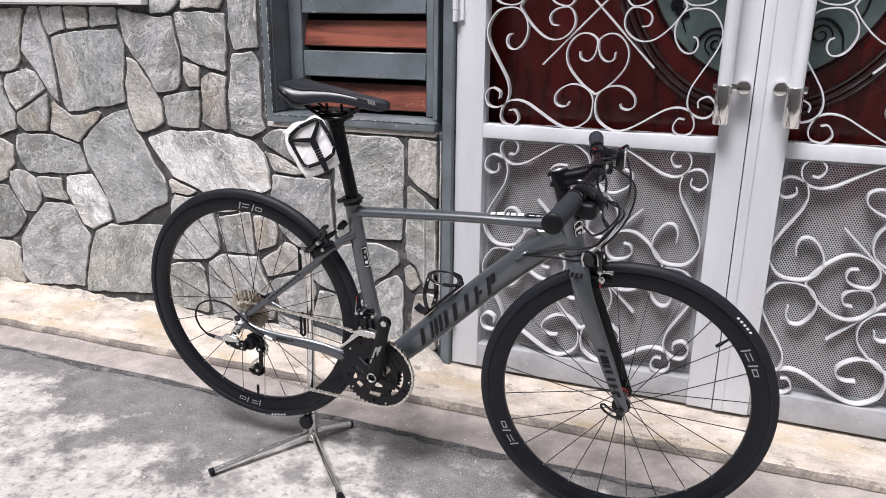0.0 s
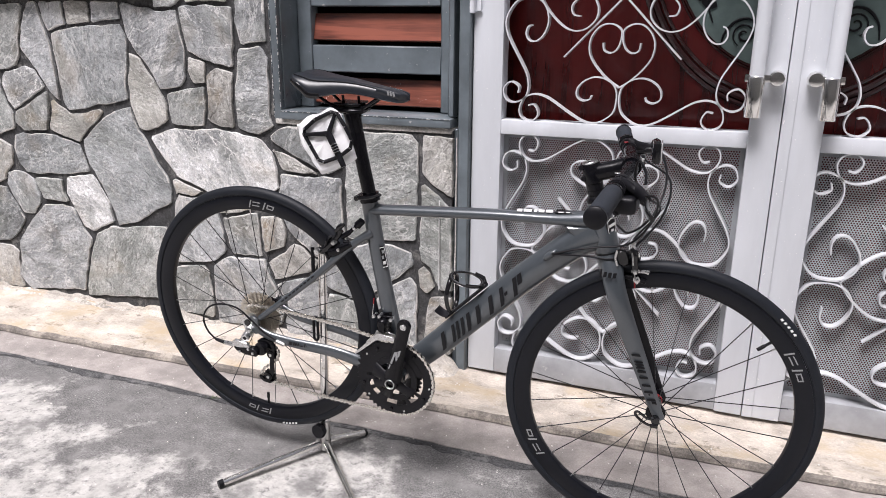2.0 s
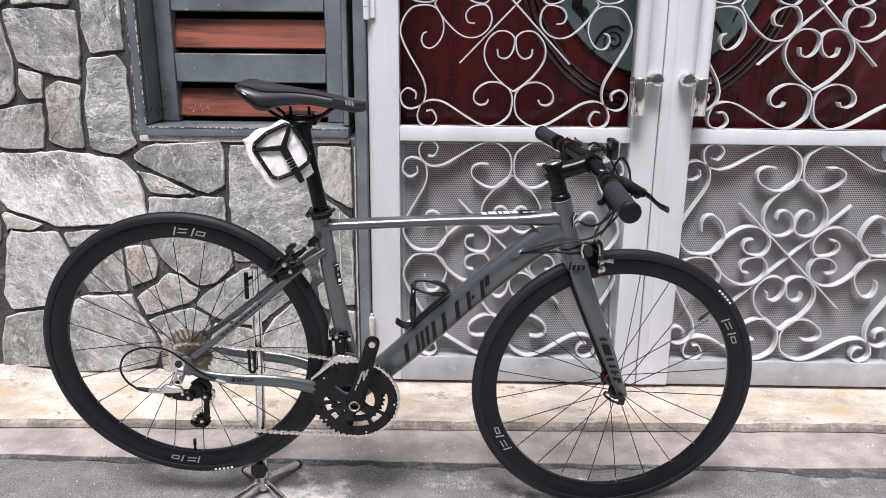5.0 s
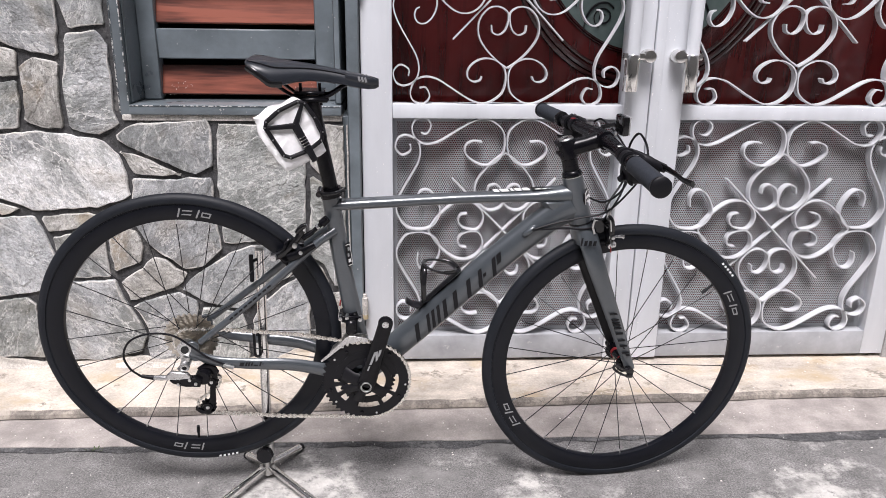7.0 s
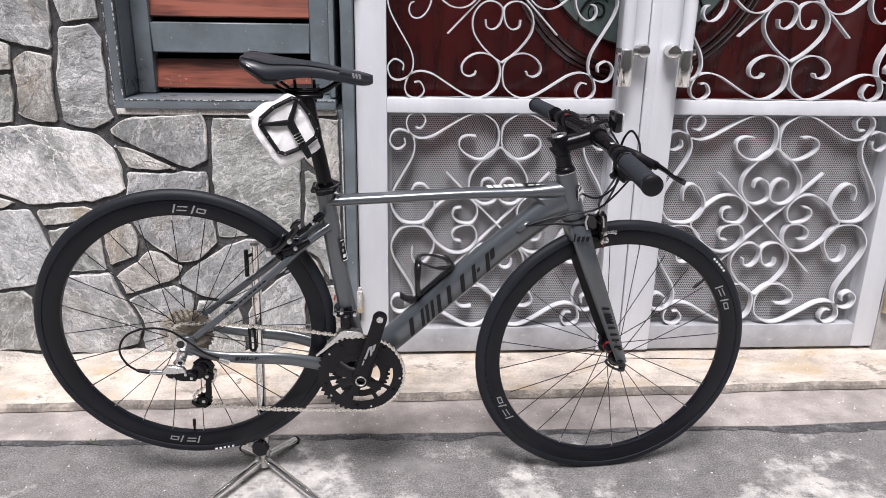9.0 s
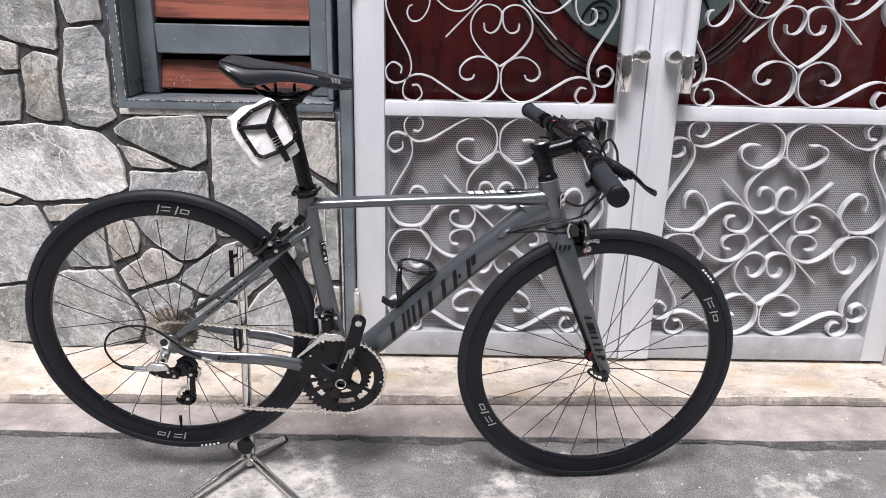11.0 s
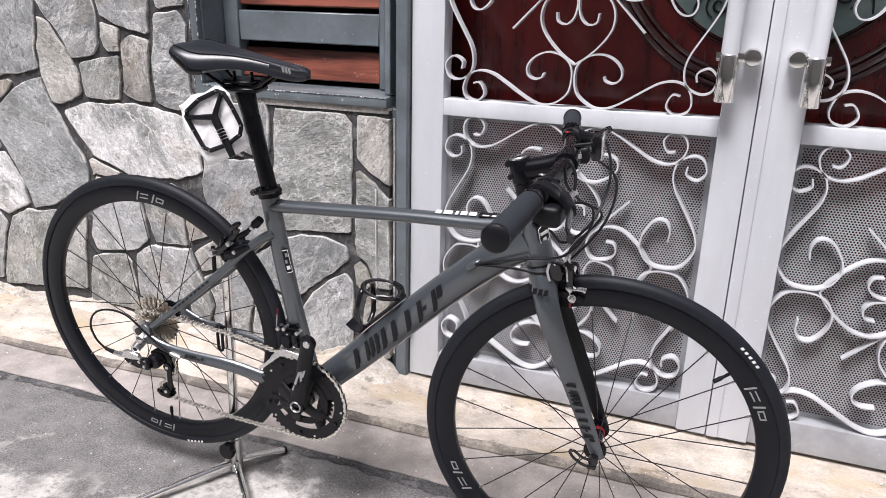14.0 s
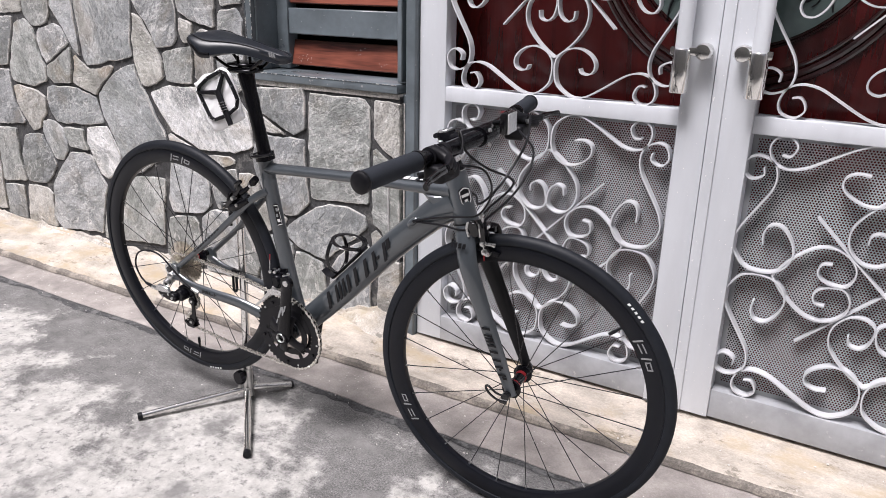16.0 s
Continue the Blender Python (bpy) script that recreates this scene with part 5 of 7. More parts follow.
part("crank_print", turned(join(plate([(-0.009, -0.020), (-0.004, -0.020), (-0.002, 0.012), (-0.006, 0.012)], -0.0006, 0), plate([(-0.004, 0.012), (0.001, 0.016), (0.006, -0.004), (0.003, -0.010)], -0.0006, 0), plate([(0.004, 0.000), (0.008, 0.006), (0.008, 0.022), (0.003, 0.018)], -0.0006, 0), plate([(-0.010, -0.036), (-0.007, -0.036), (-0.006, -0.024), (-0.009, -0.024)], -0.0006, 0)), pose(-0.083, -0.0925, 0.398, -4, 16, 0)), GREYP, crank)
part("crank_arm", tube(smooth_path([(-0.106, 0.062, 0.316), (-0.117, 0.066, 0.277), (-0.134, 0.074, 0.217), (-0.152, 0.080, 0.152)], 4), [(0.019, 0.010)] * 4 + [(0.0155, 0.009)] * 4 + [(0.0145, 0.0075)] * 5, 12), BLACK, bike)
ring = part("chainring", join(gear(50, 0.1025, 0.0970, 0.0738, -0.0525, -0.0500, BB), lathe([(0.0440, -0.0555), (0.0585, -0.0545), (0.0585, -0.0500), (0.0440, -0.0500)], 60, BB, True)), MATT, bike, "black double chainring")
part("inner_ring", gear(34, 0.0668, 0.0618, 0.0545, -0.0425, -0.0400, BB), MATT, ring, "black inner chainring")


def sector(d0, d1, r0, r1, y0, y1):
    n = max(2, int((d1 - d0) / 5))
    inner = [ring_point(BB, r0, d0 + (d1 - d0) * k / n, 0) for k in range(n + 1)]
    outer = [ring_point(BB, r1, d1 - (d1 - d0) * k / n, 0) for k in range(n + 1)]
    return plate([(p.x, p.z) for p in inner + outer], y0, y1)


for d0, d1 in ((12, 176), (184, 192), (206, 214), (228, 250), (294, 302), (325, 332)):
    part("ring_web", sector(d0, d1, 0.0580, 0.0745, -0.0532, -0.0498), MATT, ring)
for a, w0, w1 in ((75, 0.021, 0.018), (-38, 0.015, 0.016), (-112, 0.013, 0.015), (160, 0.019, 0.020), (-155, 0.013, 0.015)):
    part("spider_arm", tube([ring_point(BB, 0.010, a, -0.063), ring_point(BB, 0.032, a, -0.0610), ring_point(BB, 0.056, a, -0.0545)], [(w0, 0.008), (w0 * 0.8, 0.006), (w1, 0.004)], 10), MATT, ring)
for a in (52, 120, 196, 262, 330):
    part("ring_bolt", lathe([(0.002, -0.0575), (0.0040, -0.057), (0.0040, -0.052), (0.002, -0.0515)], 12, ring_point(BB, 0.0860, a, 0)), BLACK, ring)
    part("ring_pin", lathe([(0.001, -0.0545), (0.0026, -0.0542), (0.0026, -0.052), (0.001, -0.0515)], 10, ring_point(BB, 0.0900, a + 22, 0)), SILVER, ring)

SPROCKETS = [(30, 0.0615, -0.0140), (27, 0.0555, -0.0178), (24, 0.0500, -0.0216), (21, 0.0445, -0.0254), (19, 0.0395, -0.0292), (17, 0.0355, -0.0330), (15, 0.0315, -0.0368), (13, 0.0275, -0.0406), (12, 0.0255, -0.0444), (11, 0.0235, -0.0482)]
cassette = part("cassette", lathe([(0.012, -0.012), (0.0185, -0.0125), (0.0165, -0.050), (0.010, -0.052)], 20, REAR), STEEL, bike, "bronze-tinted steel cassette of ten sprockets")
for teeth, r, y in SPROCKETS:
    part("sprocket", gear(teeth, r, r - 0.0045, max(0.016, r - 0.012), y - 0.0008, y + 0.0008, REAR), COG, cassette)

part("hanger", join(lathe([(0.004, -0.0715), (0.0150, -0.0712), (0.0155, -0.070), (0.0155, -0.0665), (0.004, -0.066)], 24, (-0.502, 0, 0.414)), plate([(-0.514, 0.408), (-0.492, 0.404), (-0.490, 0.388), (-0.497, 0.378), (-0.510, 0.382)], -0.0712, -0.0665, 0.001)), SILVER, bike, "silver derailleur hanger")
mech = part("rear_derailleur", join(
    tube([(-0.500, -0.064, 0.386), (-0.500, -0.090, 0.378)], [0.0115, 0.0105], 18),
    tube([(-0.496, -0.076, 0.398), (-0.500, -0.078, 0.382), (-0.512, -0.082, 0.368)], [(0.008, 0.006), (0.0085, 0.007), (0.008, 0.007)], 10),
    plate([(-0.541, 0.360), (-0.530, 0.371), (-0.494, 0.366), (-0.487, 0.353), (-0.500, 0.348), (-0.540, 0.350)], -0.093, -0.084, 0.0018)), SILVER, bike, "black and silver rear derailleur")
part("pivot_hole", lathe([(0.001, -0.0915), (0.0050, -0.0912), (0.0050, -0.088), (0.001, -0.0875)], 12, (-0.500, 0, 0.378)), MATT, mech)
part("link", plate([(-0.536, 0.349), (-0.505, 0.352), (-0.480, 0.355), (-0.466, 0.348), (-0.470, 0.330), (-0.500, 0.333), (-0.528, 0.340)], -0.094, -0.078, 0.002), BLACK, mech)
part("knuckle", join(lathe([(0.006, -0.084), (0.0150, -0.083), (0.0175, -0.078), (0.0175, -0.052), (0.012, -0.048)], 22, (-0.466, 0, 0.346)), tube(smooth_path([(-0.476, -0.066, 0.358), (-0.462, -0.062, 0.366), (-0.450, -0.058, 0.362), (-0.441, -0.056, 0.345)], 4), [(0.007, 0.006)] * 13, 8)), BLACK, mech)
part("cage_plate", plate([(-0.460, 0.356), (-0.446, 0.352), (-0.441, 0.338), (-0.445, 0.328), (-0.449, 0.300), (-0.450, 0.268), (-0.458, 0.250), (-0.470, 0.246), (-0.468, 0.262), (-0.462, 0.278), (-0.461, 0.300), (-0.456, 0.330)], -0.0505, -0.0475, 0.001), BLACK, mech)
part("cage_tail", plate([(-0.455, 0.240), (-0.468, 0.231), (-0.488, 0.233), (-0.500, 0.244), (-0.498, 0.251), (-0.490, 0.247), (-0.484, 0.241), (-0.468, 0.240)], -0.0500, -0.0340, 0.001), BLACK, mech)
for px, pz in ((-0.456, 0.318), (-0.470, 0.2515)):
    part("pulley", gear(11, 0.0185, 0.0150, 0.0050, -0.0430, -0.0395, Vector((px, 0, pz))), MATT, mech)
    part("pulley_cap", lathe([(0.003, -0.0530), (0.0105, -0.0526), (0.0115, -0.051), (0.0115, -0.045), (0.003, -0.0445)], 16, (px, 0, pz)), BLACK, mech)
    part("pulley_bolt", lathe([(0.001, -0.0545), (0.0040, -0.0543), (0.0040, -0.050), (0.001, -0.0495)], 12, (px, 0, pz)), SILVER, mech)
for bx, bz in ((-0.490, 0.3505), (-0.478, 0.3405), (-0.516, 0.3400)):
    part("mech_bolt", lathe([(0.001, -0.0975), (0.0036, -0.0970), (0.0036, -0.090), (0.001, -0.0895)], 10, (bx, 0, bz)), SILVER, mech)
part("barrel_adjuster", tube([(-0.538, -0.086, 0.352), (-0.556, -0.083, 0.351), (-0.570, -0.081, 0.350)], [0.0055, 0.0062, 0.0050], 12), SILVER, mech)
part("cable_boot", tube([(-0.570, -0.081, 0.350), (-0.598, -0.078, 0.353)], [0.0052, 0.0040], 12), MATT, mech)

part("front_derailleur", join(
    plate([(-0.158, 0.420), (-0.152, 0.429), (-0.140, 0.433), (-0.104, 0.428), (-0.098, 0.424), (-0.102, 0.418), (-0.128, 0.418), (-0.150, 0.414), (-0.192, 0.378), (-0.206, 0.367), (-0.208, 0.372), (-0.184, 0.394)], -0.0575, -0.0560, 0.0004),
    plate([(-0.160, 0.420), (-0.152, 0.434), (-0.140, 0.437), (-0.104, 0.430), (-0.104, 0.414), (-0.150, 0.411), (-0.192, 0.377), (-0.180, 0.402)], -0.0440, -0.0430, 0.0003)), SILVER, bike, "silver front derailleur cage")
part("clamp_arm", join(tube([(-0.141, 0, 0.450), (-0.1445, 0, 0.470)], 0.0235, 20), box(-0.150, -0.125, -0.050, -0.012, 0.430, 0.464, 0.005), tube([(-0.165, -0.032, 0.468), (-0.115, -0.032, 0.466)], 0.0035, 8)), BLACK, bike, "black front derailleur clamp")
for x, z in ((-0.162, 0.466), (-0.118, 0.463), (-0.147, 0.468)):
    part("bolt_head", lathe([(0.001, -0.060), (0.0042, -0.0595), (0.0042, -0.04), (0.001, -0.0395)], 10, (x, 0.02, z)), SILVER, bike)


def chain_path():
    """Over the big ring, along the top to a middle sprocket, round it, through both pulleys and back."""
    big, cog, g, t = 0.0995, 0.0335, Vector((-0.459, 0, 0.318)), Vector((-0.474, 0, 0.2515))
    pts = [ring_point(BB, big, a, -0.0512) for a in range(-84, 104, 6)]
    pts += [Vector((-0.25, -0.046, 0.433)), Vector((-0.40, -0.038, 0.443))]
    pts += [ring_point(REAR, cog, a, -0.0345) for a in range(80, 300, 18)]
    pts += [at(g, 0.021, -0.041, 0.006), at(g, 0.018, -0.041, -0.014), at(t, -0.019, -0.041, 0.012), at(t, -0.020, -0.041, -0.006), at(t, -0.008, -0.041, -0.0205), at(t, 0.010, -0.042, -0.019)]
    pts += [Vector((-0.30, -0.046, 0.2205))]
    return pts


def chain_mesh():
    pts = chain_path()
    pts.append(pts[0])
    run, total = [], 0.0
    for a, b in zip(pts, pts[1:]):
        run.append((total, a, b))
        total += (b - a).length
    count = int(total / 0.0127)
    step = total / count

    def spot(s):
        for s0, a, b in reversed(run):
            if s >= s0:
                return a.lerp(b, (s - s0) / max((b - a).length, 1e-6))
    verts, faces, pins = [], [], []
    for k in range(count):
        p, q = spot(k * step), spot(min((k + 1) * step, total - 1e-6))
        d = (q - p).normalized()
        u = Vector((-d.z, 0, d.x))
        w = 0.0038 if k % 2 else 0.0024
        for s in (-1, 1):
            o = len(verts)
            for y in (s * w - 0.0005, s * w + 0.0005):
                for f_, g_ in ((-0.1, 0), (0.05, 1), (0.25, 0.75), (0.5, 0.20), (0.75, 0.75), (0.95, 1), (1.1, 0), (0.95, -1), (0.75, -0.75), (0.5, -0.20), (0.25, -0.75), (0.05, -1)):
                    verts.append(p + d * (step * f_) + u * (0.0040 * g_) + Vector((0, y, 0)))
            faces.append(tuple(range(o, o + 12)))
            faces.append(tuple(range(o + 23, o + 11, -1)))
            faces += [(o + i, o + (i + 1) % 12, o + 12 + (i + 1) % 12, o + 12 + i) for i in range(12)]
        # pin through the joint
        o = len(verts)
        for y in (-0.0052, 0.0052):
            verts += [p + d * (0.0019 * math.cos(i * math.pi / 3)) + u * (0.0019 * math.sin(i * math.pi / 3)) + Vector((0, y, 0)) for i in range(6)]
        pins += [len(faces) + i for i in range(8)]
        faces += [tuple(range(o, o + 6)), tuple(range(o + 11, o + 5, -1))] + [(o + i, o + (i + 1) % 6, o + 6 + (i + 1) % 6, o + 6 + i) for i in range(6)]
    me = bpy.data.meshes.new("chain")
    me.from_pydata(verts, [], faces)
    me.materials.append(CHAINM), me.materials.append(STEEL)
    for i in pins:
        me.polygons[i].material_index = 1
    return me


chain = new("chain", chain_mesh())
chain.parent = bike
tagged(chain, "dull steel bicycle chain")

# brakes
def brake(name, c, tip, s_dir, m, label):
    """Dual-pivot caliper: two arms round the tyre, pads, cable stop and quick release."""
    arm = part(name, join(
        tube(smooth_path([at(c, 0, 0.004, 0), at(c, 0.018 * s_dir, -0.022, -0.006), at(c, 0.022 * s_dir, -0.032, -0.028), at(tip, 0.006 * s_dir, -0.026, 0.006)], 4), [(0.0085, 0.006)] * 13, 10),
        tube(smooth_path([at(c, 0.004 * s_dir, 0.004, 0.002), at(c, 0.022 * s_dir, 0.022, -0.004), at(c, 0.024 * s_dir, 0.032, -0.028), at(tip, 0.006 * s_dir, 0.026, 0.006)], 4), [(0.0085, 0.006)] * 13, 10),
        tube(smooth_path([at(c, 0.012 * s_dir, 0.016, 0.0), at(c, 0.016 * s_dir, -0.012, 0.012), at(c, 0.018 * s_dir, -0.036, 0.022), at(c, 0.026 * s_dir, -0.038, 0.004)], 4), [(0.0065, 0.005)] * 13, 10),
        tube([at(c, -0.012 * s_dir, 0, 0), at(c, 0.03 * s_dir, 0, 0)], 0.0065, 12)), BLACK, bike, label)
    arm.matrix_basis = m
    for y in (-1, 1):
        part("brake_pad", turned(box(-0.024, 0.024, -0.004, 0.004, -0.0045, 0.0045, 0.0015), Matrix.Translation(at(tip, 0, y * 0.0175, 0)) @ pose(0, 0, 0, 0, -math.degrees(math.atan2(-(tip - (FRONT if s_dir > 0 else REAR)).x, (tip - (FRONT if s_dir > 0 else REAR)).z)) * -1, 0)), MATT, arm)
        part("pad_bolt", tube([at(tip, 0.004 * s_dir, y * 0.022, 0), at(tip, 0.004 * s_dir, y * 0.034, 0)], 0.0055, 10), SILVER, arm)
    return arm


front_brake = brake("front_brake", Vector((0.410, 0, 0.676)), Vector((0.432, 0, 0.632)), 1, STEER, "black front caliper brake with silver bolts")
part("brake_cable", tube([(0.424, -0.038, 0.706), (0.430, -0.0445, 0.668), (0.433, -0.044, 0.640)], 0.0011, 6), SILVER, front_brake)
part("cable_end", tube([(0.433, -0.044, 0.640), (0.434, -0.044, 0.622)], 0.0016, 6), RED, front_brake)
part("caliper_body", plate([(0.390, 0.688), (0.396, 0.698), (0.412, 0.697), (0.418, 0.684), (0.420, 0.668), (0.410, 0.662), (0.398, 0.666)], -0.036, -0.022, 0.003), GLOSSBLACK, front_brake)
part("body_edge", tube(smooth_path([(0.396, -0.0365, 0.664), (0.391, -0.0365, 0.682), (0.394, -0.0365, 0.697)], 4), [(0.0026, 0.0016)] * 9, 8), SILVER, front_brake)
part("caliper_arm", tube(smooth_path([(0.420, -0.046, 0.706), (0.428, -0.048, 0.695), (0.430, -0.048, 0.676), (0.433, -0.048, 0.655)], 4), [(0.0062, 0.004)] * 13, 10), GLOSSBLACK, front_brake)
part("arm_edge", tube(smooth_path([(0.4235, -0.0505, 0.700), (0.4255, -0.0525, 0.690), (0.4275, -0.0525, 0.674)], 4), [(0.0016, 0.0012)] * 9, 6), SILVER, front_brake)
for x, z, r in ((0.4325, 0.6600, 0.0052), (0.4365, 0.6420, 0.0050)):
    part("anchor_bolt", join(lathe([(0.001, -0.0565), (r - 0.001, -0.0560), (r, -0.053), (r, -0.047), (0.001, -0.0465)], 6, (x, 0, z)), lathe([(0.001, -0.0490), (r + 0.002, -0.0488), (r + 0.002, -0.0472), (0.001, -0.0470)], 16, (x, 0, z))), SILVER, front_brake)
part("release_lever", tube([(0.438, -0.0500, 0.6605), (0.452, -0.0490, 0.6612), (0.459, -0.048, 0.659)], [(0.0028, 0.003), (0.0038, 0.004), (0.0050, 0.004)], 8), SILVER, front_brake)
part("barrel_adjuster", lathe([(0.002, 0.700), (0.0050, 0.701), (0.0055, 0.708), (0.0048, 0.716), (0.0030, 0.722)], 12, (0.424, -0.038, 0), axis="z"), SILVER, front_brake)
part("pivot_bolt", lathe([(0.001, -0.0405), (0.0050, -0.0400), (0.0055, -0.036), (0.0055, -0.028), (0.001, -0.0275)], 14, (0.434, 0, 0.690)), CHROME, front_brake)
rear_brake = brake("rear_brake", Vector((-0.250, 0, 0.632)), Vector((-0.285, 0, 0.622)), -1, Matrix.Identity(4), "black rear caliper brake")
part("caliper_arm", tube(smooth_path([(-0.303, -0.034, 0.617), (-0.284, -0.037, 0.622), (-0.262, -0.038, 0.641), (-0.246, -0.037, 0.660), (-0.236, -0.034, 0.676)], 4), [(0.0085, 0.005)] * 8 + [(0.0070, 0.005)] * 9, 10), GLOSSBLACK, rear_brake)
part("caliper_arm", tube(smooth_path([(-0.268, -0.041, 0.616), (-0.248, -0.043, 0.624), (-0.228, -0.042, 0.636), (-0.211, -0.038, 0.645)], 4), [(0.0095, 0.005)] * 9 + [(0.0075, 0.005)] * 4, 10), BLACK, rear_brake)
part("quick_release", join(tube([(-0.248, -0.038, 0.672), (-0.240, -0.038, 0.682), (-0.232, -0.038, 0.688), (-0.226, -0.038, 0.691)], [(0.004, 0.004), (0.0062, 0.006), (0.0062, 0.006), (0.004, 0.004)], 10), tube([(-0.243, -0.036, 0.660), (-0.237, -0.037, 0.684)], 0.0045, 10)), GLOSSBLACK, rear_brake)
part("barrel_adjuster", tube([(-0.236, -0.032, 0.658), (-0.216, -0.032, 0.671), (-0.214, -0.032, 0.673), (-0.196, -0.031, 0.689), (-0.1945, -0.031, 0.690), (-0.182, -0.030, 0.702)], [0.0065, 0.0060, 0.0045, 0.0052, 0.0095, 0.0085], 12), BLACK, rear_brake)
part("adjuster_ring", tube([(-0.2045, -0.0315, 0.6815), (-0.200, -0.0313, 0.6855)], 0.0064, 12), SILVER, rear_brake)
part("pinch_bolt", lathe([(0.001, -0.0495), (0.0066, -0.0490), (0.0075, -0.046), (0.0075, -0.036), (0.001, -0.0355)], 14, (-0.299, 0, 0.618)), SILVER, rear_brake)
for x, z, r in ((-0.252, 0.646, 0.0050), (-0.240, 0.630, 0.0042)):
    part("caliper_bolt", lathe([(0.001, -0.0505), (r, -0.0500), (r + 0.0005, -0.047), (r, -0.036), (0.001, -0.0355)], 12, (x, 0, z)), STEEL, rear_brake)

# cables
def cable(points, r=0.0024, material=MATT):
    part("cable", tube(smooth_path(points, 6), r, 8), material, bike)


cable([(0.452, -0.162, 0.872), (0.450, -0.150, 0.893), (0.438, -0.140, 0.911), (0.430, -0.125, 0.896), (0.430, -0.100, 0.860), (0.445, -0.05, 0.820), (0.470, 0.020, 0.775), (0.428, -0.010, 0.722), (0.424, -0.034, 0.706)])
cable([(0.420, 0.150, 0.846), (0.480, 0.090, 0.820), (0.475, 0.030, 0.760), (0.425, -0.020, 0.700), (0.385, -0.030, 0.676), (0.330, -0.028, 0.676), (0.262, -0.027, 0.672)])
cable([(0.430, -0.150, 0.850), (0.470, -0.110, 0.835), (0.462, -0.060, 0.775), (0.420, -0.036, 0.716), (0.362, -0.031, 0.700), (0.310, -0.029, 0.688), (0.262, -0.027, 0.672)], 0.0022)
cable([(0.430, 0.165, 0.872), (0.445, 0.145, 0.880), (0.470, 0.080, 0.850), (0.475, 0.010, 0.815), (0.455, -0.030, 0.770), (0.415, -0.025, 0.735), (0.375, 0.028, 0.735), (0.30, 0.026, 0.735)])
cable([(-0.597, -0.078, 0.351), (-0.620, -0.078, 0.372), (-0.630, -0.078, 0.405), (-0.612, -0.078, 0.440), (-0.570, -0.078, 0.457), (-0.520, -0.078, 0.452), (-0.478, -0.078, 0.420), (-0.446, -0.076, 0.392), (-0.405, -0.071, 0.369)])
part("cable_stop", tube([(-0.420, -0.0725, 0.374), (-0.398, -0.071, 0.366)], 0.0048, 10), STEEL, bike)
cable([(-0.166, -0.034, 0.468), (-0.164, -0.034, 0.485), (-0.162, -0.034, 0.50)], 0.0010, SILVER)
part("cable_end", tube([(-0.162, -0.034, 0.498), (-0.160, -0.034, 0.512)], 0.0016, 6), RED, bike)

# bottle cage on the down tube
def on_cage(s, h, y):
    x, z = along_down(s, h)
    return Vector((x, y, z))


cage = part("bottle_cage", tube([on_cage(0.205, 0.038, 0), on_cage(0.25, 0.038, 0), on_cage(0.34, 0.039, 0)], [(0.004, 0.011)] * 3, 10), MATT, bike, "black plastic bottle cage with a round hoop")
part("cage_hoop", tube([on_cage(0.312 - 0.021 * math.sin(t), 0.076 + 0.031 * math.sin(t), 0.036 * math.cos(t)) for t in [2 * math.pi * k / 28 for k in range(28)]], [(0.0022, 0.0055)] * 28, 8, closed=True), GLOSSBLACK, cage)
for s in (-1, 1):
    part("cage_arm", tube(smooth_path([on_cage(0.228, 0.040, s * 0.010), on_cage(0.240, 0.052, s * 0.030), on_cage(0.262, 0.078, s * 0.037), on_cage(0.285, 0.098, s * 0.024), on_cage(0.292, 0.105, s * 0.008)], 5), [(0.0055, 0.0028)] * 21, 8), GLOSSBLACK, cage)
    part("cage_arm", tube(smooth_path([on_cage(0.335, 0.041, s * 0.010), on_cage(0.332, 0.052, s * 0.026), on_cage(0.318, 0.070, s * 0.036)], 5), [(0.0055, 0.0028)] * 11, 8), GLOSSBLACK, cage)
part("cage_foot", tube(smooth_path([on_cage(0.214, 0.038, 0), on_cage(0.204, 0.050, 0), on_cage(0.200, 0.068, 0)], 4), [(0.0035, 0.017)] * 9, 10), MATT, cage)

# pedals in a plastic wrap under the saddle
pack_m = LEAN_BIKE @ Matrix.Translation((-0.245, -0.056, 0.882)) @ pose(0, 0, 0, -8, -26, 10)
pack = base("pedal_package", pack_m, "black pedals in crumpled white plastic wrap tied to the seat post", "pedals")
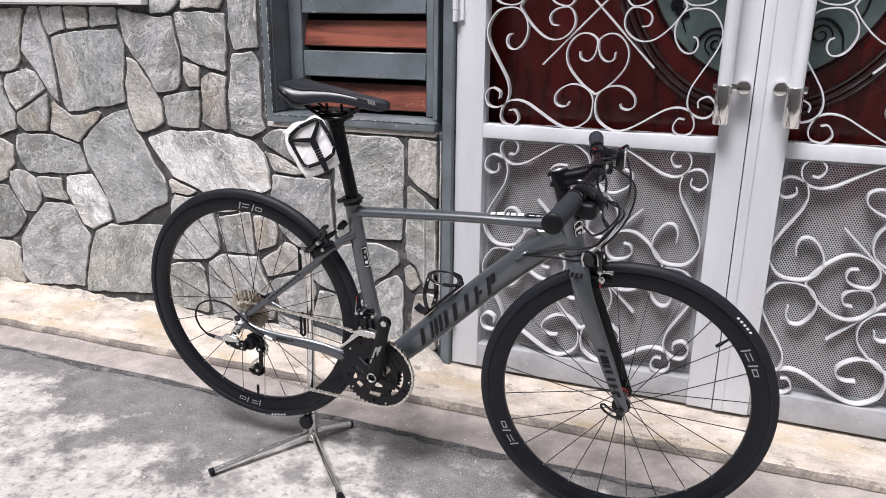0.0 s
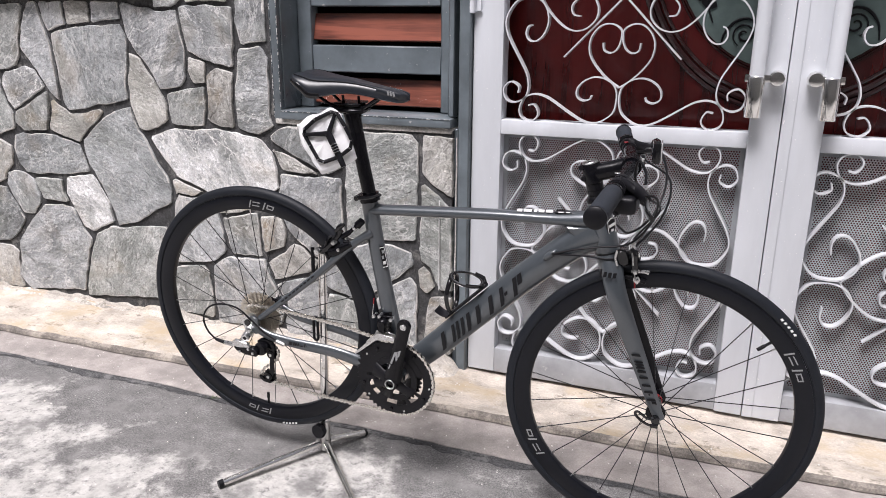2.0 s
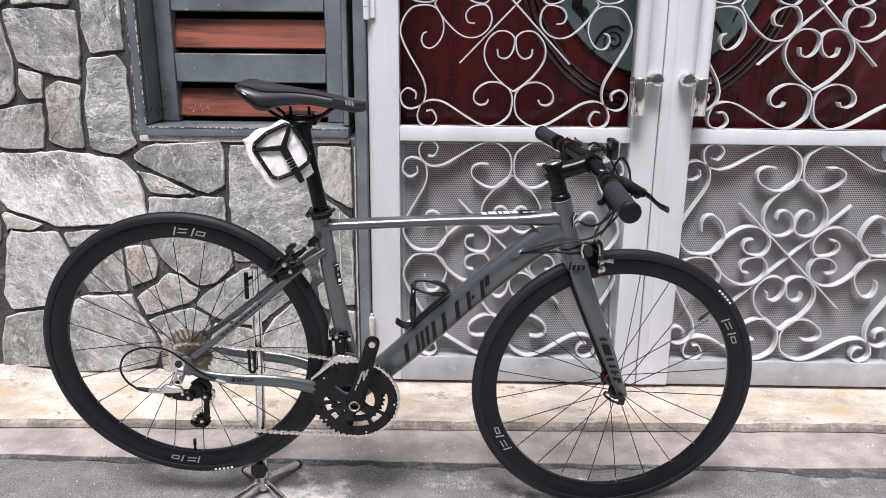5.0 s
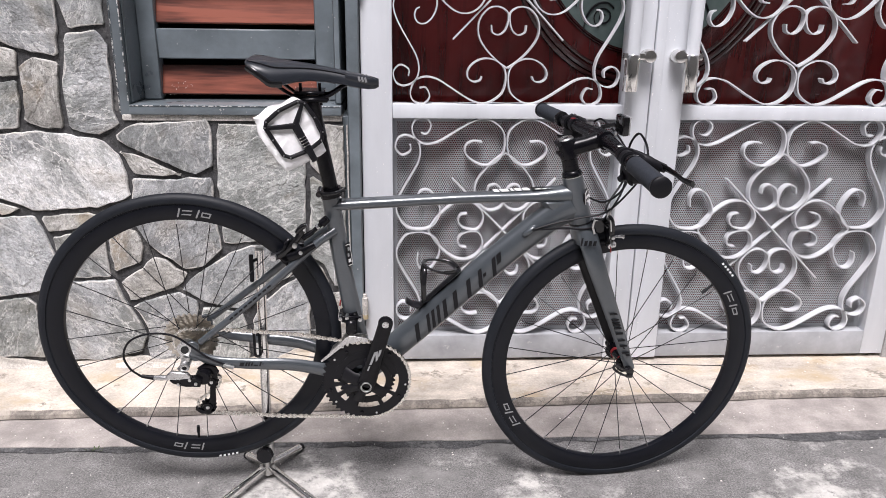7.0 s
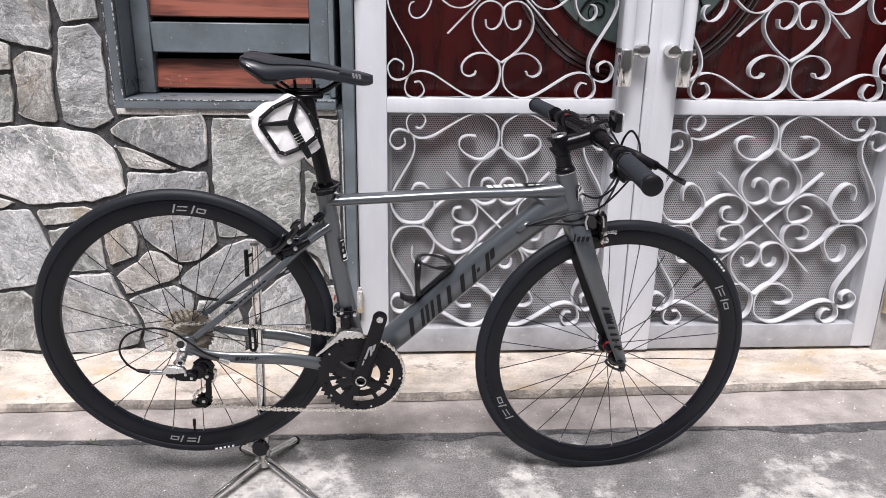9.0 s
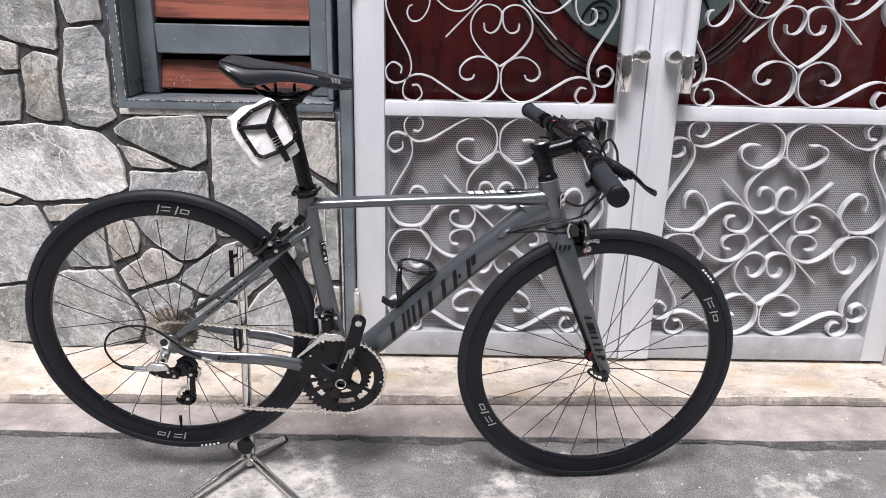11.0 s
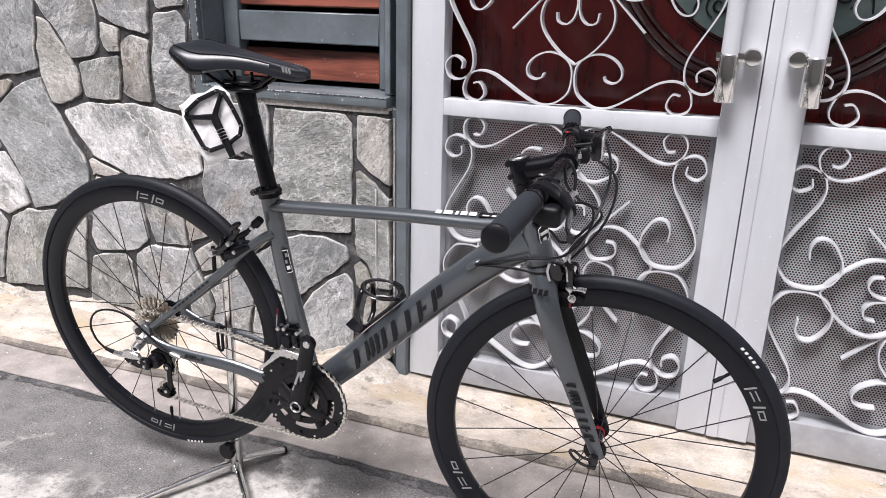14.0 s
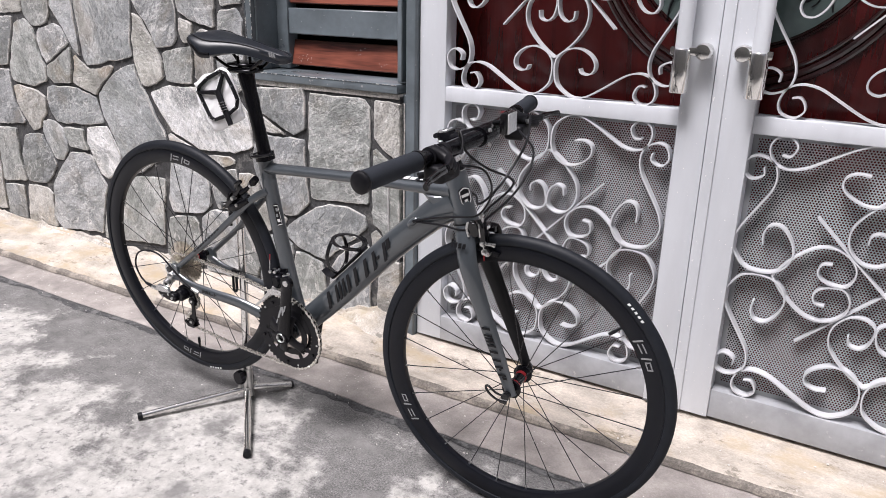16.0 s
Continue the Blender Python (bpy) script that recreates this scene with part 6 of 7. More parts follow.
def crumpled(outline, y0, y1):
    """A soft bag: rings from the rim towards the middle, front and back, with folds."""
    fine = []
    for i, (x, z) in enumerate(outline):
        nx, nz = outline[(i + 1) % len(outline)]
        fine += [(x + (nx - x) * k / 8, z + (nz - z) * k / 8) for k in range(8)]
    n, bm = len(fine), bmesh.new()
    cx, cz = sum(x for x, _ in fine) / n, sum(z for _, z in fine) / n
    rings = []
    for k, y in ((0.0, y1), (0.0, y0 + 0.010), (0.05, y0 + 0.003), (0.16, y0), (0.32, y0), (0.52, y0), (0.74, y0)):
        ring = []
        for x, z in fine:
            p = Vector((x + (cx - x) * k, y, z + (cz - z) * k))
            fold = abs(noise.noise(p * 38 + Vector((2, 7, 1)))) * 0.006 + noise.noise(p * 16) * 0.003
            ring.append(bm.verts.new(p + Vector((0.4 * noise.noise(p * 45) * 0.008, fold if k else 0, 0.004 * noise.noise(p * 40 + Vector((5, 0, 3)))))))
        rings.append(ring)
    for a, b in zip(rings, rings[1:]):
        for k in range(n):
            bm.faces.new((a[k], a[(k + 1) % n], b[(k + 1) % n], b[k]))
    bm.faces.new(rings[0])
    mid = bm.verts.new((cx, y0, cz))
    for k in range(n):
        bm.faces.new((rings[-1][k], rings[-1][(k + 1) % n], mid))
    return bm


part("wrap", crumpled([(-0.046, 0.069), (-0.004, 0.072), (0.042, 0.066), (0.058, 0.046), (0.055, 0.0), (0.048, -0.054), (0.010, -0.060), (-0.041, -0.055), (-0.050, -0.020), (-0.053, 0.030)], -0.010, 0.006), WRAP, pack, "crumpled white plastic wrap", 50)
edge_path = [(x + 0.011, z + 0.003) for x, z in ((-0.038, 0.047), (-0.006, 0.055), (0.036, 0.054), (0.046, 0.045), (0.050, 0.012), (0.0506, -0.020), (0.040, -0.034), (0.008, -0.040), (-0.030, -0.036), (-0.040, -0.026), (-0.043, 0.010), (-0.045, 0.038))]
part("pedal_cage", tube([(x, -0.0130, z) for x, z in edge_path], [(0.0044, 0.004)] * len(edge_path), 8, closed=True), MATT, pack, "black pedal cage")
for p in ((0.052, 0.049), (-0.032, 0.039)):
    part("pedal_arm", tube([(0.0196, -0.0150, 0.0177), (p[0], -0.0135, p[1])], [(0.0062, 0.004), (0.0036, 0.004)], 8), MATT, pack)
part("pedal_axle", tube([(0.0196, -0.0155, 0.021), (0.0205, -0.017, -0.031), (0.0208, -0.018, -0.061)], [(0.0085, 0.005), (0.0075, 0.006), (0.0062, 0.006)], 10), MATT, pack)
for k in range(4):
    part("axle_ring", tube([(0.0202, -0.0172, -0.007 - 0.0060 * k), (0.0202, -0.0172, -0.0088 - 0.0060 * k)], 0.0086, 10), CHROME, pack)
for x, z in edge_path:
    part("pin", tube([(x, -0.015, z), (x, -0.0200, z)], 0.0018, 6), SILVER, pack)

# ---- display stand under the rear wheel ----
stand = base("bicycle_stand", pose(-1.020, 1.622, 0), "chrome folding bicycle stand with four legs holding the rear wheel up", "stand")
part("stand_post", tube([(0.002, 0, 0.035), (0.012, 0.008, 0.600)], 0.0115, 18), CHROME, stand)
part("post_cap", tube([(0.012, 0.008, 0.598), (0.012, 0.008, 0.604)], [0.0122, 0.010], 16), STEEL, stand)
part("stand_hub", join(tube([(0.001, 0, 0.050), (0.002, 0, 0.098)], 0.0150, 18), tube([(0, 0, 0.012), (0, 0, 0.052)], [0.016, 0.0150], 14)), STEEL, stand, "steel collar round the post")
lobes = [((0.0185 + 0.0028 * math.cos(7 * a)) * math.cos(a), (0.0185 + 0.0028 * math.cos(7 * a)) * math.sin(a)) for a in [2 * math.pi * k / 56 for k in range(56)]]
part("knob", turned(join(plate(lobes, -0.036, -0.020, 0.002), tube([(0, -0.020, 0), (0, 0, 0)], 0.006, 10)), pose(0.003, 0, 0.080, 0, 0, -6)), MATT, stand, "black lobed clamp knob")
for x, y in ((-0.163, -0.248), (0.211, -0.216), (0.067, 0.112), (-0.068, 0.078)):
    d = Vector((x, y, 0)).normalized() * 0.014
    leg = part("stand_leg", tube([(d.x, d.y, 0.032), (x, y, 0.012)], 0.0088, 14), CHROME, stand)
    part("leg_bolt", tube([(d.x * 1.6, d.y * 1.6, 0.036), (d.x * 1.6, d.y * 1.6, 0.046)], 0.0045, 8), STEEL, leg)
    part("end_cap", tube([(x * 0.97, y * 0.97, 0.0125), (x * 1.012, y * 1.012, 0.0118)], 0.0102, 14), MATT, leg)
part("hook_bar", join(tube([(-0.005, -0.013, 0.528), (-0.004, -0.013, 0.592)], [(0.0052, 0.004)] * 2, 10), tube([(-0.004, -0.013, 0.575), (0.010, 0.004, 0.578)], 0.004, 8)), MATT, stand, "black hook bar")
loop = [(-0.003 + 0.0062 * math.cos(a), -0.016, 0.373 + (0.024 if math.sin(a) > 0 else -0.024) + 0.0085 * math.sin(a)) for a in [2 * math.pi * (k + 0.5) / 20 for k in range(20)]]
part("support_hook", join(tube(loop, 0.0036, 8, closed=True), tube([(-0.003, -0.014, 0.395), (0.006, 0.0, 0.396)], 0.0035, 8)), MATT, stand, "black rubber loop on the post")

# ---- stones of the wall ----
def rounded(poly, cut=0.018):
    out = []
    for i, (x, z) in enumerate(poly):
        (ax, az), (bx, bz) = poly[i - 1], poly[(i + 1) % len(poly)]
        for qx, qz in ((ax, az), (bx, bz)):
            out.append((x + (qx - x) * cut, z + (qz - z) * cut))
    return out


STONE_PLAN = []
JOINT = 0.0125
KEEP_OUT = [[(-1.482, 0.815), (-0.80, 0.815), (-0.80, 2.4), (-1.482, 2.4)], [(-0.843, -0.5), (-0.80, -0.5), (-0.80, 2.4), (-0.843, 2.4)]]


def stone(tone, *corners):
    """Plans one facing stone of the wall: its tone and its corners (x, z)."""
    area = sum(a[0] * b[1] - b[0] * a[1] for a, b in zip(corners, corners[1:] + corners[:1]))
    STONE_PLAN.append((tone, list(corners) if area > 0 else list(corners)[::-1]))


def reach(x, z, poly):
    """How far a point lies from an outline; below nought inside it."""
    best, inside = 9.0, False
    for (ax, az), (bx, bz) in zip(poly, poly[1:] + poly[:1]):
        dx, dz = bx - ax, bz - az
        t = max(0.0, min(1.0, ((x - ax) * dx + (z - az) * dz) / (dx * dx + dz * dz or 1)))
        best = min(best, math.hypot(ax + t * dx - x, az + t * dz - z))
        if (az > z) != (bz > z) and x < ax + (z - az) / (bz - az) * dx:
            inside = not inside
    return -best if inside else best


def settled(corners, others):
    """The outline with cut corners, each stretch moved until the joint to its neighbours is even."""
    line, full = rounded(corners), []
    for i, (x, z) in enumerate(line):
        nx, nz = line[(i + 1) % len(line)]
        cuts = max(1, int(math.hypot(nx - x, nz - z) / 0.016))
        full += [(x + (nx - x) * k / cuts, z + (nz - z) * k / cuts) for k in range(cuts)]
    lo_x, hi_x = min(x for x, _ in full) - 0.06, max(x for x, _ in full) + 0.06
    lo_z, hi_z = min(z for _, z in full) - 0.06, max(z for _, z in full) + 0.06
    near = [p for p in others if max(x for x, _ in p) > lo_x and min(x for x, _ in p) < hi_x and max(z for _, z in p) > lo_z and min(z for _, z in p) < hi_z]
    n, moves = len(full), []
    for x, z in full:
        gap = min([reach(x, z, p) for p in near] + [2 * reach(x, z, p) for p in KEEP_OUT] + [0.060])
        moves.append(max(-0.010, min(0.007, (gap - JOINT) / 2)) if gap < 0.055 else 0.004)
    out = []
    for i, (x, z) in enumerate(full):
        (ax, az), (bx, bz) = full[i - 1], full[(i + 1) % n]
        d = math.hypot(bx - ax, bz - az) or 1
        move = (moves[i - 1] + 2 * moves[i] + moves[(i + 1) % n]) / 4
        move += noise.noise(Vector((x * 26, z * 26, 2.0 + corners[0][0]))) * 0.004 + noise.noise(Vector((x * 95, z * 95, corners[0][1]))) * 0.003
        out.append((x + (bz - az) / d * move, z - (bx - ax) / d * move))
    return out


def lay(tone, full):
    """One facing stone with that outline: a proud, uneven face with broken edges."""
    cx, cz = sum(x for x, _ in full) / len(full), sum(z for _, z in full) / len(full)
    size = min(max(abs(x - cx) for x, _ in full), max(abs(z - cz) for _, z in full))
    proud = 0.013 + 0.008 * abs(noise.noise(Vector((cx * 7, cz * 7, 1))))
    bm, rings = bmesh.new(), []
    for inset, depth, rough in ((0.0, -0.018, 0), (0.0004, 0.80 * proud, 0.002), (0.0026, 1.0 * proud, 0.003), (-1, 1.01 * proud, 0.003), (min(0.30 * size, 0.03), 1.03 * proud, 0.003), (min(0.5 * size, 0.07), 1.05 * proud, 0.005)):
        ring_v = []
        for x, z in full:
            d = math.hypot(x - cx, z - cz) or 1
            rim = 0.0034 + 0.010 * max(0.0, noise.noise(Vector((x * 14, z * 14, 9.1)))) + 0.003 * abs(noise.noise(Vector((x * 90, z * 90, 1.3))))
            k = (d - (inset if inset >= 0 else rim)) / d
            px, pz = cx + (x - cx) * k, cz + (z - cz) * k
            ring_v.append(bm.verts.new((px - cx, -depth + noise.noise(Vector((px * 14, pz * 14, 4))) * rough, pz - cz)))
        rings.append(ring_v)
    n = len(full)
    for level, (a, b) in enumerate(zip(rings, rings[1:])):
        for k in range(n):
            fc = bm.faces.new((a[k], a[(k + 1) % n], b[(k + 1) % n], b[k]))
            x, z = full[k]
            fc.material_index = int(level in (1, 2) and noise.noise(Vector((x * 11, z * 11, 7.7))) > -0.05)
    mid = bm.verts.new((0, -1.05 * proud, 0))
    for k in range(n):
        bm.faces.new((rings[-1][k], rings[-1][(k + 1) % n], mid))
    ob = part("stone", bm, [STONE[tone], CHIP], wall, smooth=24)
    ob.matrix_basis = pose(cx, 2.160, cz)


stone("slate", (-2.76, 1.19), (-2.535, 1.19), (-2.565, 1.09), (-2.575, 1.02), (-2.60, 0.974), (-2.646, 0.957), (-2.696, 0.961), (-2.743, 1.009))
stone("grey", (-2.489, 1.195), (-2.461, 1.195), (-2.431, 1.099), (-2.407, 1.022), (-2.404, 0.918), (-2.4, 0.851), (-2.462, 0.916), (-2.505, 0.988), (-2.558, 1.043), (-2.532, 1.112))
stone("grey", (-2.436, 1.195), (-2.339, 1.195), (-2.332, 1.125), (-2.409, 1.1), (-2.424, 1.134))
stone("tan", (-2.318, 1.195), (-2.218, 1.195), (-2.218, 1.137), (-2.315, 1.125))
stone("grey", (-2.2, 1.195), (-2.081, 1.195), (-2.081, 1.144), (-2.2, 1.135))
stone("dark", (-2.399, 1.094), (-2.285, 1.11), (-2.084, 1.125), (-2.065, 1.08), (-2.058, 1.002), (-2.079, 0.931), (-2.082, 0.874), (-2.165, 0.856), (-2.36, 0.821), (-2.387, 0.856), (-2.389, 0.95), (-2.396, 1.033))
stone("white", (-2.655, 0.952), (-2.554, 0.966), (-2.512, 0.957), (-2.471, 0.901), (-2.53, 0.866), (-2.638, 0.811), (-2.67, 0.842), (-2.689, 0.896))
stone("slate", (-2.628, 0.8), (-2.463, 0.882), (-2.458, 0.831), (-2.484, 0.742), (-2.596, 0.735), (-2.637, 0.76))
stone("tan", (-2.44, 0.849), (-2.407, 0.829), (-2.355, 0.802), (-2.283, 0.806), (-2.218, 0.83), (-2.204, 0.821), (-2.262, 0.767), (-2.329, 0.708), (-2.397, 0.726), (-2.467, 0.743))
stone("dark", (-2.308, 0.714), (-2.249, 0.763), (-2.188, 0.801), (-2.074, 0.84), (-2.062, 0.799), (-2.024, 0.729), (-1.982, 0.648), (-1.942, 0.598), (-1.923, 0.557), (-1.937, 0.512), (-2.006, 0.473), (-2.108, 0.422), (-2.188, 0.393), (-2.201, 0.453), (-2.239, 0.535), (-2.268, 0.599), (-2.291, 0.628), (-2.306, 0.677))
stone("dark", (-2.654, 0.709), (-2.485, 0.725), (-2.34, 0.69), (-2.322, 0.632), (-2.308, 0.596), (-2.424, 0.582), (-2.622, 0.57), (-2.651, 0.607), (-2.67, 0.663))
stone("white", (-2.414, 0.558), (-2.294, 0.579), (-2.26, 0.542), (-2.226, 0.473), (-2.213, 0.411), (-2.316, 0.365), (-2.357, 0.379), (-2.39, 0.445), (-2.43, 0.499))
stone("slate", (-2.581, 0.543), (-2.451, 0.548), (-2.446, 0.509), (-2.43, 0.469), (-2.543, 0.477), (-2.57, 0.521))
stone("grey", (-2.732, 0.566), (-2.639, 0.562), (-2.597, 0.542), (-2.578, 0.485), (-2.579, 0.45), (-2.619, 0.406), (-2.672, 0.405), (-2.724, 0.46), (-2.743, 0.518))
stone("grey", (-2.557, 0.436), (-2.464, 0.445), (-2.412, 0.436), (-2.374, 0.365), (-2.343, 0.322), (-2.368, 0.247), (-2.409, 0.113), (-2.692, 0.08), (-2.765, 0.122), (-2.715, 0.279), (-2.631, 0.373))
stone("slate", (-2.298, 0.35), (-2.226, 0.386), (-2.098, 0.396), (-1.966, 0.406), (-1.994, 0.248), (-2.008, 0.134), (-2.385, 0.091), (-2.371, 0.174), (-2.336, 0.275))
stone("slate", (-2.827, 0.961), (-2.76, 0.979), (-2.707, 0.948), (-2.689, 0.905), (-2.675, 0.846), (-2.655, 0.79), (-2.65, 0.744), (-2.752, 0.712), (-2.837, 0.71), (-2.896, 0.725), (-2.909, 0.785), (-2.859, 0.894))
stone("grey", (-3.015, 0.977), (-2.85, 0.988), (-2.848, 0.953), (-2.885, 0.882), (-2.925, 0.791), (-3.078, 0.781))
stone("tan", (-2.905, 0.695), (-2.846, 0.702), (-2.758, 0.69), (-2.685, 0.665), (-2.70, 0.596), (-2.739, 0.531), (-2.807, 0.511), (-2.856, 0.568), (-2.904, 0.626))
stone("dark", (-2.881, 0.477), (-2.748, 0.498), (-2.70, 0.418), (-2.68, 0.376), (-2.72, 0.32), (-2.78, 0.28), (-2.904, 0.27), (-2.931, 0.381))
stone("tan", (-2.92, 0.24), (-2.79, 0.25), (-2.735, 0.23), (-2.74, 0.08), (-2.95, 0.07))
stone("grey", (-3.09, 0.75), (-2.93, 0.76), (-2.925, 0.69), (-2.92, 0.62), (-2.87, 0.54), (-3.08, 0.52))
stone("slate", (-3.10, 0.49), (-2.95, 0.50), (-2.95, 0.38), (-2.93, 0.27), (-3.10, 0.25))
stone("dark", (-3.12, 0.22), (-2.97, 0.23), (-2.975, 0.08), (-3.12, 0.07))
stone("tan", (-3.00, 1.19), (-2.79, 1.19), (-2.77, 1.02), (-2.84, 1.01), (-3.02, 1.00))
stone("dark", (-3.28, 1.15), (-3.06, 1.16), (-3.07, 0.82), (-3.26, 0.83))
stone("grey", (-3.26, 0.78), (-3.12, 0.79), (-3.13, 0.50), (-3.24, 0.48))
stone("tan", (-3.24, 0.45), (-3.13, 0.46), (-3.13, 0.10), (-3.24, 0.09))
# lighter tone here stands for stronger sky light high on the wall
stone("grey", (-2.06, 1.19), (-1.93, 1.17), (-1.84, 1.17), (-1.83, 1.11), (-1.81, 1.04), (-1.82, 0.96), (-1.85, 0.93), (-1.93, 0.91), (-1.96, 0.96), (-2.02, 1.05), (-2.05, 1.1))
# toned up in the same way for the light
stone("grey", (-1.82, 1.18), (-1.71, 1.19), (-1.62, 1.18), (-1.62, 1.08), (-1.63, 1), (-1.69, 1.01), (-1.8, 1.04), (-1.81, 1.11))
stone("grey", (-1.91, 1.24), (-1.79, 1.24), (-1.84, 1.19), (-1.88, 1.18), (-1.92, 1.18))
stone("tan", (-1.78, 1.24), (-1.62, 1.24), (-1.64, 1.2), (-1.79, 1.2))
# this stone and the next: grey instead of dark, again for the light
stone("grey", (-1.59, 1.28), (-1.48, 1.28), (-1.48, 1.14), (-1.49, 1.08), (-1.58, 1.07), (-1.6, 1.14))
stone("grey", (-1.59, 1.05), (-1.52, 1.06), (-1.49, 1.02), (-1.49, 0.9), (-1.48, 0.81), (-1.54, 0.78), (-1.61, 0.8), (-1.62, 0.91), (-1.6, 1))
stone("tan", (-1.8, 1.02), (-1.74, 1), (-1.74, 0.94), (-1.78, 0.94), (-1.81, 0.98))
stone("tan", (-1.73, 0.96), (-1.69, 0.98), (-1.63, 0.97), (-1.64, 0.88), (-1.64, 0.8), (-1.69, 0.8), (-1.74, 0.82), (-1.73, 0.9))
stone("slate", (-1.9, 0.89), (-1.82, 0.91), (-1.75, 0.92), (-1.74, 0.85), (-1.76, 0.8), (-1.81, 0.79), (-1.89, 0.8), (-1.9, 0.84))
stone("tan", (-2.05, 1.03), (-2.01, 1.01), (-1.95, 0.94), (-1.93, 0.89), (-1.91, 0.86), (-1.91, 0.81), (-2, 0.77), (-2.04, 0.77), (-2.06, 0.83), (-2.07, 0.93))
stone("white", (-1.99, 0.74), (-1.89, 0.77), (-1.72, 0.78), (-1.55, 0.76), (-1.49, 0.72), (-1.47, 0.6), (-1.57, 0.57), (-1.76, 0.56), (-1.89, 0.61), (-1.94, 0.68))
stone("tan", (-1.91, 0.59), (-1.79, 0.56), (-1.84, 0.53), (-1.91, 0.54))
stone("tan", (-1.73, 0.53), (-1.6, 0.54), (-1.57, 0.53), (-1.65, 0.5), (-1.72, 0.49))
stone("grey", (-1.9, 0.55), (-1.76, 0.53), (-1.735, 0.49), (-1.714, 0.42), (-1.709, 0.356), (-1.766, 0.312), (-1.822, 0.299), (-1.926, 0.289), (-1.94, 0.336), (-1.925, 0.42))
stone("slate", (-1.95, 0.25), (-1.916, 0.264), (-1.814, 0.279), (-1.796, 0.259), (-1.789, 0.192), (-1.788, 0.09), (-1.98, 0.09), (-1.975, 0.18))
stone("dark", (-1.71, 0.47), (-1.57, 0.5), (-1.56, 0.46), (-1.56, 0.35), (-1.68, 0.34), (-1.7, 0.42))
stone("tan", (-1.55, 0.49), (-1.47, 0.49), (-1.46, 0.44), (-1.47, 0.4), (-1.54, 0.37), (-1.55, 0.42))
stone("dark", (-1.49, 0.77), (-1.42, 0.82), (-1.23, 0.83), (-1.23, 0.69), (-1.28, 0.66), (-1.35, 0.69))
stone("tan", (-1.49, 0.73), (-1.36, 0.68), (-1.32, 0.66), (-1.37, 0.655), (-1.45, 0.67))
stone("grey", (-1.46, 0.645), (-1.375, 0.648), (-1.30, 0.655), (-1.24, 0.65), (-1.23, 0.53), (-1.225, 0.44), (-1.28, 0.383), (-1.335, 0.378), (-1.385, 0.412), (-1.43, 0.46), (-1.462, 0.50), (-1.47, 0.57))
stone("tan", (-1.532, 0.328), (-1.458, 0.369), (-1.424, 0.405), (-1.388, 0.399), (-1.366, 0.372), (-1.334, 0.358), (-1.352, 0.336), (-1.38, 0.309), (-1.441, 0.291), (-1.511, 0.269))
stone("grey", (-1.501, 0.25), (-1.434, 0.278), (-1.361, 0.297), (-1.313, 0.267), (-1.306, 0.233), (-1.33, 0.158), (-1.342, 0.08), (-1.456, 0.072), (-1.471, 0.121), (-1.46, 0.159), (-1.476, 0.203))
stone("dark", (-1.35, 0.303), (-1.292, 0.357), (-1.212, 0.407), (-1.131, 0.441), (-1.07, 0.444), (-0.993, 0.422), (-0.985, 0.391), (-1.04, 0.341), (-1.164, 0.247), (-1.229, 0.253), (-1.302, 0.276))
stone("slate", (-1.293, 0.243), (-1.237, 0.236), (-1.183, 0.219), (-1.172, 0.184), (-1.161, 0.087), (-1.181, 0.048), (-1.318, 0.054), (-1.33, 0.119))
stone("grey", (-1.757, 0.286), (-1.724, 0.308), (-1.682, 0.334), (-1.544, 0.337), (-1.508, 0.245), (-1.478, 0.184), (-1.47, 0.15), (-1.493, 0.108), (-1.593, 0.078), (-1.755, 0.08), (-1.762, 0.197))
stone("slate", (-1.205, 0.812), (-1.142, 0.814), (-1.044, 0.814), (-0.987, 0.808), (-0.966, 0.781), (-0.964, 0.74), (-0.97, 0.654), (-0.972, 0.568), (-0.977, 0.475), (-1.073, 0.466), (-1.157, 0.458), (-1.213, 0.456), (-1.213, 0.554), (-1.212, 0.663), (-1.210, 0.759))
stone("tan", (-0.942, 0.804), (-0.894, 0.806), (-0.848, 0.806), (-0.846, 0.718), (-0.848, 0.622), (-0.876, 0.642), (-0.913, 0.66), (-0.943, 0.695), (-0.943, 0.75))
stone("slate", (-0.946, 0.652), (-0.90, 0.618), (-0.849, 0.58), (-0.846, 0.452), (-0.847, 0.315), (-0.885, 0.318), (-0.90, 0.345), (-0.918, 0.385), (-0.948, 0.405), (-0.949, 0.465), (-0.948, 0.571))
stone("tan", (-0.958, 0.372), (-0.943, 0.384), (-0.925, 0.368), (-0.908, 0.326), (-0.935, 0.302), (-0.954, 0.318))
stone("tan", (-0.917, 0.280), (-0.849, 0.289), (-0.848, 0.20), (-0.85, 0.10), (-0.925, 0.07), (-0.934, 0.134), (-0.928, 0.21))
stone("grey", (-1.138, 0.20), (-1.10, 0.262), (-1.047, 0.308), (-0.992, 0.336), (-0.972, 0.318), (-0.972, 0.237), (-0.975, 0.156), (-0.98, 0.07), (-1.084, 0.06), (-1.140, 0.07))

for tone, corners in STONE_PLAN:
    lay(tone, settled(corners, [p for _, p in STONE_PLAN if p is not corners]))

# a thin run of white paint down one stone beside the window post
run = smooth_path([(-0.8865, 2.1395, 0.612), (-0.8875, 2.1395, 0.52), (-0.8868, 2.1395, 0.43), (-0.8872, 2.1395, 0.318)], 6)
part("paint_run", tube(run, [(0.0013, 0.0030)] * len(run), 6), WHITE, wall, "thin white run of paint")

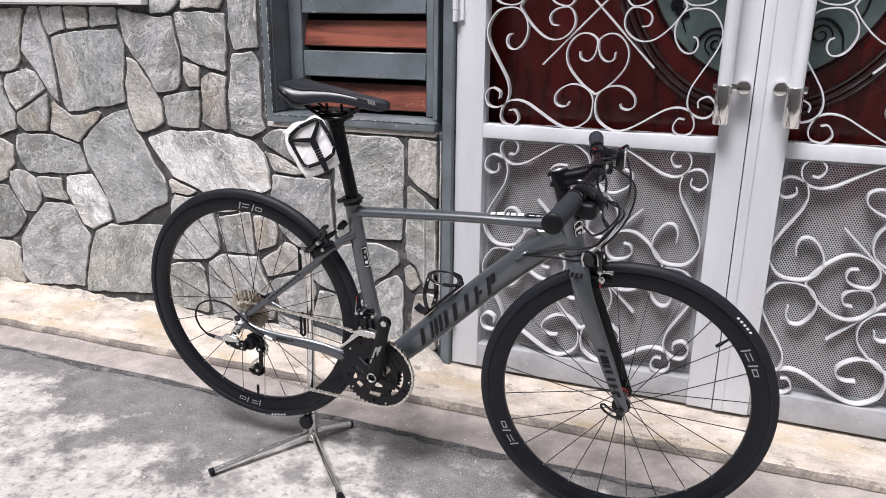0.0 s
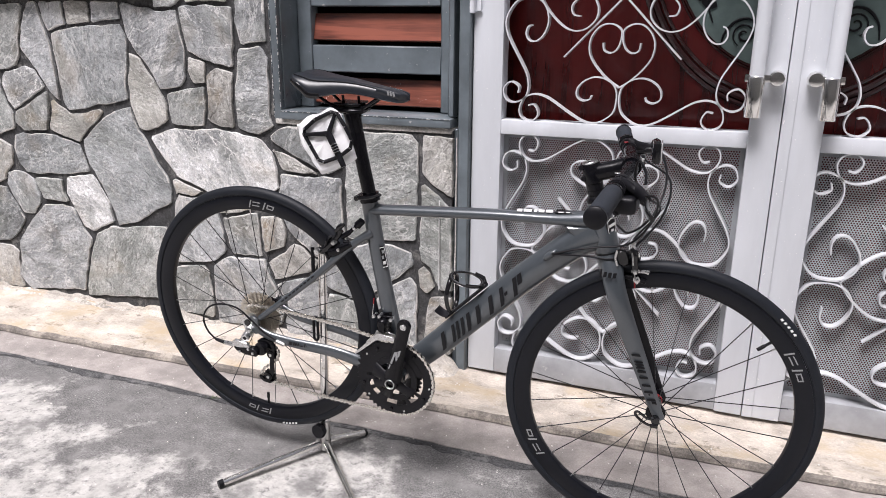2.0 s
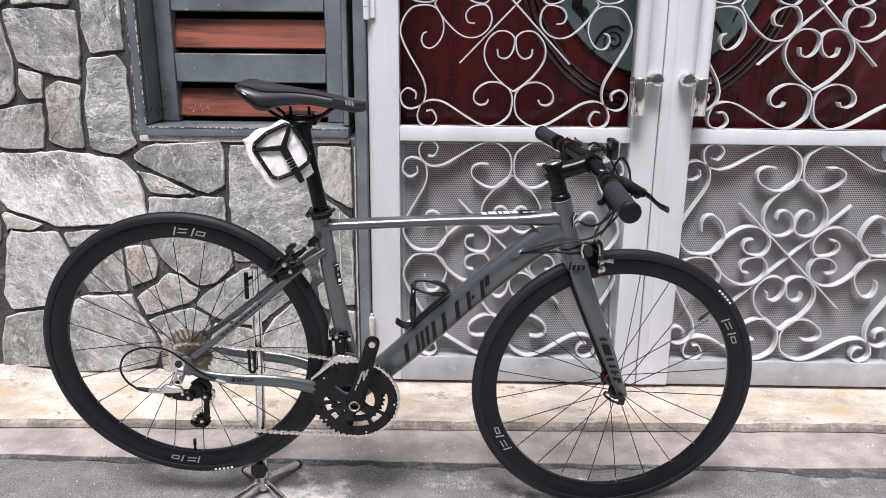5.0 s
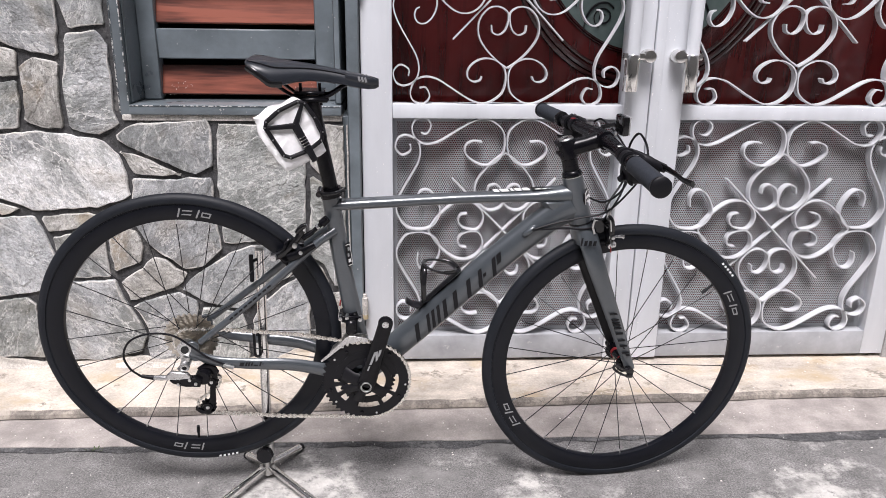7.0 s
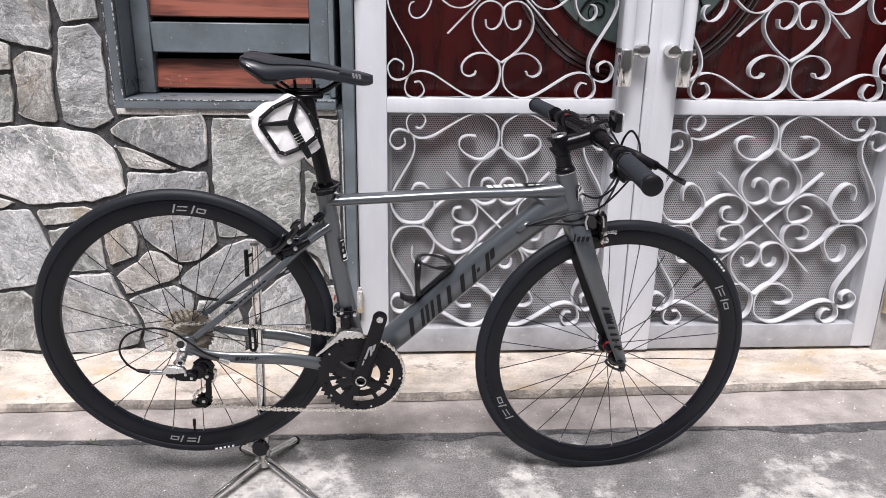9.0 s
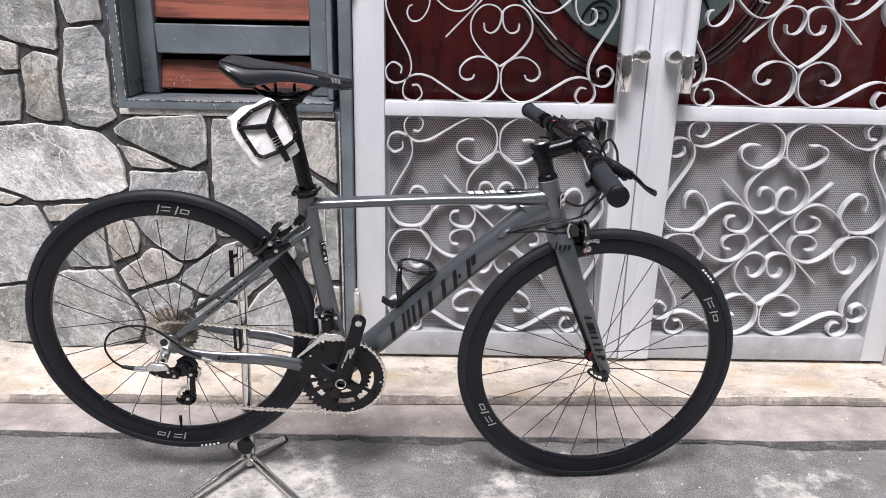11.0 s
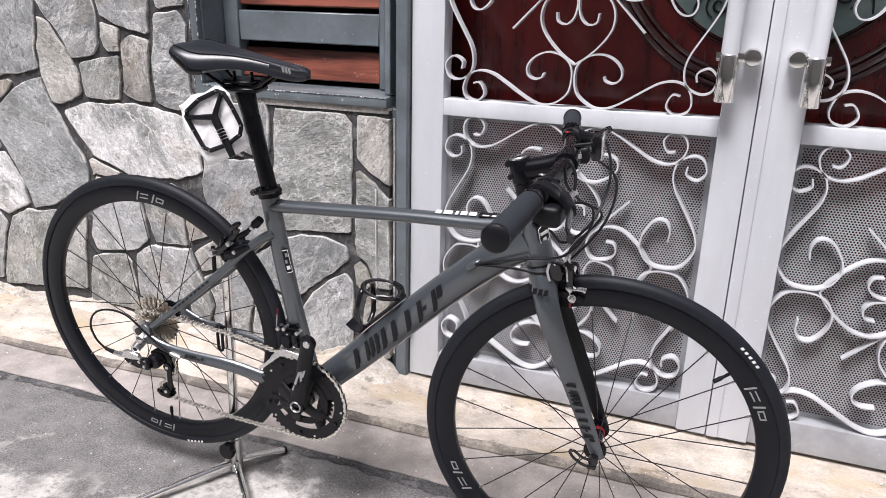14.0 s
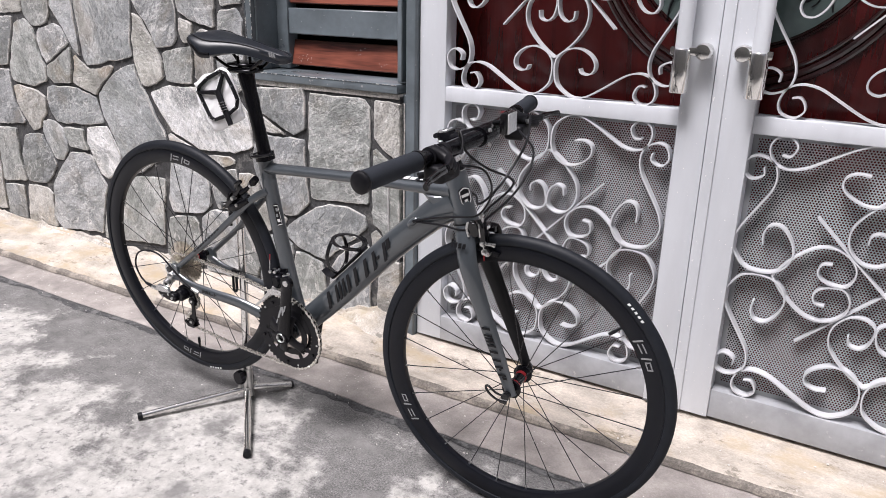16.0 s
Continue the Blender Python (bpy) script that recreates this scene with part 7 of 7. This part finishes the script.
# pale cement drawn up over the feet of the stones, thickest beside the window post
def fillet_top(x):
    mound = max(0.0, 1 - abs(x + 0.945) / 0.12) ** 0.5
    return 0.070 + 0.045 * mound + 0.030 * max(0.0, noise.noise(Vector((x * 6, 1.5, 0)))) + 0.016 * abs(noise.noise(Vector((x * 21, 4.5, 0)))) + 0.006 * noise.noise(Vector((x * 70, 2.5, 0)))


def fillet_row(x):
    h, bulge = fillet_top(x), 0.025 * max(0.0, 1 - abs(x + 0.945) / 0.14)
    row = [(2.156, h), (2.1425, h - 0.003), (2.139 + wobble(x, 30, 0.002), h - 0.014), (2.132 - bulge, 0.5 * h + 0.028), (2.112 - bulge, 0.052 + wobble(x, 14, 0.006)), (2.080 - bulge, 0.030)]
    low = max(0.0, min(1.0, (-0.805 - x) / 0.075)) ** 0.7
    return [(y, 0.024 + (z - 0.024) * low) for y, z in row]


strip("cement_fillet", fillet_row, [x for x in NEAR if x < -0.80], FILLET, "pale cement smeared over the feet of the wall stones", "cement")

# ---- small things on the ground ----
weed = base("weed", pose(-1.50, 1.752, 0.0), "small green weed in the joint of the road", "plant")
rng = random.Random(5)
for k in range(16):
    a, ln = rng.uniform(0, 6.28), rng.uniform(0.006, 0.016)
    d = Vector((math.cos(a), 0.5 * math.sin(a), 0.7)).normalized()
    w = Vector((-d.y, d.x, 0)).normalized() * ln * 0.16
    bm = bmesh.new()
    p = [Vector((rng.uniform(-0.02, 0.02), rng.uniform(-0.006, 0.006), 0)), None, None]
    v = [bm.verts.new(q) for q in (p[0], p[0] + d * ln * 0.5 + w, p[0] + d * ln + Vector((0, 0, -0.2 * ln)), p[0] + d * ln * 0.5 - w)]
    bm.faces.new(v)
    part("leaf", bm, LEAF, weed)

# crumbs of stone and cement scattered along the gutter and the road
verts, faces = [], []
for k in range(900):
    x = rng.uniform(-2.6, 1.2)
    y = rng.choice((rng.uniform(1.79, 1.93), rng.uniform(1.2, 1.78), rng.uniform(1.97, 2.14)))
    r, o = rng.uniform(0.0008, 0.0026), len(verts)
    z = 0.0015 if y < 1.95 else 0.026 + (y - 1.97) * 0.06
    n = 5
    for h, q in ((0, 1.0), (r * 0.8, 0.6)):
        for i in range(n):
            t = 2 * math.pi * i / n + k
            verts.append((x + q * r * math.cos(t) * (1 + 0.5 * math.sin(k)), y + q * r * math.sin(t), z + h))
    faces += [(o + i, o + (i + 1) % n, o + n + (i + 1) % n, o + n + i) for i in range(n)] + [tuple(range(o + n, o + 2 * n))]
me = bpy.data.meshes.new("grit")
me.from_pydata(verts, [], faces)
me.materials.append(GRIT)
tagged(new("grit", me), "pale crumbs of stone and cement on the ground", "grit", kind="stuff")
